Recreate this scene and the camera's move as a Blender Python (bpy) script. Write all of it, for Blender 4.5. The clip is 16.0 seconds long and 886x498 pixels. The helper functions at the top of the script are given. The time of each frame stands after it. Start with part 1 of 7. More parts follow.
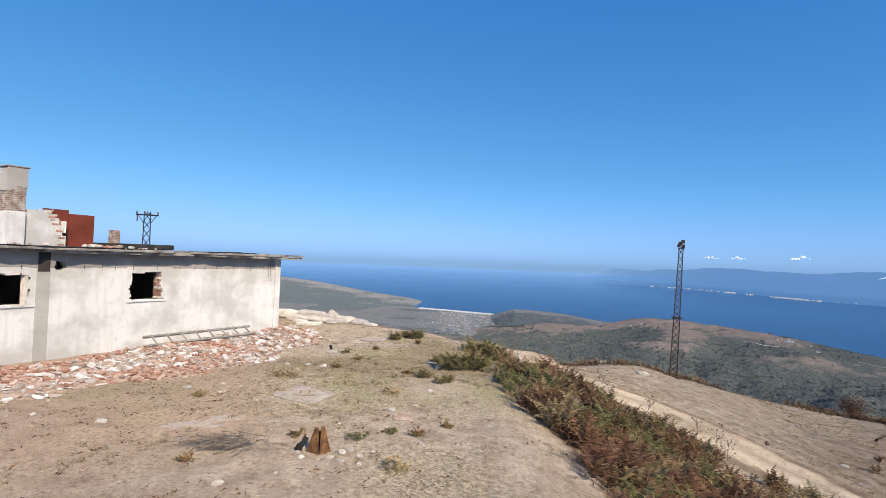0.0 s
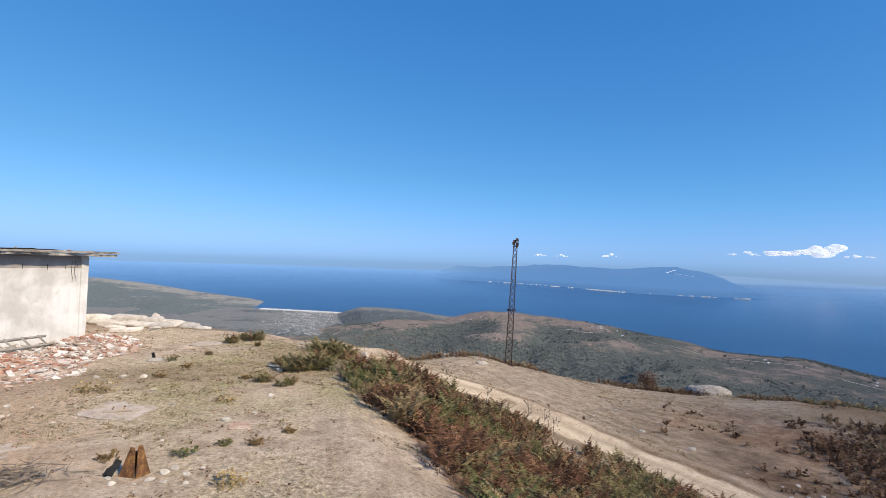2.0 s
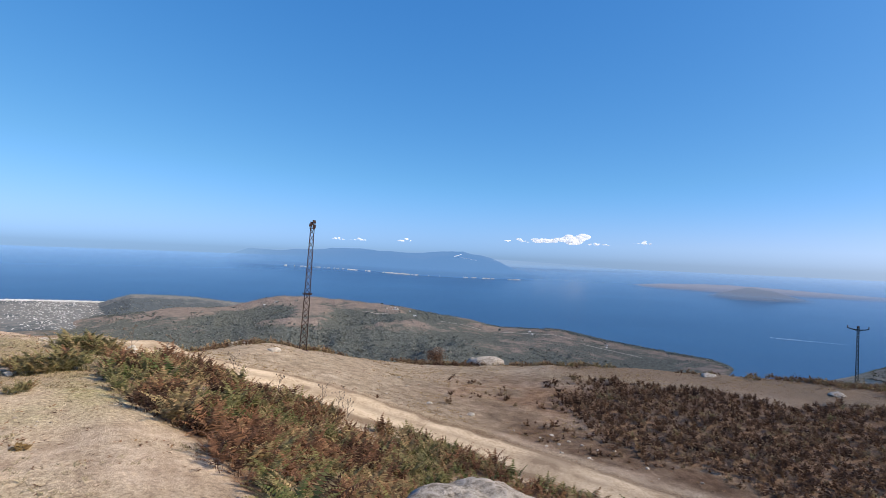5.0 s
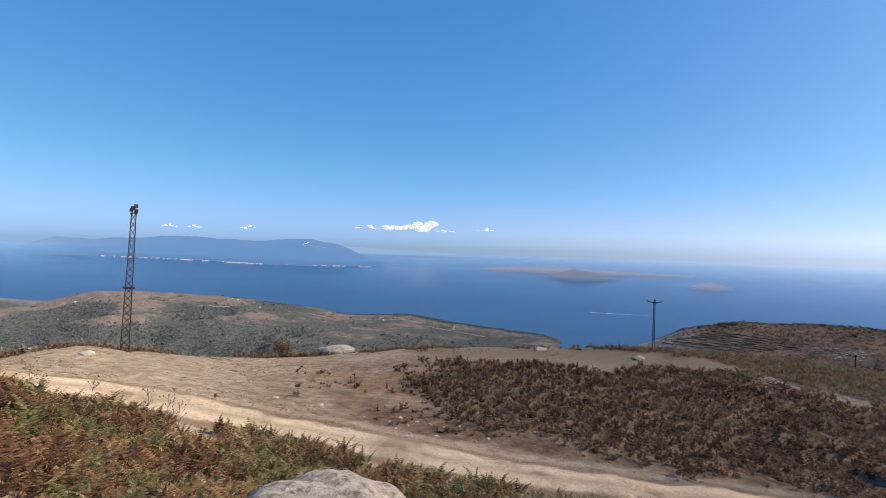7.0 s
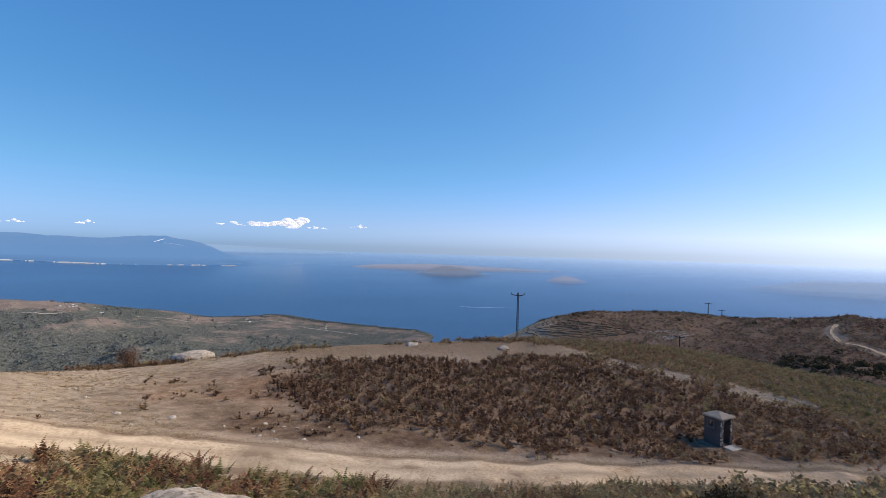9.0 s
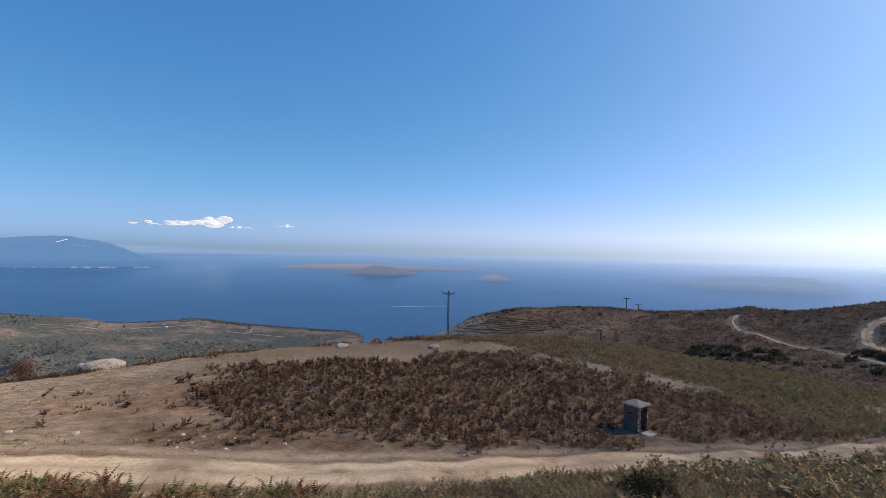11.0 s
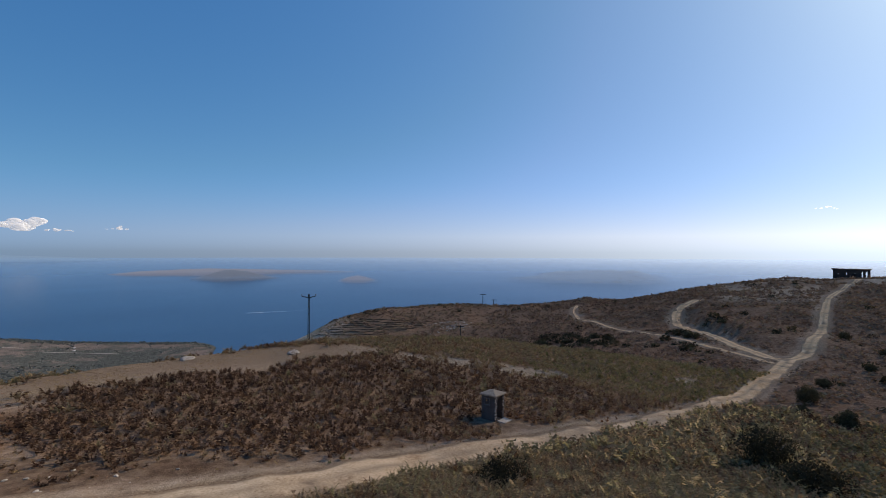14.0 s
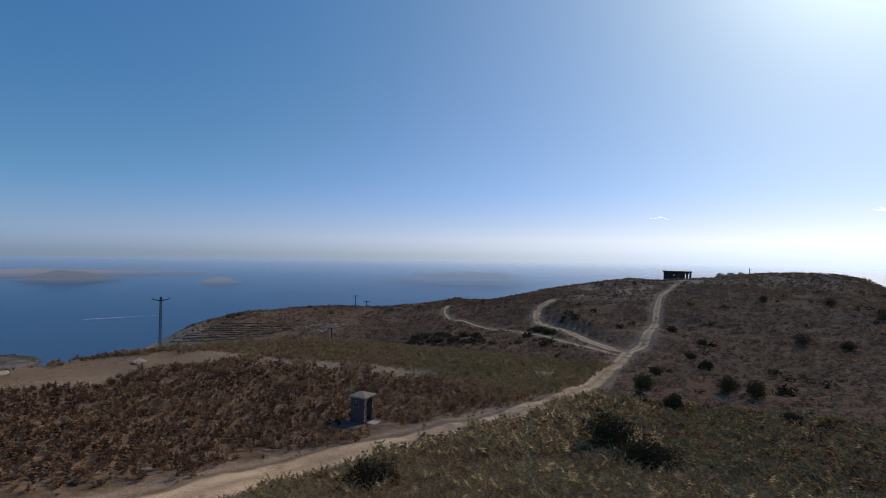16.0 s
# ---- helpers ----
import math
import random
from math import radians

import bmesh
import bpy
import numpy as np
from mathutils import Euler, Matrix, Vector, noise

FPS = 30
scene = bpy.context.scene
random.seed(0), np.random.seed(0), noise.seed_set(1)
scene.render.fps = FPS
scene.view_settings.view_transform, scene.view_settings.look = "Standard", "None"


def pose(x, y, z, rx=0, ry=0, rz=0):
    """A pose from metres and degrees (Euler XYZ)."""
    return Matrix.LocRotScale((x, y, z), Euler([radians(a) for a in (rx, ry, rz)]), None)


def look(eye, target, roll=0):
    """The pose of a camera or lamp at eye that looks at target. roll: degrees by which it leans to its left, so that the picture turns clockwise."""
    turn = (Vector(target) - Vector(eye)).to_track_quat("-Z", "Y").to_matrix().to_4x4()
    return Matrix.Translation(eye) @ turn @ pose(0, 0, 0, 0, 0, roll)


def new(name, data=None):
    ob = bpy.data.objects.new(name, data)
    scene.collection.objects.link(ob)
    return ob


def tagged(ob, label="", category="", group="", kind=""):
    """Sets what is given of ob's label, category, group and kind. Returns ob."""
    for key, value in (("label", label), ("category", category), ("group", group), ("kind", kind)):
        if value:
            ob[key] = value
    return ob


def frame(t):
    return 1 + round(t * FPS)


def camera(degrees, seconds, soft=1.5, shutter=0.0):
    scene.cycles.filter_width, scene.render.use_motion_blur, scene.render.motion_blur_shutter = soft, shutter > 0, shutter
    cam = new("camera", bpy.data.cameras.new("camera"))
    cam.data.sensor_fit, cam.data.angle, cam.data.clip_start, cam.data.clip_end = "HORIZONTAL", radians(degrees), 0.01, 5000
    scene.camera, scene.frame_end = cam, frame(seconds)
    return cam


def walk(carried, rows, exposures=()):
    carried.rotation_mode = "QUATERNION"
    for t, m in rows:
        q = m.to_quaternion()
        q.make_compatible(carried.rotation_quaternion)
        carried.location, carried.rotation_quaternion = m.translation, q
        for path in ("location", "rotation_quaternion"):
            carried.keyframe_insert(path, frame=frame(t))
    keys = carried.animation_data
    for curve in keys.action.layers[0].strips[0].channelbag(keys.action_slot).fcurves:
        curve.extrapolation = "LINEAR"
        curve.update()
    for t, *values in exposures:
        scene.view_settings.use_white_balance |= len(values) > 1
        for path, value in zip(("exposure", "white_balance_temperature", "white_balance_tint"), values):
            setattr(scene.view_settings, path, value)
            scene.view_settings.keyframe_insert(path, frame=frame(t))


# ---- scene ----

# the camera: a slow pan on foot, drifting about a metre; z = 3.2 is eye height over the plateau
EYE = 3.2
cam = camera(81.35, 16.0, soft=0.6)
PATH = [
    (0.0, pose(-0.000, -0.000, EYE + 0.000, 91.41, -2.16, -0.00)),
    (0.5, pose(0.007, 0.035, EYE - 0.011, 91.68, -1.87, -4.97)),
    (1.0, pose(0.019, 0.058, EYE - 0.014, 91.96, -1.80, -9.83)),
    (1.5, pose(0.027, 0.082, EYE - 0.020, 92.00, -1.78, -13.59)),
    (2.0, pose(0.039, 0.136, EYE - 0.038, 91.74, -1.88, -16.84)),
    (2.5, pose(0.060, 0.177, EYE - 0.048, 91.45, -2.18, -19.44)),
    (3.0, pose(0.058, 0.187, EYE - 0.057, 91.17, -2.49, -22.36)),
    (3.5, pose(0.074, 0.205, EYE - 0.069, 90.84, -2.52, -26.21)),
    (4.0, pose(0.099, 0.241, EYE - 0.082, 90.68, -2.51, -30.80)),
    (6.5, pose(0.221, 0.248, EYE - 0.070, 90.32, -1.83, -50.92)),
    (7.0, pose(0.280, 0.228, EYE - 0.084, 89.88, -1.76, -55.52)),
    (7.5, pose(0.372, 0.192, EYE - 0.096, 89.89, -1.97, -59.67)),
    (8.0, pose(0.419, 0.181, EYE - 0.107, 90.01, -2.06, -62.20)),
    (8.5, pose(0.436, 0.156, EYE - 0.108, 90.02, -1.76, -65.29)),
    (9.0, pose(0.474, 0.154, EYE - 0.123, 89.96, -1.56, -69.50)),
    (11.5, pose(0.623, 0.135, EYE - 0.149, 90.09, -1.04, -78.32)),
    (12.0, pose(0.645, 0.125, EYE - 0.146, 90.12, -0.86, -80.06)),
    (12.5, pose(0.682, 0.120, EYE - 0.154, 90.27, -0.86, -82.68)),
    (13.0, pose(0.743, 0.091, EYE - 0.179, 90.34, -0.61, -85.52)),
    (13.5, pose(0.778, 0.093, EYE - 0.195, 90.36, -0.29, -89.15)),
    (14.0, pose(0.827, 0.088, EYE - 0.199, 90.33, -0.16, -92.42)),
    (14.5, pose(0.889, 0.043, EYE - 0.210, 90.30, -0.32, -95.87)),
    (15.0, pose(0.960, -0.007, EYE - 0.242, 90.60, -0.67, -98.53)),
    (15.5, pose(1.023, -0.059, EYE - 0.267, 91.07, -1.15, -100.24)),
    (16.0, pose(1.098, -0.095, EYE - 0.306, 90.61, -0.83, -106.35)),
]
EXPOSURES = [(0, -0.1, 6550, 10), (4, -0.04, 6700, 10), (6.5, 0.05, 7200, 13), (9, 0.0, 7300, 13), (11.5, -0.18, 7400, 13), (12.5, -0.28, 7550, 12), (14.5, -0.57, 7600, 12), (16, -0.68, 7550, 12)]
walk(cam, PATH, EXPOSURES)
# ---- daylight: sun ahead and to the right at the end of the pan, clear sky ----
SUN_BEARING, SUN_HEIGHT = 150.0, 34.0
world = bpy.data.worlds.new("sky")
scene.world = world
world.use_nodes = True
wn = world.node_tree
sky = wn.nodes.new("ShaderNodeTexSky")
sky.sky_type = "NISHITA"
sky.sun_disc = False
sky.sun_elevation = radians(SUN_HEIGHT)
sky.sun_rotation = radians(SUN_BEARING)
sky.altitude, sky.air_density, sky.dust_density, sky.ozone_density = 500, 0.3, 1.0, 1.0


def sky_maths(op, a, b):
    n = wn.nodes.new("ShaderNodeMath")
    n.operation = op
    for k, v in enumerate((a, b)):
        if isinstance(v, float):
            n.inputs[k].default_value = v
        else:
            wn.links.new(v, n.inputs[k])
    return n.outputs[0]


# a deeper, clearer blue than the model's own, neutral towards the sun
_rgb, _out = wn.nodes.new("ShaderNodeSeparateColor"), wn.nodes.new("ShaderNodeCombineColor")
wn.links.new(sky.outputs[0], _rgb.inputs[0])
_r, _g, _bl = [sky_maths("MULTIPLY", sky_maths("POWER", _rgb.outputs[k], e), s) for k, (s, e) in enumerate(((0.13, 1.08), (0.306, 0.65), (0.574, 0.38)))]
_red = sky_maths("MINIMUM", _r, sky_maths("MULTIPLY", _g, sky_maths("MINIMUM", sky_maths("ADD", sky_maths("MULTIPLY", _g, 0.27), 0.32), 0.74)))
_blue = sky_maths("MAXIMUM", _bl, sky_maths("MULTIPLY", _g, sky_maths("MAXIMUM", sky_maths("SUBTRACT", 2.3, sky_maths("MULTIPLY", _g, 0.64)), 1.4)))
# paler and whiter towards the sun; lilac dust haze low over the sea, neutral below the sun
_co, _up = wn.nodes.new("ShaderNodeTexCoord"), wn.nodes.new("ShaderNodeSeparateXYZ")
wn.links.new(_co.outputs["Generated"], _up.inputs[0])
_b, _h = radians(SUN_BEARING), radians(SUN_HEIGHT)
_dot = wn.nodes.new("ShaderNodeVectorMath")
_dot.operation = "DOT_PRODUCT"
_dot.inputs[1].default_value = (math.sin(_b) * math.cos(_h), math.cos(_b) * math.cos(_h), math.sin(_h))
wn.links.new(_co.outputs["Generated"], _dot.inputs[0])
_near = sky_maths("MAXIMUM", _dot.outputs["Value"], 0.0)
_glow = sky_maths("POWER", _near, 13.0)
_core = sky_maths("MULTIPLY", sky_maths("POWER", _near, 55.0), 1.2)
_low = sky_maths("SUBTRACT", 1.0, sky_maths("MINIMUM", sky_maths("MULTIPLY", sky_maths("MAXIMUM", _up.outputs[2], 0.0), 7.0), 1.0))
_low = sky_maths("MULTIPLY", _low, _low)
_side = sky_maths("MINIMUM", sky_maths("MULTIPLY", sky_maths("MAXIMUM", sky_maths("ADD", _dot.outputs["Value"], 0.25), 0.0), 1.1), 1.0)
_dim = sky_maths("SUBTRACT", 1.0, sky_maths("MULTIPLY", _low, sky_maths("SUBTRACT", 0.3, sky_maths("MULTIPLY", _side, 0.3))))
_red, _g, _blue = [sky_maths("MULTIPLY", v, _dim) for v in (_red, _g, _blue)]
_blue = sky_maths("MULTIPLY", _blue, sky_maths("ADD", 1.0, sky_maths("MULTIPLY", sky_maths("MULTIPLY", _side, _side), 0.08)))


def towards(v, goal, by):
    return sky_maths("ADD", v, sky_maths("MULTIPLY", by, sky_maths("SUBTRACT", goal, v)))


_red, _blue = towards(_red, sky_maths("MULTIPLY", _g, 0.78), _glow), towards(_blue, sky_maths("MULTIPLY", _g, 1.22), _glow)
_red = towards(_red, sky_maths("MULTIPLY", _g, sky_maths("ADD", 0.57, sky_maths("MULTIPLY", _side, 0.33))), _low)
_blue = towards(_blue, sky_maths("MULTIPLY", _g, sky_maths("SUBTRACT", 1.66, sky_maths("MULTIPLY", _side, 0.5))), _low)
_veil = sky_maths("ADD", _core, sky_maths("MULTIPLY", sky_maths("POWER", _near, 5.0), 0.13))
_red, _g, _blue = [sky_maths("ADD", v, sky_maths("MULTIPLY", _veil, k)) for v, k in ((_red, 0.72), (_g, 1.0), (_blue, 1.16))]
# the last degree over the water sinks into blue-grey haze
_band = sky_maths("SUBTRACT", 1.0, sky_maths("MINIMUM", sky_maths("MULTIPLY", sky_maths("MAXIMUM", _up.outputs[2], 0.0), 34.0), 1.0))
_band = sky_maths("MULTIPLY", _band, _side)
_red, _g, _blue = [sky_maths("MULTIPLY", v, sky_maths("SUBTRACT", 1.0, sky_maths("MULTIPLY", _band, k))) for v, k in ((_red, 0.3), (_g, 0.2), (_blue, 0.08))]
wn.links.new(_red, _out.inputs[0])
wn.links.new(_g, _out.inputs[1])
wn.links.new(_blue, _out.inputs[2])
wn.links.new(_out.outputs[0], wn.nodes["Background"].inputs[0])
wn.nodes["Background"].inputs[1].default_value = 1.0
sun = new("sun", bpy.data.lights.new("sun", "SUN"))
sun.data.energy, sun.data.angle, sun.data.color = 5.0, radians(0.53), (1.0, 0.835, 0.63)
_b, _h = radians(SUN_BEARING), radians(SUN_HEIGHT)
sun.matrix_world = look((0, 0, 60), (-math.sin(_b) * math.cos(_h), -math.cos(_b) * math.cos(_h), 60 - math.sin(_h)))

# ---- materials ----
def links(nt, *pairs):
    for a, b in pairs:
        nt.links.new(a, b)


def ramp(nt, fac, stops):
    n = nt.nodes.new("ShaderNodeValToRGB")
    el = n.color_ramp.elements
    while len(el) < len(stops):
        el.new(0.5)
    for e, (p, c) in zip(el, stops):
        e.position, e.color = p, (*c, 1)
    nt.links.new(fac, n.inputs[0])
    return n.outputs[0]


def noise_tex(nt, co, scale, detail=4, rough=0.55):
    n = nt.nodes.new("ShaderNodeTexNoise")
    n.inputs["Scale"].default_value, n.inputs["Detail"].default_value, n.inputs["Roughness"].default_value = scale, detail, rough
    nt.links.new(co, n.inputs["Vector"])
    return n.outputs["Fac"]


def mix(nt, fac, a, b, mode="MIX"):
    n = nt.nodes.new("ShaderNodeMix")
    n.data_type, n.blend_type = "RGBA", mode
    for v, k in ((fac, 0), (a, 6), (b, 7)):
        if isinstance(v, (int, float)):
            n.inputs[k].default_value = v
        elif isinstance(v, tuple):
            n.inputs[k].default_value = (*v, 1)
        else:
            nt.links.new(v, n.inputs[k])
    return n.outputs[2]


def maths(nt, op, a, b=None, clamp=False):
    n = nt.nodes.new("ShaderNodeMath")
    n.operation, n.use_clamp = op, clamp
    for k, v in enumerate((a, b)):
        if isinstance(v, (int, float)):
            n.inputs[k].default_value = v
        elif v is not None:
            nt.links.new(v, n.inputs[k])
    return n.outputs[0]


def attr(nt, name):
    n = nt.nodes.new("ShaderNodeAttribute")
    n.attribute_name = name
    return n.outputs["Fac"]


def blank(name, rough=0.9, spec=0.2, metal=0.0):
    m = bpy.data.materials.new(name)
    m.use_nodes = True
    nt = m.node_tree
    p = nt.nodes["Principled BSDF"]
    p.inputs["Roughness"].default_value = rough
    p.inputs["Specular IOR Level"].default_value = spec
    p.inputs["Metallic"].default_value = metal
    if rough > 0.7:
        p.inputs["Diffuse Roughness"].default_value = 0.85
    return m, nt, p


def relief(nt, p, height, strength, distance):
    n = nt.nodes.new("ShaderNodeBump")
    n.inputs["Strength"].default_value, n.inputs["Distance"].default_value = strength, distance
    links(nt, (height, n.inputs["Height"]), (n.outputs[0], p.inputs["Normal"]))


def where(nt, world_space=True):
    if world_space:
        return nt.nodes.new("ShaderNodeNewGeometry").outputs["Position"]
    return nt.nodes.new("ShaderNodeTexCoord").outputs["Object"]


def surface(name, dark, mid, light, scale, grain, rough=0.9, bump=0.4, depth=0.02, spec=0.2, metal=0.0, stain=None, world_space=False, vary=0.0):
    """A mottled surface: a broad mottle, a fine grain, optional stains, and relief from both."""
    m, nt, p = blank(name, rough, spec, metal)
    co = where(nt, world_space)
    broad, fine = noise_tex(nt, co, scale, 5), noise_tex(nt, co, grain, 6, 0.65)
    both = maths(nt, "ADD", maths(nt, "MULTIPLY", broad, 0.6), maths(nt, "MULTIPLY", fine, 0.4))
    c = ramp(nt, both, [(0.36, dark), (0.5, mid), (0.64, light)])
    if stain:
        s = noise_tex(nt, co, scale * 0.6 + 0.37, 6, 0.7)
        c = mix(nt, ramp(nt, s, [(0.52, (0, 0, 0)), (0.66, (1, 1, 1))]), c, stain)
    if vary:
        info = nt.nodes.new("ShaderNodeObjectInfo")
        v = ramp(nt, info.outputs["Random"], [(0.0, (1 - vary,) * 3), (1.0, (1 + vary * 0.4,) * 3)])
        c = mix(nt, 1.0, c, v, "MULTIPLY")
    links(nt, (c, p.inputs["Base Color"]))
    relief(nt, p, both, bump, depth)
    return m


def ground_material():
    m, nt, p = blank("dry_earth", 1.0, 0.02)
    co = where(nt)
    a, b, c, d = noise_tex(nt, co, 0.22, 5), noise_tex(nt, co, 1.7, 6, 0.65), noise_tex(nt, co, 14, 6, 0.7), noise_tex(nt, co, 60, 4, 0.7)
    earth = ramp(nt, b, [(0.3, (0.28, 0.214, 0.16)), (0.5, (0.435, 0.35, 0.27)), (0.7, (0.57, 0.475, 0.38))])
    straw = ramp(nt, c, [(0.32, (0.23, 0.183, 0.125)), (0.5, (0.405, 0.336, 0.243)), (0.68, (0.56, 0.48, 0.355))])
    col = mix(nt, ramp(nt, a, [(0.42, (0, 0, 0)), (0.6, (1, 1, 1))]), earth, straw)
    turf = ramp(nt, c, [(0.35, (0.19, 0.175, 0.09)), (0.65, (0.4, 0.365, 0.21))])
    lawn = maths(nt, "MULTIPLY", attr(nt, "green"), ramp(nt, b, [(0.4, (0.15, 0.15, 0.15)), (0.62, (1, 1, 1))]), True)
    col = mix(nt, lawn, col, turf)
    sand = ramp(nt, c, [(0.3, (0.145, 0.099, 0.067)), (0.5, (0.212, 0.151, 0.105)), (0.7, (0.3, 0.223, 0.156))])
    worn = maths(nt, "MULTIPLY", attr(nt, "sand"), ramp(nt, b, [(0.34, (0.6, 0.6, 0.6)), (0.52, (1, 1, 1))]), True)
    col = mix(nt, worn, col, sand)
    heath = ramp(nt, b, [(0.3, (0.125, 0.074, 0.05)), (0.52, (0.215, 0.135, 0.09)), (0.7, (0.315, 0.216, 0.146))])
    col = mix(nt, attr(nt, "heath"), col, heath)
    dirt = ramp(nt, b, [(0.32, (0.2, 0.16, 0.118)), (0.5, (0.31, 0.253, 0.19)), (0.68, (0.43, 0.362, 0.282))])
    loam = ramp(nt, b, [(0.32, (0.084, 0.054, 0.038)), (0.5, (0.145, 0.096, 0.067)), (0.68, (0.228, 0.158, 0.11))])
    dirt = mix(nt, attr(nt, "loam"), dirt, loam)
    col = mix(nt, maths(nt, "MULTIPLY", attr(nt, "dirt"), ramp(nt, a, [(0.35, (0.6, 0.6, 0.6)), (0.55, (1, 1, 1))]), True), col, dirt)
    red = maths(nt, "MULTIPLY", attr(nt, "brick"), ramp(nt, c, [(0.4, (0.1, 0.1, 0.1)), (0.65, (0.7, 0.7, 0.7))]), True)
    col = mix(nt, red, col, (0.36, 0.235, 0.165))
    speck = ramp(nt, d, [(0.62, (0, 0, 0)), (0.72, (1, 1, 1))])
    col = mix(nt, maths(nt, "MULTIPLY", speck, 0.35), col, (0.45, 0.4, 0.33))
    col = mix(nt, 1.0, col, ramp(nt, c, [(0.34, (0.75, 0.73, 0.71)), (0.48, (1, 1, 1)), (0.66, (1.2, 1.19, 1.17))]), "MULTIPLY")
    col = mix(nt, 1.0, col, ramp(nt, d, [(0.36, (0.74, 0.72, 0.7)), (0.47, (1, 1, 1)), (0.64, (1.2, 1.2, 1.2))]), "MULTIPLY")
    links(nt, (col, p.inputs["Base Color"]))
    h = maths(nt, "ADD", maths(nt, "MULTIPLY", b, 1.2), maths(nt, "ADD", c, maths(nt, "MULTIPLY", d, 0.5)))
    relief(nt, p, h, 0.65, 0.11)
    return m


def road_material():
    m, nt, p = blank("pale_track", 1.0, 0.02)
    co = where(nt)
    b, c, d = noise_tex(nt, co, 0.9, 6, 0.65), noise_tex(nt, co, 9, 6, 0.7), noise_tex(nt, co, 45, 4, 0.7)
    k = maths(nt, "ADD", maths(nt, "MULTIPLY", b, 0.5), maths(nt, "MULTIPLY", c, 0.5))
    col = ramp(nt, k, [(0.38, (0.295, 0.23, 0.163)), (0.46, (0.455, 0.372, 0.272)), (0.57, (0.6, 0.505, 0.382))])
    brown = ramp(nt, k, [(0.38, (0.42, 0.25, 0.13)), (0.47, (0.64, 0.43, 0.245)), (0.58, (0.82, 0.59, 0.36))])
    # warmer tone painted in towards the sun, making up for bluish skylight
    col = mix(nt, attr(nt, "sunward_tint"), col, brown)
    strip = maths(nt, "MULTIPLY", attr(nt, "verge"), ramp(nt, b, [(0.42, (0.28, 0.28, 0.28)), (0.58, (1, 1, 1))]), True)
    col = mix(nt, strip, col, (0.26, 0.195, 0.138))
    col = mix(nt, maths(nt, "MULTIPLY", ramp(nt, d, [(0.6, (0, 0, 0)), (0.72, (1, 1, 1))]), 0.5), col, (0.55, 0.5, 0.42))
    links(nt, (col, p.inputs["Base Color"]))
    relief(nt, p, maths(nt, "ADD", c, d), 0.5, 0.04)
    return m


def leaf_material(name, stops, rough=1.0, glow=0.3):
    """Foliage coloured by each plant's own tone, varied leaf by leaf."""
    m, nt, p = blank(name, rough, 0.04)
    geo = nt.nodes.new("ShaderNodeNewGeometry")
    t = maths(nt, "ADD", attr(nt, "tone"), maths(nt, "MULTIPLY", maths(nt, "SUBTRACT", geo.outputs["Random Per Island"], 0.5), 0.15), True)
    shade = nt.nodes.new("ShaderNodeTexWhiteNoise")
    shade.noise_dimensions = "1D"
    links(nt, (geo.outputs["Random Per Island"], shade.inputs["W"]))
    col = mix(nt, 1.0, ramp(nt, t, stops), ramp(nt, shade.outputs["Value"], [(0.0, (0.6, 0.6, 0.6)), (0.6, (1, 1, 1)), (1.0, (1.32, 1.32, 1.32))]), "MULTIPLY")
    links(nt, (col, p.inputs["Base Color"]))
    thin = nt.nodes.new("ShaderNodeBsdfTranslucent")
    links(nt, (col, thin.inputs["Color"]))
    both = nt.nodes.new("ShaderNodeMixShader")
    both.inputs[0].default_value = glow
    links(nt, (p.outputs[0], both.inputs[1]), (thin.outputs[0], both.inputs[2]), (both.outputs[0], nt.nodes["Material Output"].inputs[0]))
    return m


def far_land_material(name, wood, heath, pale, scale, haze_glow=None):
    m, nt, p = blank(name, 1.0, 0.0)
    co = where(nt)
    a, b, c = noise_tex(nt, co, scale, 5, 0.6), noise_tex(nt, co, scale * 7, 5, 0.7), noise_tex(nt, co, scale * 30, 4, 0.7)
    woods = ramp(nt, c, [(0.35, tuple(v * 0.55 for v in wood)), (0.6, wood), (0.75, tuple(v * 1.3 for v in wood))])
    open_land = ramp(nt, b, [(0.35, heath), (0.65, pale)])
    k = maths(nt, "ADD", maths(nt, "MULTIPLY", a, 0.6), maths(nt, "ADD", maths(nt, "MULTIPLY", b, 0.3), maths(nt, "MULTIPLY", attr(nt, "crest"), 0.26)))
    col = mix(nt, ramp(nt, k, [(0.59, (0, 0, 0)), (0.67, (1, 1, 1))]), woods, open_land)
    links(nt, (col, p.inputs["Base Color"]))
    # haze in front of the land is put into its emission
    if haze_glow:
        p.inputs["Emission Color"].default_value, p.inputs["Emission Strength"].default_value = (*haze_glow, 1), 1.0
        # haze imitated by see-through land, most of all along the waterline
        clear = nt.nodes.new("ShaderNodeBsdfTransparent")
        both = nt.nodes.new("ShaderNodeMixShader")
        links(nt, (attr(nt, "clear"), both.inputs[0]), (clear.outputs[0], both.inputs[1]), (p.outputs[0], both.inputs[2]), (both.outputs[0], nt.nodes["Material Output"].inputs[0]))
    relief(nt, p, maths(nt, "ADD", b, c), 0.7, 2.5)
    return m


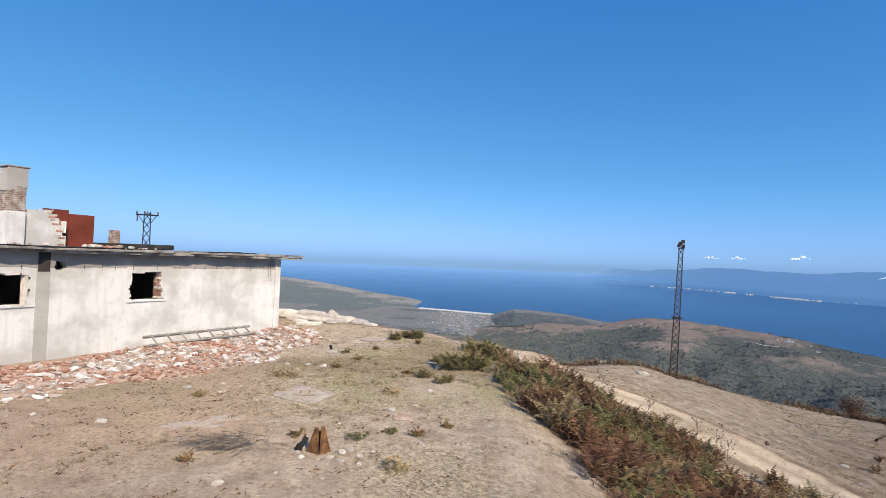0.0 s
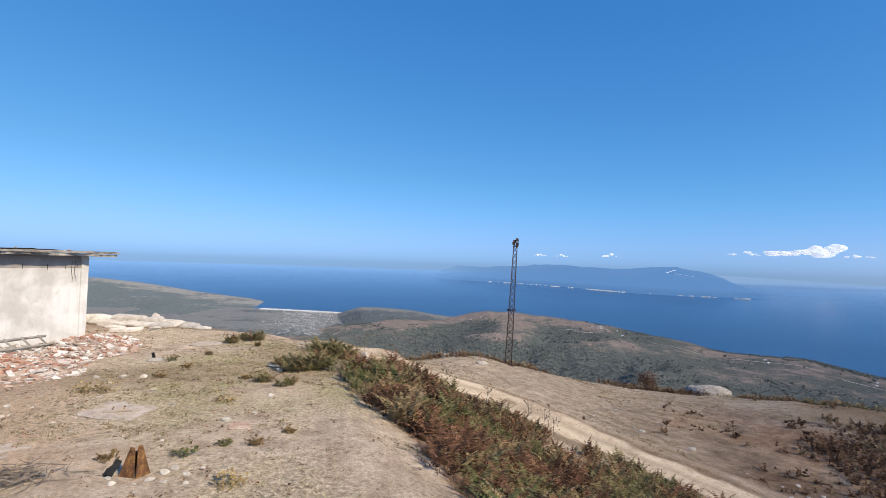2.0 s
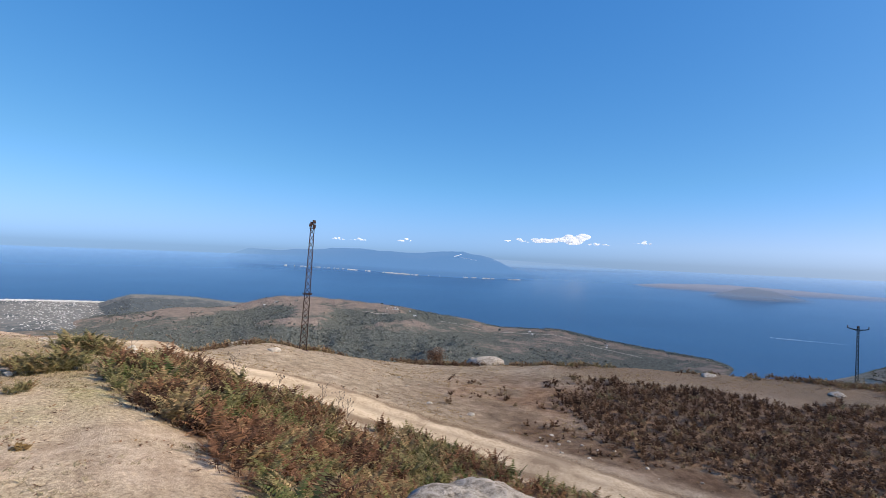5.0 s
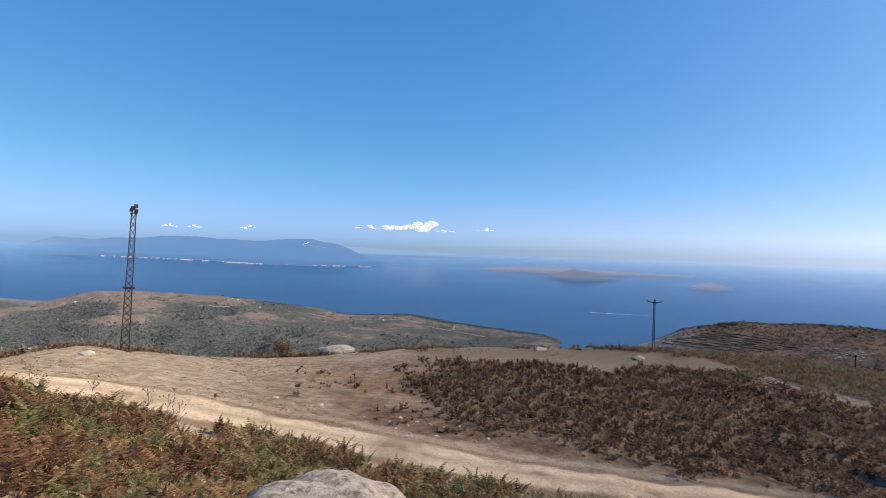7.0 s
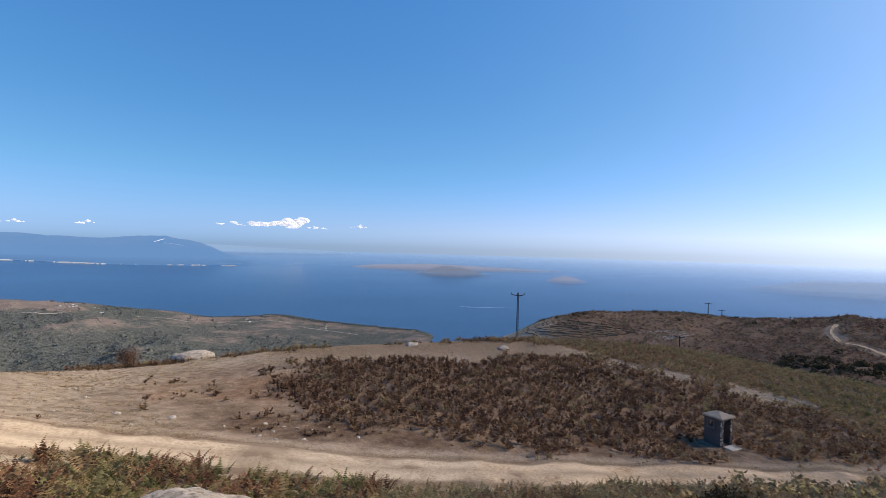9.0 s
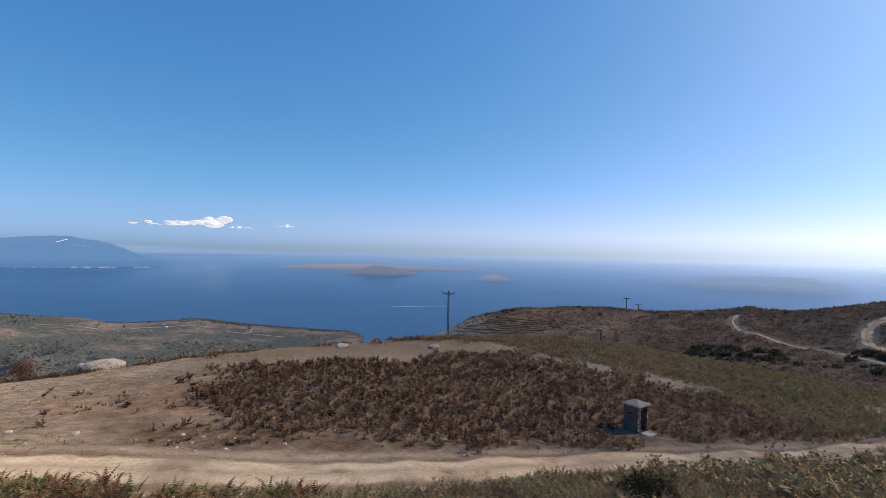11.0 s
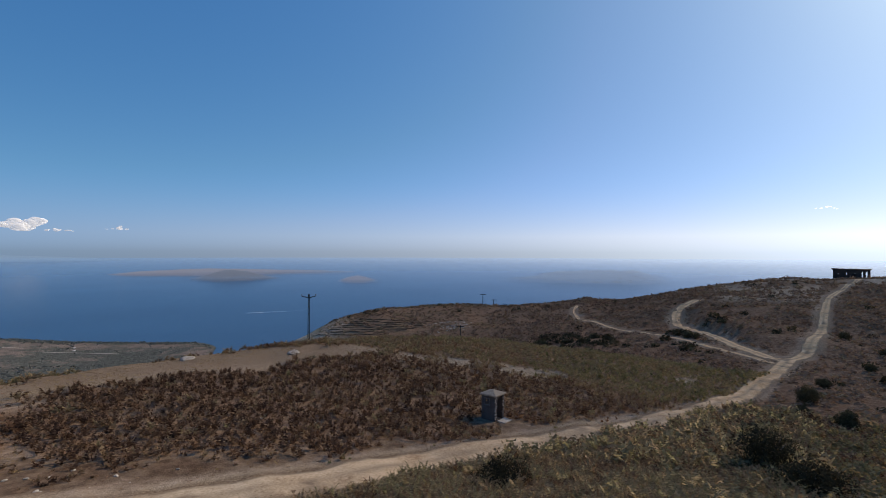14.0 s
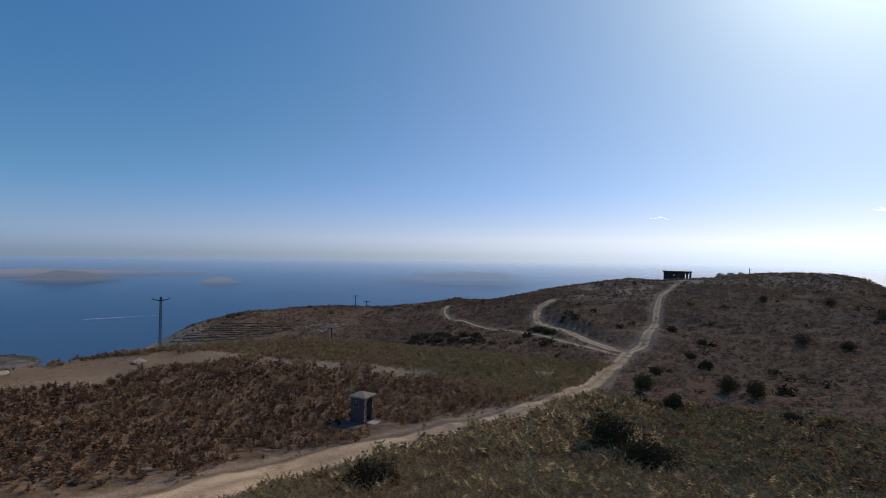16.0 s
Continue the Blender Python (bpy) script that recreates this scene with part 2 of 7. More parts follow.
def sea_material():
    m, nt, p = blank("sea_water", 0.5, 0.12)
    co = where(nt)
    broad = noise_tex(nt, co, 0.006, 4, 0.6)
    links(nt, (ramp(nt, broad, [(0.3, (0.03, 0.088, 0.186)), (0.7, (0.036, 0.105, 0.212))]), p.inputs["Base Color"]))
    p.inputs["IOR"].default_value = 1.33
    relief(nt, p, noise_tex(nt, co, 0.5, 6, 0.7), 0.4, 0.6)
    # seen ever flatter, the far water mirrors the low sky
    gloss = nt.nodes.new("ShaderNodeBsdfGlossy")
    links(nt, (maths(nt, "MULTIPLY", maths(nt, "SUBTRACT", 1.0, attr(nt, "far")), 0.2), gloss.inputs["Roughness"]))
    gloss.inputs["Color"].default_value = (0.85, 0.92, 1.0, 1)
    both = nt.nodes.new("ShaderNodeMixShader")
    links(nt, (attr(nt, "far"), both.inputs[0]), (p.outputs[0], both.inputs[1]), (gloss.outputs[0], both.inputs[2]), (both.outputs[0], nt.nodes["Material Output"].inputs[0]))
    return m


def brick_material(name):
    m, nt, p = blank(name, 0.9, 0.15)
    co = where(nt, False)
    n = nt.nodes.new("ShaderNodeTexBrick")
    n.inputs["Scale"].default_value = 1.0
    n.inputs["Brick Width"].default_value, n.inputs["Row Height"].default_value, n.inputs["Mortar Size"].default_value = 0.21, 0.062, 0.014
    n.inputs["Color1"].default_value, n.inputs["Color2"].default_value, n.inputs["Mortar"].default_value = (0.17, 0.08, 0.055, 1), (0.27, 0.155, 0.115, 1), (0.3, 0.26, 0.22, 1)
    sep, com = nt.nodes.new("ShaderNodeSeparateXYZ"), nt.nodes.new("ShaderNodeCombineXYZ")
    links(nt, (co, sep.inputs[0]), (maths(nt, "ADD", sep.outputs[0], sep.outputs[1]), com.inputs[0]), (sep.outputs[2], com.inputs[1]), (com.outputs[0], n.inputs["Vector"]))
    col = mix(nt, ramp(nt, noise_tex(nt, co, 5, 5), [(0.42, (0, 0, 0)), (0.66, (0.85, 0.85, 0.85))]), n.outputs["Color"], (0.5, 0.45, 0.4))
    links(nt, (col, p.inputs["Base Color"]))
    relief(nt, p, maths(nt, "ADD", maths(nt, "MULTIPLY", n.outputs["Fac"], -0.6), noise_tex(nt, co, 30, 5)), 0.6, 0.02)
    return m


def plaster_material(name, base, stain, grey):
    m, nt, p = blank(name, 0.9, 0.15)
    co = where(nt, False)
    a, b, c = noise_tex(nt, co, 0.8, 6, 0.6), noise_tex(nt, co, 4, 6, 0.65), noise_tex(nt, co, 40, 5, 0.7)
    col = mix(nt, ramp(nt, a, [(0.42, (0, 0, 0)), (0.6, (1, 1, 1))]), base, stain)
    col = mix(nt, ramp(nt, b, [(0.58, (0, 0, 0)), (0.72, (0.4, 0.4, 0.4))]), col, grey)
    col = mix(nt, ramp(nt, noise_tex(nt, co, 11, 5, 0.7), [(0.6, (0, 0, 0)), (0.7, (0.5, 0.5, 0.5))]), col, base)
    st = nt.nodes.new("ShaderNodeMapping")
    st.inputs["Scale"].default_value = (6, 6, 0.5)
    links(nt, (co, st.inputs["Vector"]))
    col = mix(nt, maths(nt, "MULTIPLY", ramp(nt, noise_tex(nt, st.outputs[0], 1.0, 5), [(0.5, (0, 0, 0)), (0.72, (1, 1, 1))]), 0.5), col, stain)
    links(nt, (col, p.inputs["Base Color"]))
    relief(nt, p, maths(nt, "ADD", b, c), 0.5, 0.02)
    return m


EARTH, TRACK, SEA = ground_material(), road_material(), sea_material()
FERN_STOPS = [(0.0, (0.075, 0.047, 0.034)), (0.2, (0.17, 0.09, 0.057)), (0.36, (0.275, 0.148, 0.085)), (0.5, (0.335, 0.245, 0.135)), (0.64, (0.27, 0.228, 0.115)), (0.82, (0.19, 0.18, 0.08)), (1.0, (0.11, 0.135, 0.05))]
FERN = leaf_material("bracken_fronds", FERN_STOPS)
HEATHER = leaf_material("heath_fronds", [(0.0, (0.075, 0.044, 0.03)), (0.2, (0.15, 0.089, 0.058)), (0.36, (0.235, 0.15, 0.095)), (0.5, (0.31, 0.23, 0.137)), (0.64, (0.275, 0.23, 0.125)), (0.82, (0.21, 0.188, 0.094)), (1.0, (0.15, 0.145, 0.07))], 1.0, 0.24)
OLIVE_FERN = leaf_material("olive_fronds", [(0.0, (0.13, 0.083, 0.054)), (0.26, (0.232, 0.157, 0.1)), (0.5, (0.34, 0.258, 0.16)), (0.67, (0.33, 0.278, 0.165)), (0.84, (0.286, 0.257, 0.143)), (1.0, (0.21, 0.195, 0.102))], 1.0, 0.48)
HILL_HEATH = leaf_material("hillside_heath", [(0.0, (0.15, 0.1, 0.076)), (0.3, (0.205, 0.142, 0.106)), (0.6, (0.25, 0.193, 0.132)), (1.0, (0.235, 0.21, 0.125))], 1.0, 0.16)
SCRUB = leaf_material("scrub_leaves", [(0.0, (0.035, 0.03, 0.02)), (0.5, (0.06, 0.055, 0.032)), (1.0, (0.1, 0.09, 0.05))], 1.0, 0.15)
WORN_PAD = surface("worn_pad", (0.26, 0.215, 0.175), (0.37, 0.315, 0.265), (0.46, 0.405, 0.35), 3.2, 24, bump=0.6, depth=0.03, stain=(0.3, 0.22, 0.145))
DRY = leaf_material("dry_stems", [(0.0, (0.18, 0.11, 0.055)), (0.5, (0.34, 0.24, 0.11)), (1.0, (0.52, 0.4, 0.19))])
TWIG = surface("grey_twigs", (0.1, 0.08, 0.065), (0.2, 0.165, 0.135), (0.33, 0.28, 0.235), 8, 60)
PLASTER = plaster_material("white_plaster", (0.69, 0.675, 0.655), (0.5, 0.48, 0.455), (0.4, 0.375, 0.35))
GREY_PLASTER = plaster_material("grey_plaster", (0.23, 0.205, 0.19), (0.15, 0.135, 0.125), (0.3, 0.275, 0.25))
FADED = plaster_material("faded_grey_plaster", (0.46, 0.435, 0.4), (0.38, 0.36, 0.33), (0.34, 0.315, 0.285))
FASCIA = surface("worn_fascia_concrete", (0.16, 0.14, 0.12), (0.33, 0.3, 0.265), (0.5, 0.465, 0.42), 2.2, 22, bump=0.8, depth=0.04, stain=(0.14, 0.12, 0.105))
RENDER_DARK = plaster_material("weathered_render", (0.075, 0.06, 0.055), (0.05, 0.042, 0.04), (0.115, 0.095, 0.085))
HUT_WALL = plaster_material("stained_hut_render", (0.15, 0.122, 0.11), (0.105, 0.087, 0.08), (0.2, 0.17, 0.152))
CONCRETE = surface("old_concrete", (0.24, 0.19, 0.145), (0.35, 0.285, 0.22), (0.45, 0.38, 0.3), 1.3, 18, stain=(0.22, 0.165, 0.115))
BRICKWORK = brick_material("exposed_brickwork")
BRICK = surface("broken_brick", (0.32, 0.14, 0.09), (0.45, 0.24, 0.165), (0.56, 0.4, 0.31), 6, 40, vary=0.35)
BRICK_OLD = surface("mortared_brick", (0.2, 0.1, 0.07), (0.32, 0.18, 0.13), (0.46, 0.36, 0.3), 9, 40, vary=0.3)
BAND = plaster_material("unpainted_cement", (0.4, 0.365, 0.34), (0.3, 0.275, 0.255), (0.46, 0.43, 0.4))
MORTAR = surface("plaster_lumps", (0.42, 0.36, 0.31), (0.58, 0.52, 0.46), (0.7, 0.66, 0.6), 5, 40, vary=0.35)
ROCK = surface("pale_granite", (0.2, 0.17, 0.14), (0.44, 0.39, 0.33), (0.6, 0.54, 0.465), 7.0, 38, bump=1.0, depth=0.09, stain=(0.17, 0.14, 0.105), world_space=True)
STONE = surface("field_stone", (0.38, 0.33, 0.275), (0.54, 0.49, 0.425), (0.68, 0.63, 0.56), 4, 40, vary=0.35)
TURF = leaf_material("grazed_turf", [(0.0, (0.22, 0.17, 0.1)), (0.5, (0.36, 0.295, 0.185)), (1.0, (0.47, 0.41, 0.27))])
RUST = surface("rusted_steel", (0.05, 0.026, 0.017), (0.15, 0.07, 0.03), (0.42, 0.25, 0.075), 7, 50, rough=0.8, bump=0.3, depth=0.01, spec=0.3)
RED_SHEET = surface("red_oxide_sheet", (0.12, 0.028, 0.016), (0.17, 0.038, 0.022), (0.2, 0.05, 0.03), 1.5, 40, rough=0.7, bump=0.15, depth=0.01)
STEEL = surface("dark_rusty_lattice", (0.03, 0.02, 0.02), (0.06, 0.036, 0.032), (0.1, 0.058, 0.045), 3, 40, rough=0.8, spec=0.2)
DARK_STEEL = surface("grey_lattice_steel", (0.02, 0.02, 0.022), (0.035, 0.035, 0.037), (0.06, 0.058, 0.056), 3, 40, rough=0.8, spec=0.15)
BLACK = surface("black_fittings", (0.015, 0.015, 0.016), (0.025, 0.025, 0.027), (0.05, 0.05, 0.052), 6, 60, rough=0.5)
WOOD = surface("grey_weathered_wood", (0.16, 0.14, 0.12), (0.27, 0.25, 0.22), (0.38, 0.35, 0.31), 4, 50)
TAR = surface("roofing_felt", (0.02, 0.02, 0.02), (0.04, 0.038, 0.036), (0.08, 0.075, 0.07), 2, 40)
PORCELAIN = surface("insulator_glaze", (0.1, 0.06, 0.05), (0.14, 0.08, 0.06), (0.2, 0.12, 0.09), 6, 60, rough=0.3)
# distance haze painted into the hill's base colours, which are greyed by it
HILL = far_land_material("hazy_wooded_hill", (0.14, 0.155, 0.145), (0.19, 0.165, 0.15), (0.28, 0.23, 0.205), 0.022)
# leaf colours lifted towards grey-blue, with the haze painted in
WOODS = leaf_material("hazy_woods", [(0.0, (0.14, 0.162, 0.162)), (0.5, (0.185, 0.207, 0.198)), (1.0, (0.24, 0.25, 0.225))], 1.0)
DRY_STONE = surface("dry_stone", (0.075, 0.052, 0.034), (0.14, 0.1, 0.066), (0.24, 0.185, 0.13), 1.5, 6, world_space=True)
# headland, plain and cape: base colours made paler and bluer for haze
HAZE_NEAR = far_land_material("hazy_headland_heath", (0.155, 0.188, 0.2), (0.205, 0.222, 0.222), (0.28, 0.268, 0.262), 0.02)
PLAIN = far_land_material("hazy_coastal_fields", (0.125, 0.15, 0.17), (0.165, 0.18, 0.19), (0.215, 0.22, 0.22), 0.03)
# backdrop islands, kilometres off: mostly the haze before them, painted in as emission
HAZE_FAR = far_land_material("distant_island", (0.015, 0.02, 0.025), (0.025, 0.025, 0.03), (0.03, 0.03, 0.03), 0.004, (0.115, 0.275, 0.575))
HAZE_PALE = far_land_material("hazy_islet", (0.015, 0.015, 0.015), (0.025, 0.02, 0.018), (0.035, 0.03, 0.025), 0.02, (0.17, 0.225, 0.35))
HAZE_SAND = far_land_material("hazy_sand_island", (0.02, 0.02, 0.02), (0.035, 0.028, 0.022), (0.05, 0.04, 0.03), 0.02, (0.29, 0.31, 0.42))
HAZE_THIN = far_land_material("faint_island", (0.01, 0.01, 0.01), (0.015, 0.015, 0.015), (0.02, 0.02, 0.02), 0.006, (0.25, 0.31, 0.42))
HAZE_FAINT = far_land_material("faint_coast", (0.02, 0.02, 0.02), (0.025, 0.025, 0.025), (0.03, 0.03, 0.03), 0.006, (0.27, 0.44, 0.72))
HOUSES = surface("whitewashed_houses", (0.42, 0.42, 0.43), (0.6, 0.61, 0.62), (0.78, 0.79, 0.8), 0.2, 2, world_space=True)
CLOUD, _nt, _p = blank("sunlit_cloud", 1.0, 0.0)
_p.inputs["Base Color"].default_value = (0.75, 0.75, 0.75, 1)
# part of the sunlight on the clouds is painted in as emission
_p.inputs["Emission Color"].default_value, _p.inputs["Emission Strength"].default_value = (0.8, 0.84, 0.93, 1), 0.42
_clear, _both = _nt.nodes.new("ShaderNodeBsdfTransparent"), _nt.nodes.new("ShaderNodeMixShader")
_both.inputs[0].default_value = 0.62
links(_nt, (_clear.outputs[0], _both.inputs[1]), (_p.outputs[0], _both.inputs[2]), (_both.outputs[0], _nt.nodes["Material Output"].inputs[0]))
SUN_CLOUD, _nt, _p = blank("backlit_cloud", 1.0, 0.0)
# sunlight coming through this cloud, put in as emission
_p.inputs["Emission Color"].default_value, _p.inputs["Emission Strength"].default_value = (1, 1, 1, 1), 1.5
FOAM, _nt, _p = blank("white_foam", 0.8, 0.2)
_p.inputs["Base Color"].default_value = (0.75, 0.8, 0.85, 1)

# ---- shaping helpers ----
rng = np.random.default_rng(7)


def hashed(i, j, seed):
    v = np.sin(i * 127.1 + j * 311.7 + seed * 74.7) * 43758.5453
    return v - np.floor(v)


def vnoise(x, y, size, seed=0):
    """Smooth value noise from -1 to 1 with bumps of that size, on arrays."""
    x, y = np.asarray(x, float) / size, np.asarray(y, float) / size
    i, j = np.floor(x), np.floor(y)
    u, v = x - i, y - j
    u, v = u * u * (3 - 2 * u), v * v * (3 - 2 * v)
    low = hashed(i, j, seed) * (1 - u) + hashed(i + 1, j, seed) * u
    high = hashed(i, j + 1, seed) * (1 - u) + hashed(i + 1, j + 1, seed) * u
    return 2 * (low * (1 - v) + high * v) - 1


def step(v, low, high):
    k = np.clip((np.asarray(v, float) - low) / (high - low), 0, 1)
    return k * k * (3 - 2 * k)


def polar(bearing, distance):
    return distance * math.sin(radians(bearing)), distance * math.cos(radians(bearing))


def mesh_of(name, verts, faces, material, smooth=True, attrs=None):
    me = bpy.data.meshes.new(name)
    verts, faces = np.asarray(verts, np.float32), np.asarray(faces, np.int32)
    me.vertices.add(len(verts))
    me.vertices.foreach_set("co", verts.ravel())
    k = faces.shape[1]
    me.loops.add(faces.size)
    me.loops.foreach_set("vertex_index", faces.ravel())
    me.polygons.add(len(faces))
    me.polygons.foreach_set("loop_start", np.arange(0, faces.size, k, dtype=np.int32))
    me.polygons.foreach_set("use_smooth", np.full(len(faces), smooth))
    for key, values in (attrs or {}).items():
        me.attributes.new(key, "FLOAT", "POINT").data.foreach_set("value", np.asarray(values, np.float32))
    me.materials.append(material)
    me.update(calc_edges=True)
    me.validate()
    return me


def grid_faces(rows, cols, closed=False):
    a = np.arange(rows * cols).reshape(rows, cols)
    b = np.roll(a, -1, 1) if closed else a[:, 1:]
    a = a if closed else a[:, :-1]
    return np.stack([a[:-1], b[:-1], b[1:], a[1:]], -1).reshape(-1, 4)


# ---- the lie of the land: heights below the eye, out along a dozen bearings ----
PLATEAU = {
    -100: [(1, -1.7), (4, -3.0), (8, -3.2), (40, -3.3), (90, -6), (200, -20), (500, -64)],
    -45: [(1, -1.7), (4, -3.0), (8, -3.2), (34, -3.25), (70, -6), (150, -20), (400, -64)],
    -17: [(1, -1.7), (4, -3.0), (8, -3.22), (20, -3.2), (32, -3.1), (45, -5), (120, -22), (350, -64)],
    0: [(1, -1.7), (4, -3.0), (8, -3.22), (20, -3.25), (27, -3.5), (36, -5.5), (100, -20), (350, -64)],
    10: [(1, -1.7), (4, -3.0), (8, -3.3), (14, -3.4), (19, -3.7), (26, -4.5), (32, -5.8), (100, -22), (350, -64)],
}
KNOLL = {
    20: [(1, -1.7), (4, -3.0), (8, -3.5), (12, -4.4), (18, -5.4), (25, -6.0), (37, -6.1), (43, -7.5), (100, -24), (350, -64)],
    34: [(1, -1.7), (4, -3.0), (8, -4.2), (15, -6.2), (22, -7.0), (30, -7.6), (46, -9.3), (54, -11.5), (110, -26), (350, -64)],
    45: [(1, -1.7), (4, -3.1), (8, -4.5), (14, -6.6), (21, -7.6), (30, -8.3), (48, -9.9), (56, -12), (110, -26), (350, -64)],
    58: [(1, -1.7), (4, -3.2), (8, -4.9), (13, -6.9), (19, -8.0), (25, -8.3), (36, -8.6), (46, -8.9), (56, -11), (110, -26), (350, -64)],
    70: [(1, -1.7), (4, -3.2), (8, -5.0), (13, -7.1), (20, -8.5), (26, -8.7), (36, -8.5), (48, -8.5), (58, -10.5), (110, -25), (300, -64)],
    82: [(1, -1.7), (8, -5.0), (13, -7.0), (21, -9.0), (28, -9.2), (40, -8.9), (52, -8.6), (64, -11), (90, -20), (125, -26), (150, -24.2), (200, -22.2), (260, -40), (400, -64)],
}
HILLS = {
    92: [(1, -1.7), (8, -4.9), (14, -6.9), (24, -9.5), (31, -9.9), (42, -9.6), (56, -9.3), (68, -11.5), (90, -20), (125, -25.3), (150, -22.6), (200, -18.3), (260, -36), (400, -64)],
    103: [(1, -1.7), (8, -4.8), (15, -7.1), (28, -10), (33, -10.4), (44, -10.4), (58, -10.4), (70, -13), (90, -18.5), (130, -20), (190, -17.7), (250, -30), (400, -64)],
    113: [(1, -1.7), (8, -4.6), (16, -7.0), (34, -10.8), (48, -11.2), (58, -11.3), (75, -14.6), (100, -16.3), (130, -15.3), (188, -15.9), (250, -30), (400, -64)],
    121: [(1, -1.7), (8, -4.5), (16, -6.9), (30, -9.7), (48, -12.1), (65, -13.4), (80, -14.4), (100, -13.9), (130, -11.2), (175, -9.2), (260, -30), (400, -64)],
}
SUMMIT = {
    128: [(1, -1.7), (8, -4.4), (16, -6.9), (30, -9.9), (60, -13), (80, -14), (108, -13.1), (145, -10.5), (190, -6.9), (205, -7.2), (270, -25), (400, -64)],
    136: [(1, -1.7), (8, -4.2), (16, -6.6), (30, -9.6), (60, -12.9), (90, -13.6), (145, -10), (200, -6.1), (220, -6.4), (300, -25), (450, -64)],
    142: [(1, -1.7), (8, -4.1), (16, -6.4), (30, -9.3), (60, -12.6), (90, -13.2), (150, -9.7), (212, -4.7), (240, -7), (320, -25), (450, -64)],
    148: [(1, -1.7), (8, -4.0), (16, -6.2), (30, -9), (60, -12.4), (90, -12.8), (150, -10.5), (205, -9), (250, -15), (450, -64)],
    180: [(1, -1.7), (4, -2.5), (16, -4), (60, -8), (150, -12), (400, -40), (900, -64)],
    225: [(1, -1.7), (4, -2.8), (16, -3.3), (60, -4), (200, -20), (700, -64)],
}
SEA_DROP = 56.0
PROFILES = {**PLATEAU, **KNOLL, **HILLS, **SUMMIT}
_keys = sorted(PROFILES)
_logs = np.linspace(0, math.log(5000), 320)
_table = np.array([np.interp(_logs, [math.log(r) for r, _ in PROFILES[k]], [z for _, z in PROFILES[k]]) for k in _keys])
_kern = np.exp(-0.5 * (np.arange(-8, 9) / 2.6) ** 2)
_kern /= _kern.sum()
_table = np.array([np.convolve(np.pad(row, 8, "edge"), _kern, "valid") for row in _table])
_all = np.array([_keys[-1] - 360] + _keys + [_keys[0] + 360], float)
_rows = np.vstack([_table[-1:], _table, _table[:1]])
_deg = np.arange(-180, 181)
LAND = np.array([np.interp(_deg, np.sort(np.where(_all > 180, _all - 360, _all)), _rows[np.argsort(np.where(_all > 180, _all - 360, _all)), j]) for j in range(len(_logs))])
_ring = np.pad(LAND[:, :-1], ((0, 0), (6, 7)), "wrap")
_k2 = np.exp(-0.5 * (np.arange(-6, 7) / 2.2) ** 2)
_k2 /= _k2.sum()
LAND = np.array([np.convolve(row, _k2, "valid") for row in _ring])


SKYLINE = ((74, 75.4, 77.3, 80.3, 82.8, 85.3, 89, 94, 98.9, 102.4, 106.3, 108, 109.3, 110.5, 112, 114, 116.4, 121, 124, 126, 128, 132, 136, 140, 143.3, 145.3, 147, 150), (0, 0.5, 0.45, 0.4, 0.15, 0.25, 0, 0, -0.25, -0.05, 0.1, 0.6, 0.35, 0.25, 0.2, 0.4, 0.55, 0.5, 0.5, 0.3, 0.05, 0, 0.08, 0, 0.35, 0.25, -0.15, 0))


def raw_ground(x, y):
    x, y = np.asarray(x, float), np.asarray(y, float)
    b, r = np.degrees(np.arctan2(x, y)), np.maximum(np.hypot(x, y), 1.0)
    i = np.clip(np.log(r) / _logs[-1] * (len(_logs) - 1), 0, len(_logs) - 1.001)
    j = np.clip(b + 180, 0, LAND.shape[1] - 1.001)
    a, c = i.astype(int), j.astype(int)
    u, v = i - a, j - c
    z = LAND[a, c] * (1 - u) * (1 - v) + LAND[a + 1, c] * u * (1 - v) + LAND[a, c + 1] * (1 - u) * v + LAND[a + 1, c + 1] * u * v
    far = np.clip(r / 40, 0.25, 3.0)
    calm = 1 - 0.88 * step(b, 76, 78) * (1 - step(b, 93, 97)) * step(r, 120, 132)
    z = z + far * 0.22 * calm * vnoise(x, y, 9, 3) * step(r, 6, 14) + 0.1 * vnoise(x, y, 2.3, 5) + 0.035 * vnoise(x, y, 0.7, 9) + step(r, 60, 120) * 0.9 * calm * vnoise(x, y, 26, 11)
    # the cut bank above the side track
    line = SIDE_TRACK
    lat = 0.75 * r * np.radians(b - np.interp(r, [q[1] for q in line], [q[0] for q in line]))
    z = z + 1.4 * step(lat, 1.7, 3.0) * (1 - step(lat, 4.5, 16)) * step(r, 86, 96) * (1 - step(r, 124, 134))
    # knolls along the far skyline
    rise = np.interp(b, SKYLINE[0], SKYLINE[1])
    z = z + r * np.tan(np.radians(rise)) * step(r, 142, 172) * (1 - step(r, 225, 300))
    return z + EYE


# tracks as bearings and distances from where the walk begins
MAIN_TRACK = [(2, 31), (9.4, 26), (15, 25.3), (22.4, 24.6), (33, 22.5), (44.7, 20.9), (57, 19.4), (69.6, 19.7), (77, 20.5), (90, 23.4), (97, 25.6), (107.5, 30.3), (115, 37), (120.4, 47), (123.9, 63), (125.9, 79), (127.2, 86), (128.4, 108), (129.2, 145), (131.6, 190)]
SIDE_TRACK = [(125.6, 78), (122.4, 88), (119.9, 100), (117.6, 110), (116.7, 118), (116.7, 132), (118.5, 143)]
LOW_TRACK = [(124.6, 76), (120.4, 87), (115, 105), (109.2, 130), (107.4, 140), (106.6, 152), (106.9, 166)]


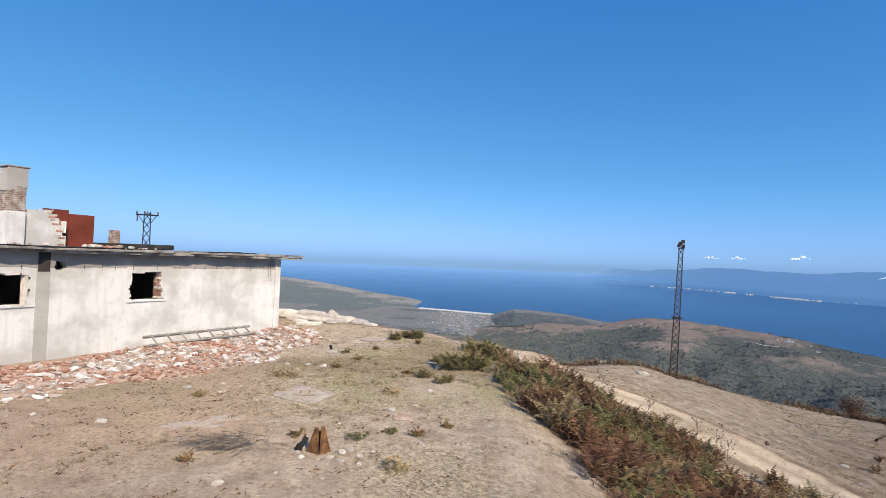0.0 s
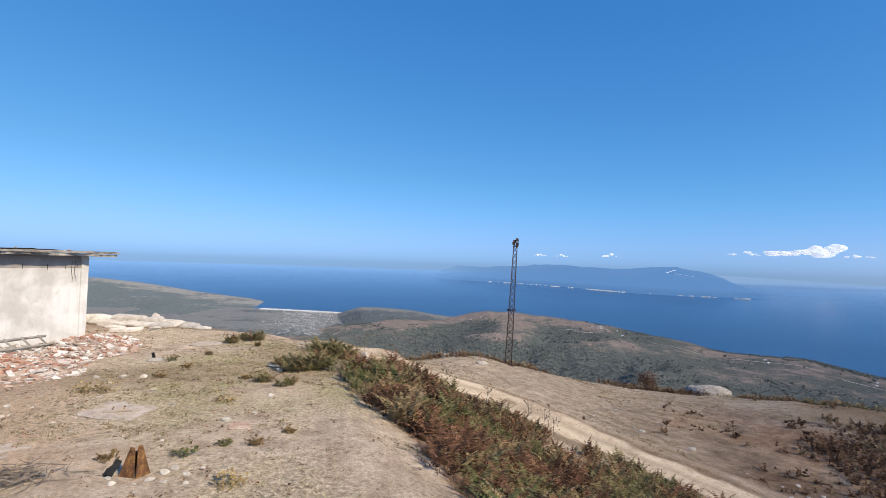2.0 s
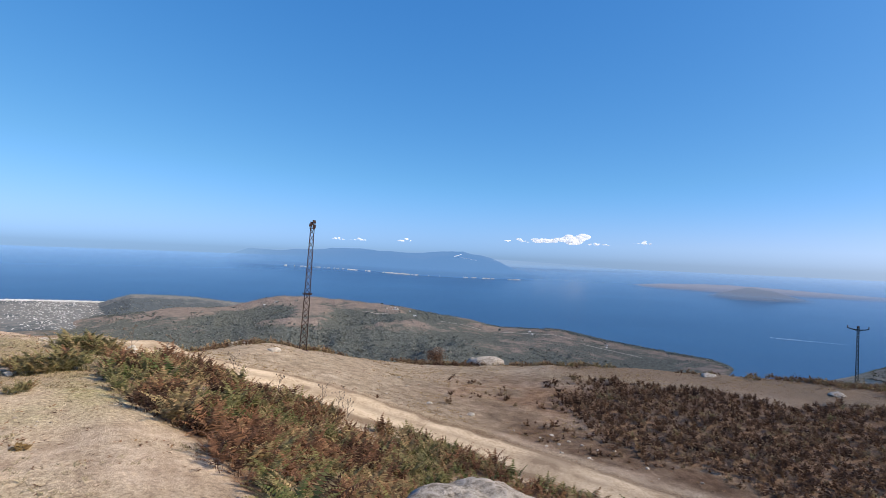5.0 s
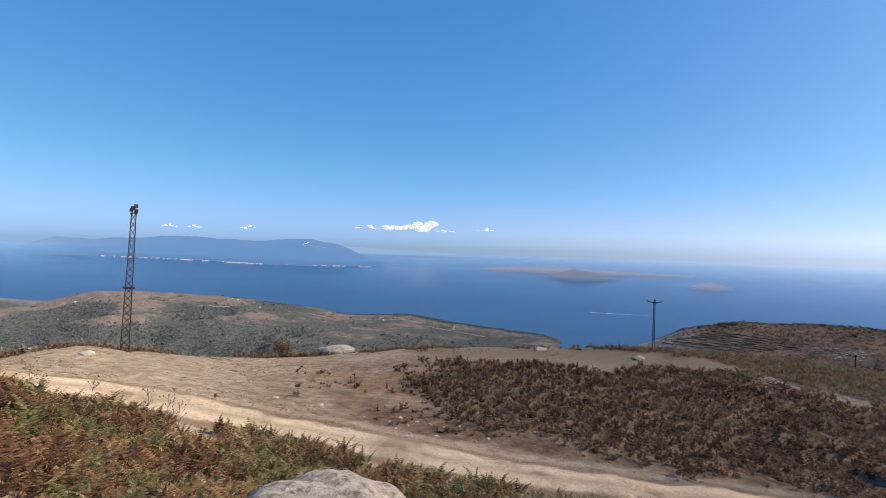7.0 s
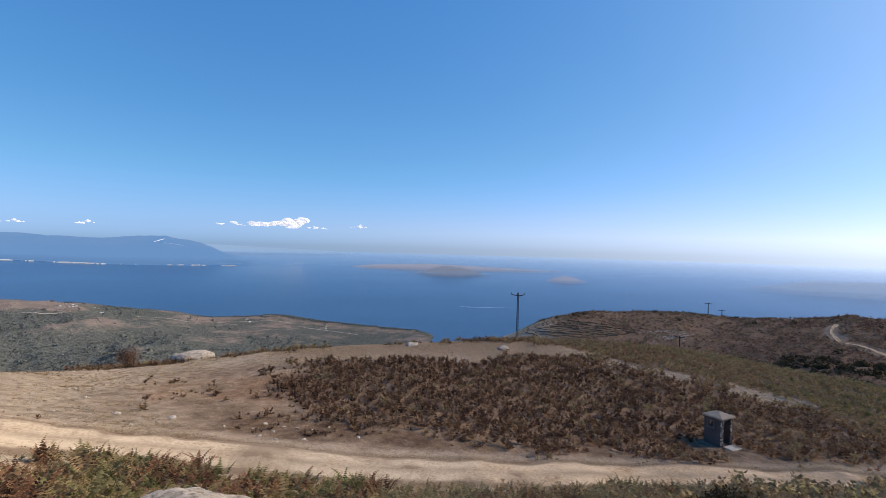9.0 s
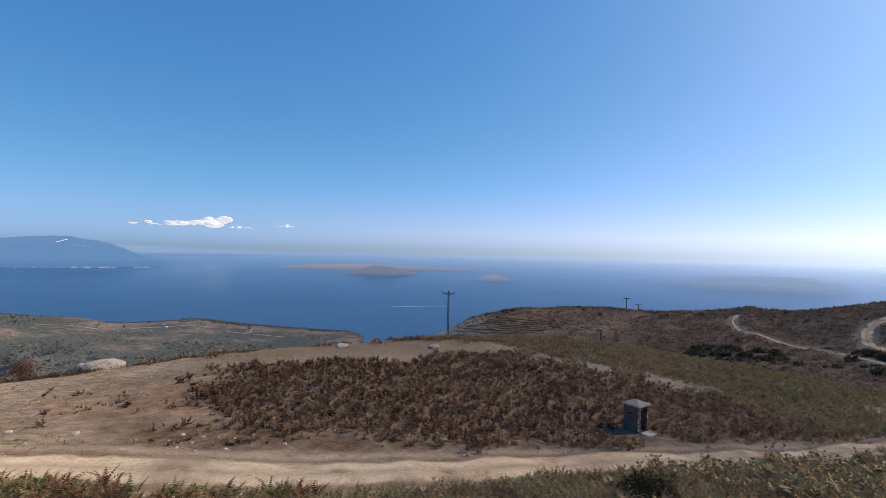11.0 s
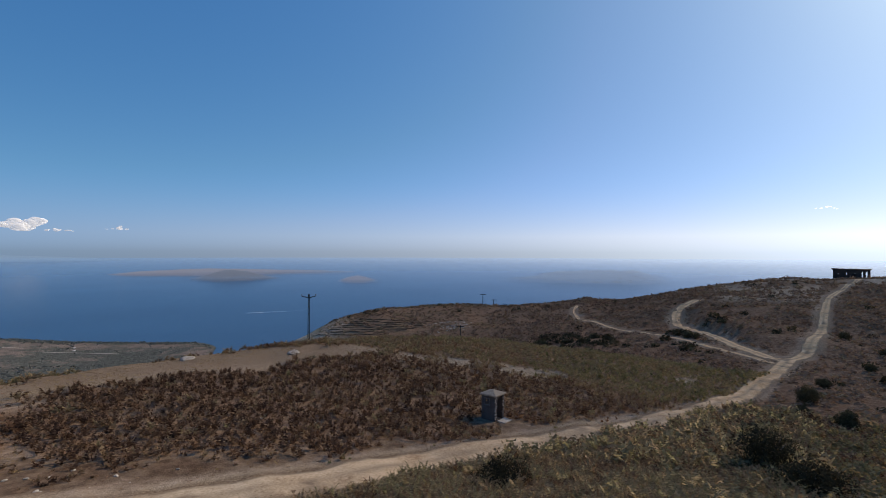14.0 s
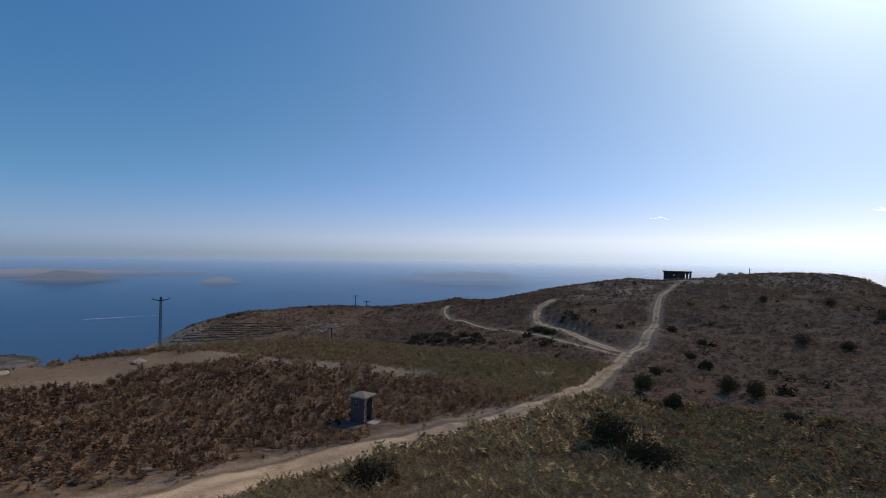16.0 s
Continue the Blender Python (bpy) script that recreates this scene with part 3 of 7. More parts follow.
def curve_of(points, spacing=0.5):
    p = np.array([polar(*q) for q in points])
    p = np.vstack([2 * p[0] - p[1], p, 2 * p[-1] - p[-2]])
    out = []
    for a, b, c, d in zip(p, p[1:], p[2:], p[3:]):
        n = max(2, int(np.linalg.norm(c - b) / spacing))
        t = np.linspace(0, 1, n, endpoint=False)[:, None]
        out.append(0.5 * (2 * b + (c - a) * t + (2 * a - 5 * b + 4 * c - d) * t * t + (3 * b - a - 3 * c + d) * t ** 3))
    return np.vstack(out + [p[-2][None]])


def with_width(points, spacing, near, far):
    """A track's line and its half width, narrower on the far hillside."""
    line = curve_of(points, spacing)
    b = np.degrees(np.arctan2(line[:, 0], line[:, 1]))
    return line, np.interp(np.hypot(line[:, 0], line[:, 1]), [30, 75, 150], [near, (near + far) / 2, far]) * np.interp(b, [10, 54], [0.92, 0.74])


TRACKS = [with_width(MAIN_TRACK, 0.5, 1.65, 1.0), with_width(SIDE_TRACK, 0.8, 1.55, 1.5), with_width(LOW_TRACK, 0.8, 0.85, 0.8)]


def track_distance(x, y):
    """Distance to the nearest track's edge (negative on it), and the height of the track there."""
    x, y = np.asarray(x, float), np.asarray(y, float)
    best, height = np.full(x.shape, 1e3), np.zeros(x.shape)
    for line, half in TRACKS:
        heights = raw_ground(line[:, 0], line[:, 1])
        for k in range(0, x.size, 20000):
            s = slice(k, k + 20000)
            d2 = (x[s, None] - line[None, :, 0]) ** 2 + (y[s, None] - line[None, :, 1]) ** 2
            n = d2.argmin(1)
            d = np.sqrt(d2[np.arange(len(n)), n]) - half[n]
            closer = d < best[s]
            best[s] = np.where(closer, d, best[s])
            height[s] = np.where(closer, heights[n], height[s])
    return best, height


def ground(x, y):
    x, y = np.atleast_1d(np.asarray(x, float)), np.atleast_1d(np.asarray(y, float))
    d, h = track_distance(x, y)
    z = raw_ground(x, y)
    k = 1 - step(d, -0.2, 1.6)
    return z * (1 - k) + (h - 0.05) * k


def height_at(x, y):
    return float(ground([x], [y])[0])


def on_ground(bearing, distance):
    x, y = polar(bearing, distance)
    return Vector((x, y, height_at(x, y)))


# what covers the ground
def road_range(b):
    return np.interp(b, [q[0] for q in MAIN_TRACK[:16]], [q[1] for q in MAIN_TRACK[:16]])


def bracken_near(x, y):
    """Thickness, 0 to 1, of the tall bracken on the bank between the plateau and the track."""
    b, r = np.degrees(np.arctan2(x, y)), np.hypot(x, y)
    inner = np.interp(b, [3, 5.5, 7, 9, 12.8, 14.5, 16.3, 17.5, 18.9, 25, 40, 60, 160], [21, 15.8, 13.6, 12.5, 11.6, 10.2, 9.9, 9.1, 8.2, 6.8, 8.6, 11.5, 12.0])
    inner = inner + 0.7 * vnoise(x, y, 1.5, 21)
    outer = road_range(b) - np.interp(b, [12, 30, 44, 56], [2.75, 2.6, 2.0, 1.55]) + 0.5 * vnoise(x, y, 1.6, 22)
    outer = np.where(b < 12, np.interp(b, [3, 6, 12], [19, 18.4, 19.5]), outer)
    k = step(r, inner, inner + 0.5) * (1 - step(r, outer - 0.4, outer)) * step(b, 5.6, 7.6) * (1 - step(b, 126, 130))
    gap = step(vnoise(x, y, 1.9, 23) + 0.5 * vnoise(x, y, 0.8, 24), -0.75, -0.35)
    return k * np.maximum(gap, step(b, 66, 76))


def bracken_knoll(x, y):
    """Thickness of the brown bracken on the knoll beyond the track."""
    b, r = np.degrees(np.arctan2(x, y)), np.hypot(x, y)
    near = road_range(b) + np.interp(b, [45, 58, 66, 80, 95, 110, 122], [12, 5.6, 3.0, 2.5, 2.2, 1.8, 1.7]) + 1.3 * vnoise(x, y, 3, 31) + 0.7 * vnoise(x, y, 1.2, 38)
    far = np.interp(b, [45, 58, 70, 74, 77.5, 85, 90, 93, 125], [36, 38, 38.5, 39.3, 41.2, 44.5, 52, 62, 66]) + 1.3 * vnoise(x, y, 4, 32)
    k = step(r, near, near + 1.2) * (1 - step(r, far, far + 1.5)) * step(b + 3 * vnoise(x, y, 5, 33), 49, 55) * (1 - step(b, 124, 127))
    crown = step(r + 0.8 * vnoise(x, y, 3, 39), 47, 48.5) * (1 - step(r, 60, 62)) * step(b, 74, 78) * (1 - step(b, 94, 97))
    k = np.maximum(k, crown * step(vnoise(x, y, 2.5, 40), -0.8, -0.3))
    bare = step(vnoise(x, y, 3.4, 34) + 0.55 * vnoise(x, y, 1.2, 35), -1.25, -0.85)
    hx, hy = polar(97.9, 30.6)
    bare = bare * step(np.hypot(x - hx, (y - hy) * 0.8), 1.0, 1.5)
    scar = 1 - step(r, 40, 41.5) * (1 - step(r, 45.5, 47.5)) * step(b, 86, 89) * (1 - step(b, 104, 108)) * 0.95 * step(vnoise(x, y, 3, 36) + 0.5 * vnoise(x, y, 1.2, 37), -0.35, 0.25)
    return k * bare * scar


def heath_slope(x, y):
    """Low olive cover of the slope beyond the end of the bank, and of the far hillsides."""
    b, r = np.degrees(np.arctan2(x, y)), np.hypot(x, y)
    right = step(b, 117, 124) * step(r, 9, 14)
    hills = step(b, 78, 84) * step(r, 62, 78) * (1 - 0.05 * step(b, 79, 81) * (1 - step(b, 99, 104)) * step(r, np.interp(b, [80, 92, 97], [125, 128, 140]), np.interp(b, [80, 92, 97], [135, 140, 152])))
    return np.clip(right + hills, 0, 1) * (1 - step(b, 165, 175))


def grazed(x, y):
    """The cropped, terraced hillside across the gully."""
    b, r = np.degrees(np.arctan2(x, y)), np.hypot(x, y)
    return step(r, 118, 128) * (1 - step(b + 4 * vnoise(x, y, 16, 135) + 2 * vnoise(x, y, 5, 136), 99, 105)) * (1 - step(b, 92, 96) * (1 - step(r, 136, 146)))


def build_ground():
    bearings = np.radians(np.concatenate([np.arange(-64, 156, 0.62), np.arange(156, 296, 2.0)]))
    radii = np.exp(np.concatenate([np.linspace(math.log(0.6), math.log(5), 14, endpoint=False), np.linspace(math.log(5), math.log(260), 270, endpoint=False), np.linspace(math.log(260), math.log(1400), 14)]))
    rr, bb = np.meshgrid(radii, bearings, indexing="ij")
    x, y = (rr * np.sin(bb)).ravel(), (rr * np.cos(bb)).ravel()
    z = ground(x, y)
    d, _ = track_distance(x, y)
    b, r = np.degrees(np.arctan2(x, y)), np.hypot(x, y)
    cover = np.clip(bracken_knoll(x, y) + bracken_near(x, y), 0, 1)
    tops = step(b, 48, 54) * (1 - step(b, 80, 90)) * step(r, 37, 40) * (1 - step(r, 52, 60))
    banks = step(b, 38, 46) * (1 - step(b, 100, 116)) * step(r, 20, 24) * (1 - step(r, 30, 36))
    sand = np.clip((1 - step(d, -0.2, 0.7)) + 1.0 * tops + 0.7 * banks + 0.55 * step(vnoise(x, y, 4, 41), 0.2, 0.7) + step(b, -20, -14) * (1 - step(b, -6, 0)) * step(r, 25, 27), 0, 1)
    green = step(vnoise(x, y, 5, 42) + 0.6 * vnoise(x, y, 2, 43), 0.0, 0.8) * (1 - step(r, 24, 34)) * (1 - step(b, 20, 40))
    heath = np.clip(np.maximum(0.85 * cover, heath_slope(x, y)), 0, 1) * step(d, 0.1, 0.9)
    summit_bare = np.clip(step(b, 117, 121) * (1 - step(b, 142, 146)) * step(r, 165, 180) * 0.6 * step(vnoise(x, y, 12, 44), -0.3, 0.3) + 0.75 * step(b, 119, 122) * (1 - step(b, 128, 129)) * step(r, 125, 140) * step(vnoise(x, y, 9, 45), -0.35, 0.2) + 0.6 * step(b, 130, 132) * (1 - step(b, 138, 141)) * step(r, 165, 178), 0, 0.9)
    heath = heath * (1 - summit_bare)
    soil = 0.9 * step(b, 38, 42) * (1 - step(b, 56, 62)) * step(r, 24, 27) * (1 - step(r, 35, 39)) * step(vnoise(x, y, 4, 46) + 0.5 * vnoise(x, y, 1.4, 47), -1.0, -0.1)
    heath = np.maximum(heath, soil)
    sand = sand * np.clip(1 - 1.25 * soil, 0, 1)
    dirt = step(b, 4, 12) * (1 - step(b, 118, 126)) * step(d, 0.2, 1.4) * step(r, road_range(b) - 0.5, road_range(b) + 0.5) * (1 - step(r, 60, 66)) * (1 - 0.75 * tops) * (1 - 0.9 * np.clip(cover, 0, 1)) * np.clip(1 - 1.25 * soil, 0, 1)
    loam = step(b + 4 * vnoise(x, y, 6, 48), 33, 50) * (1 - step(r, 38, 44))
    sand = sand * (1 - 0.75 * loam * step(d, 0.1, 0.6))
    brick = step(b, -48, -40) * (1 - step(b, -22, -14)) * step(r, 8, 11) * (1 - step(r, 20, 24))
    verts = np.vstack([np.c_[x, y, z], [[0, 0, z[:len(bearings)].mean()]]])
    n, cols = len(x), len(bearings)
    faces = grid_faces(len(radii), cols, True)
    me = mesh_of("ground", verts, faces, EARTH, True, {k: np.append(v, 0) for k, v in (("sand", sand), ("green", green), ("heath", heath), ("dirt", dirt), ("loam", loam), ("brick", brick))})
    bm = bmesh.new()
    bm.from_mesh(me)
    bm.verts.ensure_lookup_table()
    for k in range(cols):
        f = bm.faces.new((bm.verts[n], bm.verts[(k + 1) % cols], bm.verts[k]))
        f.smooth = True
    bm.to_mesh(me)
    bm.free()
    return tagged(new("ground", me), "dry tan hilltop earth with worn grass and heath", "ground", kind="structure")


def build_track(name, line, half, label):
    t = np.gradient(line, axis=0)
    t /= np.linalg.norm(t, axis=1)[:, None]
    side = np.c_[t[:, 1], -t[:, 0]]
    across = np.linspace(-1, 1, 13)
    width = half * (1 + 0.16 * vnoise(line[:, 0], line[:, 1], 2.2, 51) + 0.12 * vnoise(line[:, 0], line[:, 1], 0.9, 52))
    p = line[:, None] + side[:, None] * (across[None, :, None] * width[:, None, None])
    x, y = p[..., 0].ravel(), p[..., 1].ravel()
    a = np.tile(across, len(line))
    rut = -0.04 * np.exp(-((np.abs(a) - 0.5) / 0.2) ** 2)
    z = ground(x, y) + 0.045 - 0.09 * np.abs(a) ** 6 + rut * 0.6 + 0.03
    verge = np.exp(-(a / 0.2) ** 2) * 0.7 + 3.4 * step(np.abs(a), 0.55, 1.0) ** 2 + 0.8 * step(vnoise(x, y, 1.8, 53) + 0.5 * vnoise(x, y, 0.6, 54), 0.25, 0.7)
    me = mesh_of(name, np.c_[x, y, z], grid_faces(len(line), 13), TRACK, True, {"verge": verge, "sunward_tint": 0.12 + 0.4 * step(np.degrees(np.arctan2(x, y)), 66, 90) + 0.48 * step(np.hypot(x, y), 30, 60) * step(np.degrees(np.arctan2(x, y)), 90, 105)})
    return tagged(new(name, me), label, "dirt road", kind="structure")


build_ground()
for _n, (_line, _half) in enumerate(TRACKS):
    build_track("road" if not _n else f"road_{_n}", _line, _half, ("pale rutted dirt track curving past the knoll", "dirt track climbing the far hillside", "narrow pale track along the far slope")[_n])


def build_sea():
    radii = np.exp(np.linspace(math.log(150), math.log(4960), 60))
    b = np.radians(np.arange(0, 360, 2.0))
    rr, bb = np.meshgrid(radii, b, indexing="ij")
    me = mesh_of("water", np.c_[(rr * np.sin(bb)).ravel(), (rr * np.cos(bb)).ravel(), np.full(rr.size, EYE - SEA_DROP)], grid_faces(60, len(b), True), SEA, True, {"far": 0.06 + 0.86 * np.clip((np.log(rr.ravel()) - math.log(330)) / math.log(4900 / 330), 0, 1) ** 1.5})
    return tagged(new("water", me), "calm deep blue sea reaching the hazy horizon", "sea", kind="structure")


build_sea()


def ridge(name, crest, near_slope, far_slope, material, rough, label, kind="structure", category="hill", fine=160, flat=1.15, woods=0, clear=None):
    """Land with a crest through (bearing, distance, drop below the eye), falling to the sea on both sides."""
    c = np.array([(*polar(b, r), EYE - z) for b, r, z in crest])
    s = np.linspace(0, len(c) - 1, fine)
    line = np.c_[[np.interp(s, range(len(c)), c[:, k]) for k in range(3)]].T
    out = line[:, :2] / np.linalg.norm(line[:, :2], axis=1)[:, None]
    across = np.linspace(-1, 1, 61)
    reach = np.where(across < 0, near_slope, far_slope)
    p = line[:, None, :2] + out[:, None] * (across * reach)[None, :, None]
    x, y = p[..., 0], p[..., 1]
    fall = np.where(across < 0, (1 - np.abs(across)) ** flat, np.cos(np.abs(across) * math.pi / 2) ** 1.5)[None]
    base = EYE - SEA_DROP - 3
    bumps = rough * (0.8 - 2.2 * np.abs(vnoise(x, y, near_slope * 0.24, 61)) + 0.9 * vnoise(x, y, near_slope * 0.12, 62) - 0.8 * np.abs(vnoise(x, y, near_slope * 0.06, 64)) + 0.3 * vnoise(x, y, near_slope * 0.03, 63))
    bumps = bumps * np.clip((line[:, None, 2] - base - 4) / 16, 0.03, 1)
    z = base + (line[:, None, 2] - base) * fall + bumps * (1 - fall) * np.clip(fall * 5, 0, 1) + (0.3 if category == "island" else 0.14) * bumps * fall
    if woods > 5000:
        z = np.where((fall > 0.06) & (across < -0.12)[None], np.maximum(z, EYE - SEA_DROP + 0.6), z)
    swell = bumps / max(rough, 0.1)
    crestness = np.clip(np.clip(fall * np.ones_like(z), 0, 1) ** (2.4 if woods > 5000 else 2) + (0.65 * np.clip(swell, -0.8, 0.9) if woods > 5000 else 0), 0, 1.3)
    if woods > 5000:
        crestness = crestness * np.interp(np.degrees(np.arctan2(x, y)), [52, 60], [1.0, 0.6])
    # haze imitated: the land turns see-through at its ends and shore
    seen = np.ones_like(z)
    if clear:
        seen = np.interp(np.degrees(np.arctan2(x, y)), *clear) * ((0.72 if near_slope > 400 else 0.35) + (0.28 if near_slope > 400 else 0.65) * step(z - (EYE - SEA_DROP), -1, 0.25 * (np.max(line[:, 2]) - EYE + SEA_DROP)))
    me = mesh_of(name, np.c_[x.ravel(), y.ravel(), z.ravel()], grid_faces(fine, 61)[:, ::-1], material, True, {"crest": crestness.ravel(), "clear": seen.ravel()})
    if woods:
        g = np.random.default_rng(woods)
        i, j = g.uniform(0, fine - 1.01, woods), g.uniform(2, 58, woods)
        a, c = i.astype(int), j.astype(int)
        u, v = i - a, j - c
        px, py, pz = [q[a, c] * (1 - u) * (1 - v) + q[a + 1, c] * u * (1 - v) + q[a, c + 1] * (1 - u) * v + q[a + 1, c + 1] * u * v for q in (x, y, z)]
        high = crestness[a, c]
        keep = g.random(woods) < step(vnoise(px, py, 45, 65) + 0.6 * vnoise(px, py, 14, 66) + 0.3 * vnoise(px, py, 5, 67) - 1.5 * high + 0.6, -0.15, 0.35) * 0.96 + 0.04
        keep &= pz > EYE - SEA_DROP + 0.3
        TREES.append(np.c_[px, py, pz][keep])
    RIDGES[name] = (x, y, z)
    return tagged(new(name, me), label, category, kind=kind)


TREES = []
RIDGES = {}


def ridge_spot(crest, near_slope, bearing, across):
    """A place a little above the near slope of such a ridge."""
    b = [c[0] for c in crest]
    r, drop = np.interp(bearing, b, [c[1] for c in crest]), np.interp(bearing, b, [c[2] for c in crest])
    base = EYE - SEA_DROP - 3
    x, y = polar(bearing, r - near_slope * across)
    return x, y, base + (EYE - drop - base) * (1 - across) ** 1.15 + 4


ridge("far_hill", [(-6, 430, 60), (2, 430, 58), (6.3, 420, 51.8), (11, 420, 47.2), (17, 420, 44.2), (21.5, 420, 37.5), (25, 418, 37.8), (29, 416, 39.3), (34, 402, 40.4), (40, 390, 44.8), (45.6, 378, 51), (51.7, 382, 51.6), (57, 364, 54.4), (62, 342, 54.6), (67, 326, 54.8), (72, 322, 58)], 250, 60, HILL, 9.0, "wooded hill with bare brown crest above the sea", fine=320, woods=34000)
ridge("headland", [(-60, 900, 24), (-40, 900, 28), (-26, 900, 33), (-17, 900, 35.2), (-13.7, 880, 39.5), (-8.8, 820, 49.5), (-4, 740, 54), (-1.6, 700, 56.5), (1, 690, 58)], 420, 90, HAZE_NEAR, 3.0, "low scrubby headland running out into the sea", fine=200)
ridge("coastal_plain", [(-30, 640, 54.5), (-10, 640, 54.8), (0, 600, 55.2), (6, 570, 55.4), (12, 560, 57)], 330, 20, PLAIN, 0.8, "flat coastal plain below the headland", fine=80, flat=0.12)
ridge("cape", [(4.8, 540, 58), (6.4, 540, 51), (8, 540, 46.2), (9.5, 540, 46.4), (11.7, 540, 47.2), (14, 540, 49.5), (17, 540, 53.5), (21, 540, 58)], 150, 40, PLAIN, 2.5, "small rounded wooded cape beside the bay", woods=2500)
ISLAND_CREST = [(15.6, 2350, 60), (16.5, 2340, 31), (18.4, 2320, 1), (21.7, 2250, 2.8), (25, 2150, -3.8), (28.2, 2050, -14.2), (32.5, 1880, -9.3), (36.1, 1780, -4.7), (38.4, 1760, -12.7), (41.2, 1740, -15.3), (43.3, 1740, -4.9), (45.4, 1740, 14), (46.9, 1740, 33), (49.3, 1740, 53), (51, 1740, 60)]
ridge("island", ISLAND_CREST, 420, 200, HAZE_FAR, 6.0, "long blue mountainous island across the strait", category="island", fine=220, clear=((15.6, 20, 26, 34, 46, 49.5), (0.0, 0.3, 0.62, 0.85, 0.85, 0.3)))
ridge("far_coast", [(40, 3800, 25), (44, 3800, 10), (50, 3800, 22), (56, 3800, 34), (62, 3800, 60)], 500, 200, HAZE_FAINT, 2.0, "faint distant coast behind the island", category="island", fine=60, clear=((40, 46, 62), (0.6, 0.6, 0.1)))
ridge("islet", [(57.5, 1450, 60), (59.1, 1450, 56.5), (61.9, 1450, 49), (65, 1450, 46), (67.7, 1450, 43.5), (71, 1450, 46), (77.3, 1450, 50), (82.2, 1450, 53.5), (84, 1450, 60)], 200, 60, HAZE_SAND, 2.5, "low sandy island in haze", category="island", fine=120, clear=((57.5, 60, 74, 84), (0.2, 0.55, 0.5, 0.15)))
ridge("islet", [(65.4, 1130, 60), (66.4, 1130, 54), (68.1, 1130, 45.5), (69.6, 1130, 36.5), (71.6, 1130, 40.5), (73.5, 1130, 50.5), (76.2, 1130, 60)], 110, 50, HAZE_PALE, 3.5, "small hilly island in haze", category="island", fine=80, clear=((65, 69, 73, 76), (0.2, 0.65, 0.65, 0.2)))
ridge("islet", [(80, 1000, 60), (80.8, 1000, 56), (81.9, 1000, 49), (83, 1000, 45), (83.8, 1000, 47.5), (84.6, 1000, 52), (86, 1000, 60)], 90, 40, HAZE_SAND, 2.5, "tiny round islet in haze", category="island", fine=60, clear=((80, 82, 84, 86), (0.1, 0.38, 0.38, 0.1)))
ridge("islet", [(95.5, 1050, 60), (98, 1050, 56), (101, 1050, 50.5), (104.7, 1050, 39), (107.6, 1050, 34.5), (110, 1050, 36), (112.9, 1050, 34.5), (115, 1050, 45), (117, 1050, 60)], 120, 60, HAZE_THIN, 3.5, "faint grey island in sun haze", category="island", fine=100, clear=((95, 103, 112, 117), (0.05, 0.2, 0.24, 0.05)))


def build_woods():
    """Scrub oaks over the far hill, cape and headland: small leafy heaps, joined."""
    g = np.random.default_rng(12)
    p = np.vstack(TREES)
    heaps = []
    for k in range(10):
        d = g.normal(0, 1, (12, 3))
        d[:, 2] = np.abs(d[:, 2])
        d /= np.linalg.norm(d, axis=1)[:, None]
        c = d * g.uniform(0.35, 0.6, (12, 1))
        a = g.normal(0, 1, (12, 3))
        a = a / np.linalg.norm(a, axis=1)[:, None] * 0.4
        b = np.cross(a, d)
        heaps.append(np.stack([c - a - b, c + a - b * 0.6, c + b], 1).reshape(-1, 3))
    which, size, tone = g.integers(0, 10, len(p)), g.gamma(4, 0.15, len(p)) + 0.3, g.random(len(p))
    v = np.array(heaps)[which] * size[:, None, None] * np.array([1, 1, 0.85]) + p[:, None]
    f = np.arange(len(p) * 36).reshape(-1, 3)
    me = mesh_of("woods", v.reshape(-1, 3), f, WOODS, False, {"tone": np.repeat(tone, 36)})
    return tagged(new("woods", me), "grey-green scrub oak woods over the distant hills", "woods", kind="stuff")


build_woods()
# ---- thing-building helpers ----
def thing(name, label, category, m=None, group="", kind=""):
    """An empty at a thing's base, which carries its parts."""
    ob = tagged(new(name), label, category, group, kind)
    ob.empty_display_size = 0.2
    if m is not None:
        ob.matrix_basis = m
    return ob


def part(name, bm, material, parent, label="", smooth=False):
    """Links a bmesh as one mesh object under a thing or under a part."""
    me = bpy.data.meshes.new(name)
    bm.normal_update()
    bm.to_mesh(me)
    bm.free()
    me.materials.append(material)
    if smooth:
        me.polygons.foreach_set("use_smooth", np.full(len(me.polygons), True))
    ob = new(name, me)
    ob.parent = parent
    return tagged(ob, label)


def shared(name, me, parent, m):
    ob = new(name, me)
    ob.parent = parent
    ob.matrix_basis = m
    return ob


def box(bm, size, at=(0, 0, 0), turn=(0, 0, 0), bevel=0.0, taper=1.0):
    r = bmesh.ops.create_cube(bm, size=1.0)
    vs = r["verts"]
    for v in vs:
        k = taper if v.co.z > 0 else 1.0
        v.co = Vector((v.co.x * size[0] * k, v.co.y * size[1] * k, v.co.z * size[2]))
    if bevel:
        es = list({e for v in vs for e in v.link_edges})
        r = bmesh.ops.bevel(bm, geom=es, offset=bevel, segments=1, affect="EDGES")
        vs = list({v for f in r["faces"] for v in f.verts} | {v for v in vs if v.is_valid})
    bmesh.ops.transform(bm, matrix=pose(*at, *turn), verts=vs)
    return vs


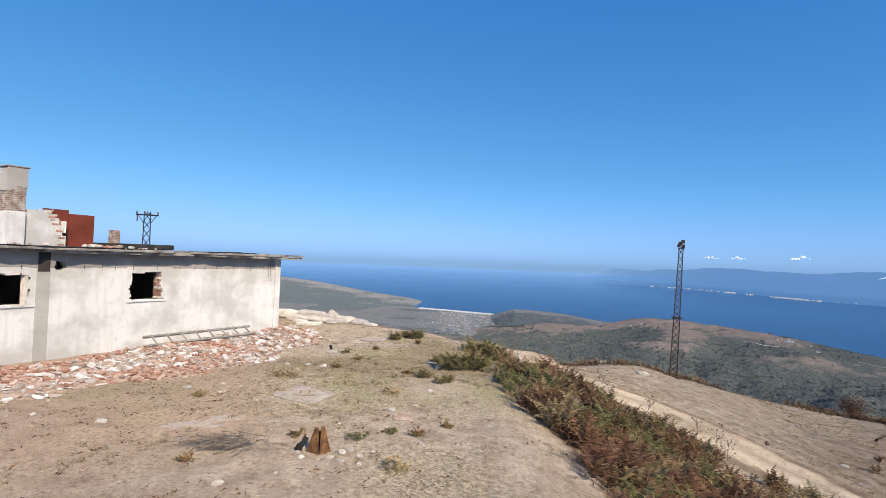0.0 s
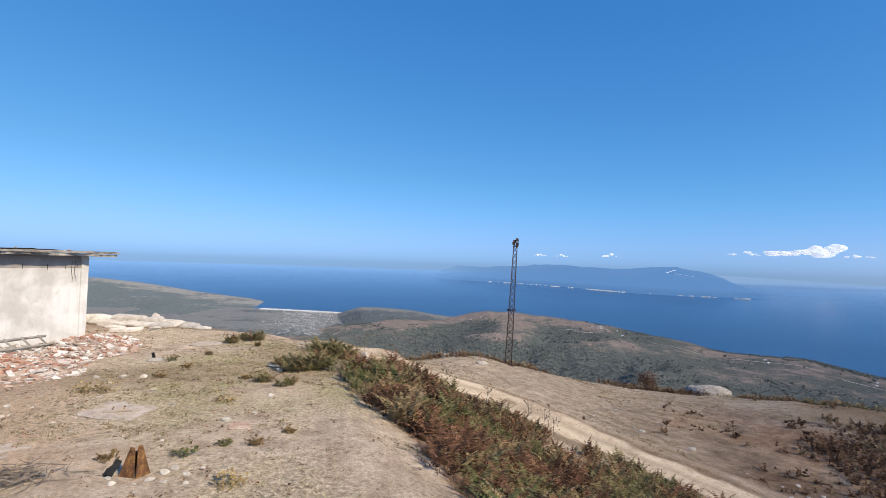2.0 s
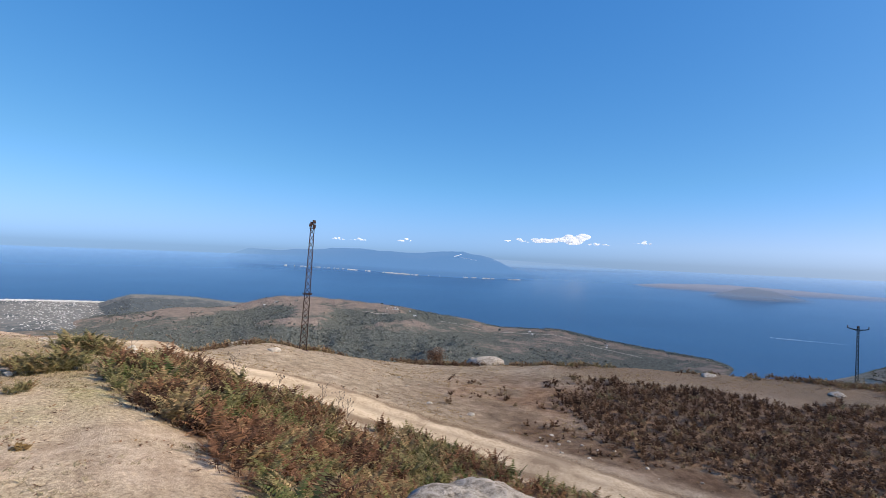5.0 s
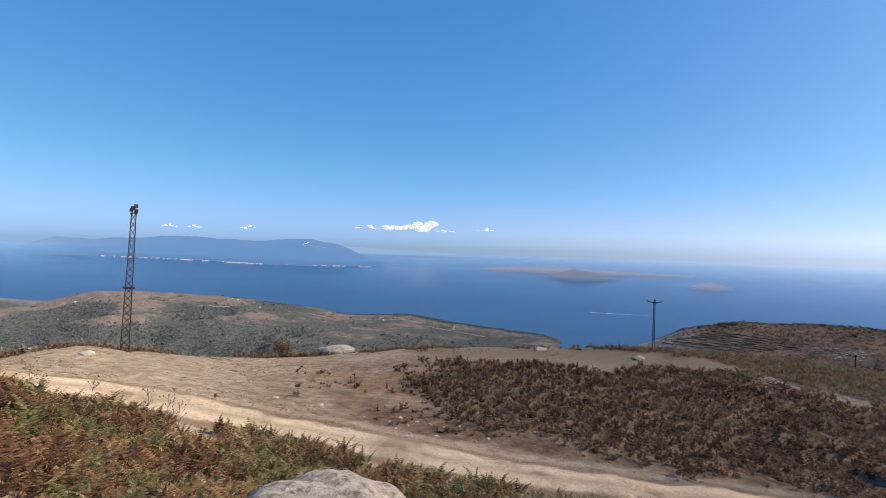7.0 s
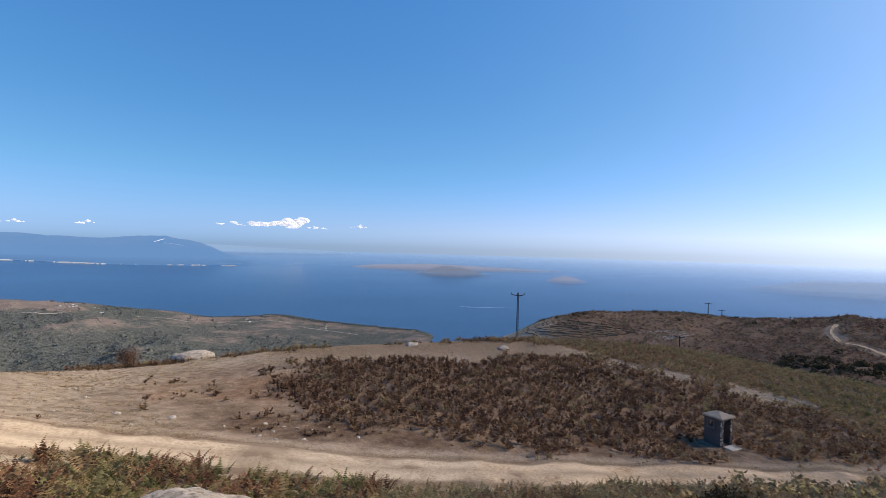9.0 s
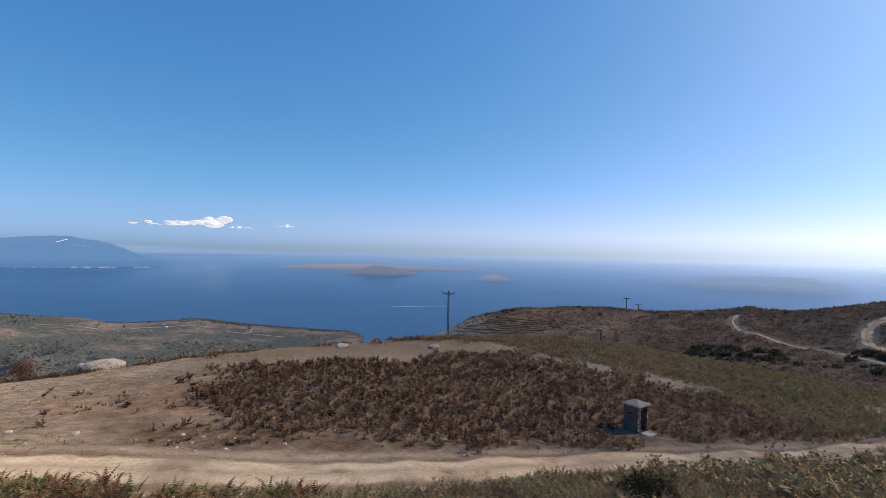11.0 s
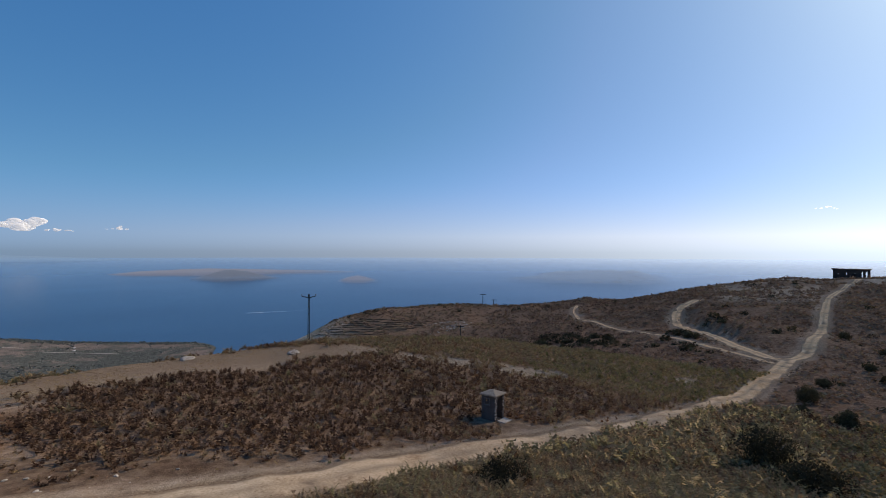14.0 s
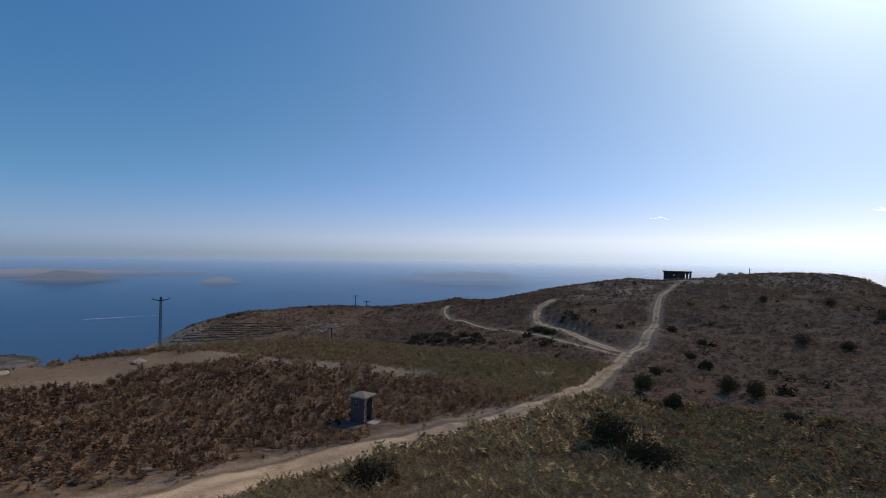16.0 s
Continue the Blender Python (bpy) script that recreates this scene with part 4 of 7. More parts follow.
def bar(bm, a, b, w, h=None, sides=4):
    """A straight bar from a to b."""
    a, b = Vector(a), Vector(b)
    d = b - a
    r = bmesh.ops.create_cone(bm, cap_ends=True, segments=sides, radius1=w / 2, radius2=(h or w) / 2, depth=d.length)
    bmesh.ops.transform(bm, matrix=Matrix.Translation((a + b) / 2) @ d.to_track_quat("Z", "Y").to_matrix().to_4x4(), verts=r["verts"])


def lump(bm, size, at=(0, 0, 0), seed=0, rough=0.25, detail=2, flat=0.0, chop=0.0):
    """An irregular stone: a sphere pushed about by noise, some sides cut flat."""
    r = bmesh.ops.create_icosphere(bm, subdivisions=detail, radius=1.0)
    rnd = random.Random(seed)
    cuts = [(Vector((rnd.uniform(-1, 1), rnd.uniform(-1, 1), rnd.uniform(-0.4, 1))).normalized(), rnd.uniform(0.6, 0.85)) for _ in range(int(chop))]
    for v in r["verts"]:
        n = v.co.normalized()
        p = n * (1 + rough * noise.noise(n * 1.4 + Vector((seed * 3.1, seed * 1.7, 0))) + rough * 0.5 * noise.noise(n * 3.3 + Vector((seed, 7, 0))) + rough * 0.2 * noise.noise(n * 8 + Vector((seed, 2, 5))))
        for c, d in cuts:
            over = p.dot(c) - d
            if over > 0:
                p -= c * over * 0.9
        if flat and p.z < -flat:
            p.z = -flat
        v.co = Vector((p.x * size[0], p.y * size[1], p.z * size[2])) + Vector(at)
    return r["verts"]


def stone(name, x, y, size, seed, material, label, sink=0.3, detail=2, category="stone", group="", turn=0.0, rough=0.3, chop=4):
    bm = bmesh.new()
    lump(bm, size, seed=seed, rough=rough, detail=detail, chop=chop)
    me = bpy.data.meshes.new(name)
    bm.to_mesh(me)
    bm.free()
    me.materials.append(material)
    me.polygons.foreach_set("use_smooth", np.full(len(me.polygons), detail > 2))
    ob = new(name, me)
    ob.matrix_basis = pose(x, y, height_at(x, y) + size[2] * (1 - 2 * sink) * 0.8, 0, 0, turn)
    return tagged(ob, label, category, group)


# ---- the ruined house on the plateau ----
HOUSE_CORNER = Vector((-7.1, 22.4))
WALL_DIR = Vector((-0.5077, -0.8615))
HOUSE_FLOOR = EYE - 3.2
WALL_TOP = EYE - 0.15
HOUSE_LENGTH, HOUSE_DEPTH, WALL_THICK = 17.0, 8.5, 0.35


def ragged_wall(length, height, thick, holes, cell=0.05, rag=0.06, top_rag=0.0, seed=1):
    """A wall along x, with its outer face at y = 0, its openings and broken edges cut cell by cell."""
    nx, nz = int(round(length / cell)), int(round(height / cell))
    solid = np.ones((nx, nz), bool)
    cx, cz = (np.arange(nx) + 0.5) * cell, (np.arange(nz) + 0.5) * cell
    xx, zz = np.meshgrid(cx, cz, indexing="ij")
    for a, b, c, d, r in holes:
        j = r * vnoise(xx, zz, 0.25, seed) + r * 0.6 * vnoise(xx, zz, 0.12, seed + 1)
        solid &= ~((xx > a + j) & (xx < b + j) & (zz > c + 0.3 * j) & (zz < d + j))
    if top_rag:
        solid &= zz < height - top_rag * (0.5 + 0.5 * vnoise(xx, zz * 0, 0.6, seed + 4))
    bm = bmesh.new()
    grid = {}

    def vert(i, k, back):
        key = (i, k, back)
        if key not in grid:
            j = 0.012 * math.sin(i * 12.9 + k * 7.1)
            edge = 0 < i < nx and 0 < k < nz
            grid[key] = bm.verts.new((i * cell + (j if edge else 0), (thick if back else 0) + 0.006 * vnoise(i * cell, k * cell, 0.5, 3), k * cell + (j * 0.7 if edge else 0)))
        return grid[key]

    full = np.pad(solid, 1)
    for i, k in zip(*np.nonzero(solid)):
        i, k = int(i), int(k)
        bm.faces.new((vert(i, k, 0), vert(i + 1, k, 0), vert(i + 1, k + 1, 0), vert(i, k + 1, 0)))
        bm.faces.new((vert(i, k + 1, 1), vert(i + 1, k + 1, 1), vert(i + 1, k, 1), vert(i, k, 1)))
        if not full[i, k + 1]:
            bm.faces.new((vert(i, k, 1), vert(i, k, 0), vert(i, k + 1, 0), vert(i, k + 1, 1)))
        if not full[i + 2, k + 1]:
            bm.faces.new((vert(i + 1, k, 0), vert(i + 1, k, 1), vert(i + 1, k + 1, 1), vert(i + 1, k + 1, 0)))
        if not full[i + 1, k]:
            bm.faces.new((vert(i, k, 0), vert(i, k, 1), vert(i + 1, k, 1), vert(i + 1, k, 0)))
        if not full[i + 1, k + 2]:
            bm.faces.new((vert(i, k + 1, 1), vert(i, k + 1, 0), vert(i + 1, k + 1, 0), vert(i + 1, k + 1, 1)))
    return bm


def build_house():
    # x runs along the front wall from its far corner towards the near end, y into the house
    m = Matrix(((WALL_DIR.x, -0.8615, 0, HOUSE_CORNER.x), (WALL_DIR.y, 0.5077, 0, HOUSE_CORNER.y), (0, 0, 1, HOUSE_FLOOR - 0.12), (0, 0, 0, 1)))
    house = thing("ruined_house", "ruined single-storey house with peeling white plaster walls", "house")
    house.matrix_basis = Matrix.Translation(m.translation)
    h = WALL_TOP - HOUSE_FLOOR + 0.12
    L, D, T = HOUSE_LENGTH, HOUSE_DEPTH, WALL_THICK
    base = -(3.2 - 0.12)

    def put(name, bm, material, label="", smooth=False, parent=None):
        bmesh.ops.transform(bm, matrix=Matrix(((WALL_DIR.x, -0.8615, 0, 0), (WALL_DIR.y, 0.5077, 0, 0), (0, 0, 1, 0), (0, 0, 0, 1))), verts=bm.verts)
        bmesh.ops.recalc_face_normals(bm, faces=bm.faces)
        return part(name, bm, material, parent or house, label, smooth)

    z = lambda below_eye: EYE - below_eye - (HOUSE_FLOOR - 0.12)
    front = put("wall", ragged_wall(L, h, T, [(5.17, 6.2, z(1.66), z(0.74), 0.07), (9.05, 10.6, z(1.66), z(0.8), 0.05), (8.13, 8.41, z(0.65), z(0.43), 0.02), (13.2, 14.4, z(1.66), z(0.8), 0.06)]), PLASTER, "peeling white plaster front wall with broken openings")
    for a, b, c, d in ((0, T, T, D), (L - T, L, T, D), (T, L - T, D - T, D)):
        bm = bmesh.new()
        box(bm, (b - a - 0.006, d - c - 0.006, h), ((a + b) / 2, (c + d) / 2, h / 2))
        put("wall", bm, PLASTER)
    bm = bmesh.new()
    box(bm, (0.12, D - 2 * T - 0.01, h - 0.02), (7.3, D / 2, h / 2))
    box(bm, (0.12, D - 2 * T - 0.01, h - 0.02), (3.2, D / 2, h / 2))
    put("partition", bm, GREY_PLASTER, "bare inner partition walls")
    # the grey band under the eaves, the grey pilaster and the corner strip stand a little proud
    bm = bmesh.new()
    n, drop, strip = 340, 0.45, []
    for k in range(n + 1):
        x = L * k / n
        lo = h - drop - 0.012 * float(vnoise(x, 0, 0.5, 7)) - 0.012 * float(vnoise(x, 0, 0.15, 17)) - 0.02 * max(0, float(vnoise(x, 3, 1.4, 8)))
        lo = h - 0.4 + 0.5 * (lo - h + drop) if 4.8 < x < 6.4 else h - 0.27 if 8.12 < x < 8.43 else lo
        strip.append([bm.verts.new((x, y, z)) for y, z in ((-0.001, lo), (-0.012, lo + 0.01), (-0.012, h - 0.004), (-0.001, h - 0.004))])
    for p, q in zip(strip, strip[1:]):
        for i in range(3):
            bm.faces.new((p[i], q[i], q[i + 1], p[i + 1]))
    put("eaves_band", bm, BAND, "grey unpainted band under the eaves")
    bm = bmesh.new()
    box(bm, (0.34, 0.02, h - 0.5), (8.7, -0.006, (h - 0.5) / 2), bevel=0.004)
    put("pilaster", bm, FADED, "faded grey pilaster")
    bm = bmesh.new()
    box(bm, (0.3, 0.03, 0.56), (8.7, -0.014, h - 0.29), bevel=0.006)
    put("pilaster_head", bm, RENDER_DARK, "dark stained pilaster head")
    bm = bmesh.new()
    box(bm, (0.28, 0.07, h - 0.01), (0.1, -0.03, h / 2), bevel=0.012)
    put("corner_strip", bm, PLASTER)
    # roof slab: several worn courses of concrete with a broken rim
    for k, (lip, thick, zz) in enumerate(((0.48, 0.085, h + 0.044), (0.6, 0.065, h + 0.121), (0.42, 0.03, h + 0.17))):
        bm = bmesh.new()
        n = 200
        top, low = [], []
        edge = [(-0.85 + (L + 1.3) * i / n, -lip) for i in range(n + 1)] + [(L + 0.45, D + 0.4), (-0.85 - 0.1 * k, D + 0.4)]
        for i, (x, y) in enumerate(edge):
            jag = 0.05 * float(vnoise(x, y, 0.35, 5 + k)) + 0.04 * float(vnoise(x, y, 0.15, 6 + k)) + (0.3 * max(0.0, float(vnoise(x, y, 0.8, 9 + k)) - 0.25) if i <= n else 0)
            sag = 0.025 * float(vnoise(x, 0, 1.7, 12 + k)) + 0.02 * float(vnoise(x, 0, 0.3, 14 + k))
            top.append(bm.verts.new((x, y + jag, zz + thick / 2 + sag * (i <= n))))
            low.append(bm.verts.new((x, y + jag + 0.02 * k, zz - thick / 2 + sag * (i <= n) * 0.5)))
        bm.faces.new(top)
        bm.faces.new(low[::-1])
        for i in range(len(edge)):
            j = (i + 1) % len(edge)
            bm.faces.new((low[i], low[j], top[j], top[i]))
        bmesh.ops.triangulate(bm, faces=[f for f in bm.faces if len(f.verts) > 4])
        put("roof_slab", bm, (FASCIA, FASCIA, TAR)[k], ("cracked concrete roof slab with broken eaves", "cracked concrete roof slab with broken eaves", "torn black roofing felt")[k])
    roof = h + 0.185
    # bent reinforcing wires along the eaves and down the wall
    for k in range(16):
        x = 0.4 + 0.62 * k + 0.2 * math.sin(k * 5.1)
        bm = bmesh.new()
        length = 0.12 + 0.1 * abs(math.sin(k * 2.3))
        bar(bm, (x, -0.02, h - 0.3), (x + 0.03, -0.05, h - 0.3 - length), 0.014)
        put("wire", bm, BLACK)
    for x in (0.62, 0.5):
        bm = bmesh.new()
        bar(bm, (x, -0.04, h - 0.2), (x + 0.02, -0.06, h - 0.6), 0.012)
        bar(bm, (x + 0.02, -0.06, h - 0.6), (x - 0.07, -0.05, h - 0.95), 0.012)
        put("wire", bm, BLACK, "dangling black cable")
    # window openings: brick jambs, cement sill and frame rests
    for a, b, c, d, brick in ((5.17, 6.2, z(1.66), z(0.74), True), (9.05, 10.6, z(1.66), z(0.8), False)):
        bm = bmesh.new()
        for k in range(7):
            box(bm, ((b - a + 0.3) / 7 - 0.004, 0.44, 0.05), (a - 0.15 + (b - a + 0.3) * (k + 0.5) / 7, 0.17, c - 0.045 + 0.008 * math.sin(k * 3)), bevel=0.008)
        win = put("window", bm, PLASTER, "empty window opening with chipped cement sill")
        if not brick:
            bm = bmesh.new()
            box(bm, (0.09, 0.26, d - c + 0.04), (a + 0.04, 0.16, (c + d) / 2), (0, 0.6, 0), bevel=0.01)
            put("window_post", bm, MORTAR, "chipped plaster post", False, win)
        rows = int((d - c) / 0.085) if brick else 0
        for k in range(rows):
            for q in range(2):
                bm = bmesh.new()
                box(bm, (0.1 + 0.02 * math.sin(k * 4.3 + q), 0.16, 0.07), (a + 0.045, 0.115 + 0.175 * q + 0.01 * math.sin(k), c + 0.045 + 0.085 * k), bevel=0.006)
                put("brick", bm, BRICK_OLD if k % 4 else MORTAR, "", False, win)
    # on the roof: chimney, broken wall, rusty sheet, low parapet and debris
    bm = bmesh.new()
    box(bm, (0.53, 0.56, 1.1), (8.6, 2.6, roof + 0.5), bevel=0.02)
    chimney = put("chimney", bm, PLASTER, "square chimney with plaster fallen off the brickwork")
    bm = bmesh.new()
    box(bm, (0.5, 0.53, 0.9), (8.6, 2.6, roof + 1.45), bevel=0.015)
    put("brick_shaft", bm, BRICKWORK, "exposed red brickwork", False, chimney)
    bm = bmesh.new()
    head = ragged_wall(0.54, 0.74, 0.55, [(0.0, 0.26, 0, 0.12, 0.1), (0.3, 0.55, 0, 0.05, 0.06)], 0.03, 0.08, 0.0, 41)
    bmesh.ops.transform(head, matrix=pose(8.33, 2.325, roof + 1.69), verts=head.verts)
    bm.free()
    bm = head
    put("chimney_head", bm, FADED, "grey cement chimney head", False, chimney)
    bm = bmesh.new()
    box(bm, (0.62, 0.62, 0.05), (8.6, 2.6, roof + 2.45), bevel=0.015)
    put("chimney_cap", bm, CONCRETE, "", False, chimney)
    bm = ragged_wall(1.15, 1.25, 0.28, [(0, 0.42, 1.0, 1.3, 0.12), (0, 0.24, 0.7, 1.3, 0.12), (0, 0.1, 0.35, 1.3, 0.1), (0.6, 0.85, 1.12, 1.3, 0.08)], 0.05, 0.1, 0.15, 8)
    bmesh.ops.transform(bm, matrix=pose(7.12, 2.5, roof), verts=bm.verts)
    stub = put("broken_wall", bm, PLASTER, "broken stub of plastered brick wall")
    for k in range(15):
        bm = bmesh.new()
        box(bm, (0.19 + 0.05 * math.sin(k * 2.1), 0.22, 0.065), (7.26 + 0.06 * math.sin(k * 3.7) + 0.014 * k + (0.12 if k > 9 else 0), 2.6, roof + 0.05 + 0.075 * k), (0, 0, 5 * math.sin(k)), bevel=0.006)
        put("brick", bm, MORTAR if k % 3 else BRICK, "", False, stub)
    bm = bmesh.new()
    for s, w, zt in ((7.3, 0.78, 1.26), (6.5, 0.82, 1.14)):
        box(bm, (w, 0.05, zt), (s, 2.85, roof + zt / 2), (0, 0, -2), bevel=0.012)
    put("steel_sheet", bm, RED_SHEET, "dark red rust-proofed steel sheets standing upright")
    bm = bmesh.new()
    box(bm, (2.7, 1.4, 0.2), (4.65, 3.1, roof + 0.1), (0, 0.6, 0), bevel=0.03)
    put("low_parapet", bm, TAR, "low tarred roof hatch")
    bm = bmesh.new()
    box(bm, (0.3, 0.3, 0.72), (4.8, 4.0, roof + 0.36), bevel=0.02)
    put("brick_stub", bm, BRICKWORK, "short broken brick vent stack")
    rnd = random.Random(4)
    for k in range(46):
        bm = bmesh.new()
        near = k < 22
        x, y = (rnd.uniform(5.6, 9.5), rnd.uniform(0.6, 2.4)) if near else (rnd.uniform(0, 15), rnd.uniform(-0.35, 2.2))
        s = rnd.uniform(0.04, 0.11) if near else rnd.uniform(0.02, 0.06)
        lump(bm, (s * 1.3, s, s * 0.75), (x, y, roof + s * 0.5), seed=k, detail=1, chop=3)
        put("debris", bm, rnd.choice((MORTAR, BRICK, MORTAR, CONCRETE)))
    return house


build_house()


def house_xy(along, out):
    """A place on the ground by the house: metres along its front wall, and out from it."""
    p = HOUSE_CORNER + WALL_DIR * along + Vector((0.8615, -0.5077)) * out
    return p.x, p.y


def build_rubble():
    x0, y0 = house_xy(5, 1.6)
    heap = thing("rubble_heap", "long heap of broken red bricks and plaster along the house wall", "rubble", pose(x0, y0, height_at(x0, y0)))
    # the bed of the heap
    n, w = 70, 15
    s, o = np.linspace(-0.9, 13.5, n), np.linspace(0, 1, w)
    ss, oo = np.meshgrid(s, o, indexing="ij")
    reach = np.interp(ss, [-0.9, 0.5, 2, 5, 8, 11, 13.5], [1.5, 2.6, 3.5, 4.9, 5.1, 4.0, 3.0]) + 0.5 * vnoise(ss, ss * 0, 1.5, 71)
    inset = np.interp(ss, [-0.9, 3, 7, 13.5], [0.05, 0.1, 0.9, 1.0])
    out = inset + oo * (reach - inset)
    px = HOUSE_CORNER.x + WALL_DIR.x * ss + 0.8615 * out
    py = HOUSE_CORNER.y + WALL_DIR.y * ss - 0.5077 * out
    gz = ground(px.ravel(), py.ravel()).reshape(px.shape)
    tall = (0.3 + 0.12 * vnoise(ss, out, 1.3, 72)) * np.clip(np.minimum((ss + 0.9) / 0.8, 1), 0, 1)
    pz = gz + tall * (np.sin(np.clip(oo * 0.92 + 0.08, 0, 1) * math.pi) ** 0.8 * (1 - 0.55 * oo)) - 0.04 + 0.03 * vnoise(px, py, 0.3, 73)
    me = mesh_of("bed", np.c_[px.ravel() - x0, py.ravel() - y0, pz.ravel() - height_at(x0, y0)], grid_faces(n, w)[:, ::-1], RUBBLE_DUST)
    bed = new("bed", me)
    bed.parent = heap
    # single pieces
    rnd = random.Random(11)
    shapes = []
    for k in range(10):
        bm = bmesh.new()
        if k < 6:
            box(bm, (0.21 * rnd.uniform(0.55, 1), 0.11, 0.07), bevel=0.008)
            for v in bm.verts:
                v.co += Vector((rnd.uniform(-1, 1), rnd.uniform(-1, 1), rnd.uniform(-1, 1))) * 0.009
        else:
            lump(bm, (0.11, 0.08, 0.05), seed=k, detail=1, chop=3, rough=0.3)
        for tone in (BRICK, MORTAR):
            piece = bpy.data.meshes.new("piece")
            bm.to_mesh(piece)
            piece.materials.append(tone)
            shapes.append(piece)
        bm.free()
    flat = np.c_[px.ravel(), py.ravel(), pz.ravel()]
    x1, y1, z1 = x0, y0, height_at(x0, y0)
    count, total = 0, 3900
    rest_v, rest_f = {0: [], 1: []}, {0: [], 1: []}
    for k in range(total):
        a, b = rnd.uniform(0, n - 1.01), rnd.random() ** 1.15 * (w - 1.01)
        i, j = int(a), int(b)
        p = flat[i * w + j] * (1 - (a - i)) + flat[(i + 1) * w + j] * (a - i)
        q = flat[i * w + j + 1] * (1 - (a - i)) + flat[(i + 1) * w + j + 1] * (a - i)
        p = p * (1 - (b - j)) + q * (b - j)
        tone = 0 if rnd.random() < 0.42 + 0.75 * float(vnoise(p[0], p[1], 2.2, 75)) + 0.3 * float(vnoise(p[0], p[1], 0.7, 76)) else 1
        me = shapes[2 * rnd.randrange(10) + tone]
        m = pose(p[0] - x1, p[1] - y1, p[2] - z1 + 0.025, rnd.gauss(0, 16), rnd.gauss(0, 16), rnd.uniform(0, 360)) @ Matrix.Diagonal((rnd.uniform(0.8, 1.7), rnd.uniform(0.8, 1.5), rnd.uniform(0.5, 1.0), 1)) @ Matrix.Scale(rnd.choice((0.2, 0.3, 0.35, 0.45, 0.6, 1.1)) if tone else rnd.uniform(0.25, 0.85), 4)
        if k % 10 == 0 and count < 300:
            shared("brick" if tone == 0 else "plaster_lump", me, heap, m)
            count += 1
        else:
            base = sum(len(v) for v in rest_v[tone])
            rest_v[tone].append(np.array([m @ v.co for v in me.vertices]))
            rest_f[tone] += [[u + base for u in (t.vertices[0], t.vertices[i + 1], t.vertices[i + 2])] for t in me.polygons for i in range(len(t.vertices) - 2)]
    for tone, name, material in ((0, "brick_rubble", BRICK_STUFF), (1, "plaster_rubble", MORTAR_STUFF)):
        ob = new(name, mesh_of(name, np.vstack(rest_v[tone]), rest_f[tone], material, False))
        ob.parent = heap
        ob["kind"] = "stuff"
    return heap


def island_surface(name, stops):
    """Loose pieces in one mesh, each with a tone of its own."""
    m, nt, p = blank(name, 0.95, 0.1)
    geo = nt.nodes.new("ShaderNodeNewGeometry")
    c = ramp(nt, geo.outputs["Random Per Island"], stops)
    g = noise_tex(nt, where(nt), 30, 5)
    c = mix(nt, 1.0, c, ramp(nt, g, [(0.3, (0.7, 0.7, 0.7)), (0.7, (1.1, 1.1, 1.1))]), "MULTIPLY")
    links(nt, (c, p.inputs["Base Color"]))
    relief(nt, p, g, 0.4, 0.01)
    return m


BRICK_STUFF = island_surface("brick_bits", [(0, (0.3, 0.14, 0.095)), (0.5, (0.45, 0.26, 0.19)), (1, (0.6, 0.46, 0.38))])
MORTAR_STUFF = island_surface("plaster_bits", [(0, (0.3, 0.235, 0.19)), (0.5, (0.52, 0.45, 0.4)), (1, (0.8, 0.77, 0.73))])
PEBBLE_STUFF = island_surface("pebbles", [(0, (0.24, 0.18, 0.13)), (0.5, (0.38, 0.32, 0.26)), (1, (0.6, 0.55, 0.48))])
RUBBLE_DUST = surface("rubble_dust", (0.27, 0.16, 0.11), (0.38, 0.27, 0.2), (0.5, 0.42, 0.35), 3, 30, bump=0.7, depth=0.05)
build_rubble()


def build_ladder():
    a, b = Vector((*house_xy(6.05, 0.55), 0)), Vector((*house_xy(1.9, 0.6), 0))
    d = (b - a).normalized()
    side = Vector((0.8615 * 0.8, -0.5077 * 0.8, -0.5))
    ladder = thing("wooden_ladder", "grey weathered wooden ladder lying on the rubble by the wall", "ladder", Matrix.Translation((a.x, a.y, height_at(a.x, a.y) + 0.4)))
    rise = height_at(b.x, b.y) + 0.46 - (height_at(a.x, a.y) + 0.4)
    end = (b - a) + Vector((0, 0, rise))
    for k in (0, 1):
        bm = bmesh.new()
        bar(bm, side * 0.46 * k, end + side * 0.46 * k, 0.1, 0.085)
        part("rail", bm, WOOD, ladder)
    for k in range(8):
        p = end * ((k + 0.5) / 8)
        bm = bmesh.new()
        bar(bm, p - side * 0.02 + Vector((0, 0, 0.03)), p + side * 0.5 + Vector((0, 0, 0.03)), 0.075)
        part("rung", bm, WOOD, ladder)


build_ladder()


# ---- masts and power poles ----
def lattice(parent, w0, w1, height, cells, leg, brace, material, part_names=("leg", "brace")):
    def corner(k, z):
        w = (w0 + (w1 - w0) * z / height) / 2
        return Vector(((-w, -w), (w, -w), (w, w), (-w, w))[k % 4] + (z,))
    for k in range(4):
        bm = bmesh.new()
        bar(bm, corner(k, 0), corner(k, height), leg)
        part(part_names[0], bm, material, parent)
    for k in range(4):
        for c in range(cells):
            z0, z1 = height * c / cells, height * (c + 1) / cells
            bm = bmesh.new()
            up = (c + k) % 2
            bar(bm, corner(k + up, z0), corner(k + 1 - up, z1), brace)
            part(part_names[1], bm, material, parent)


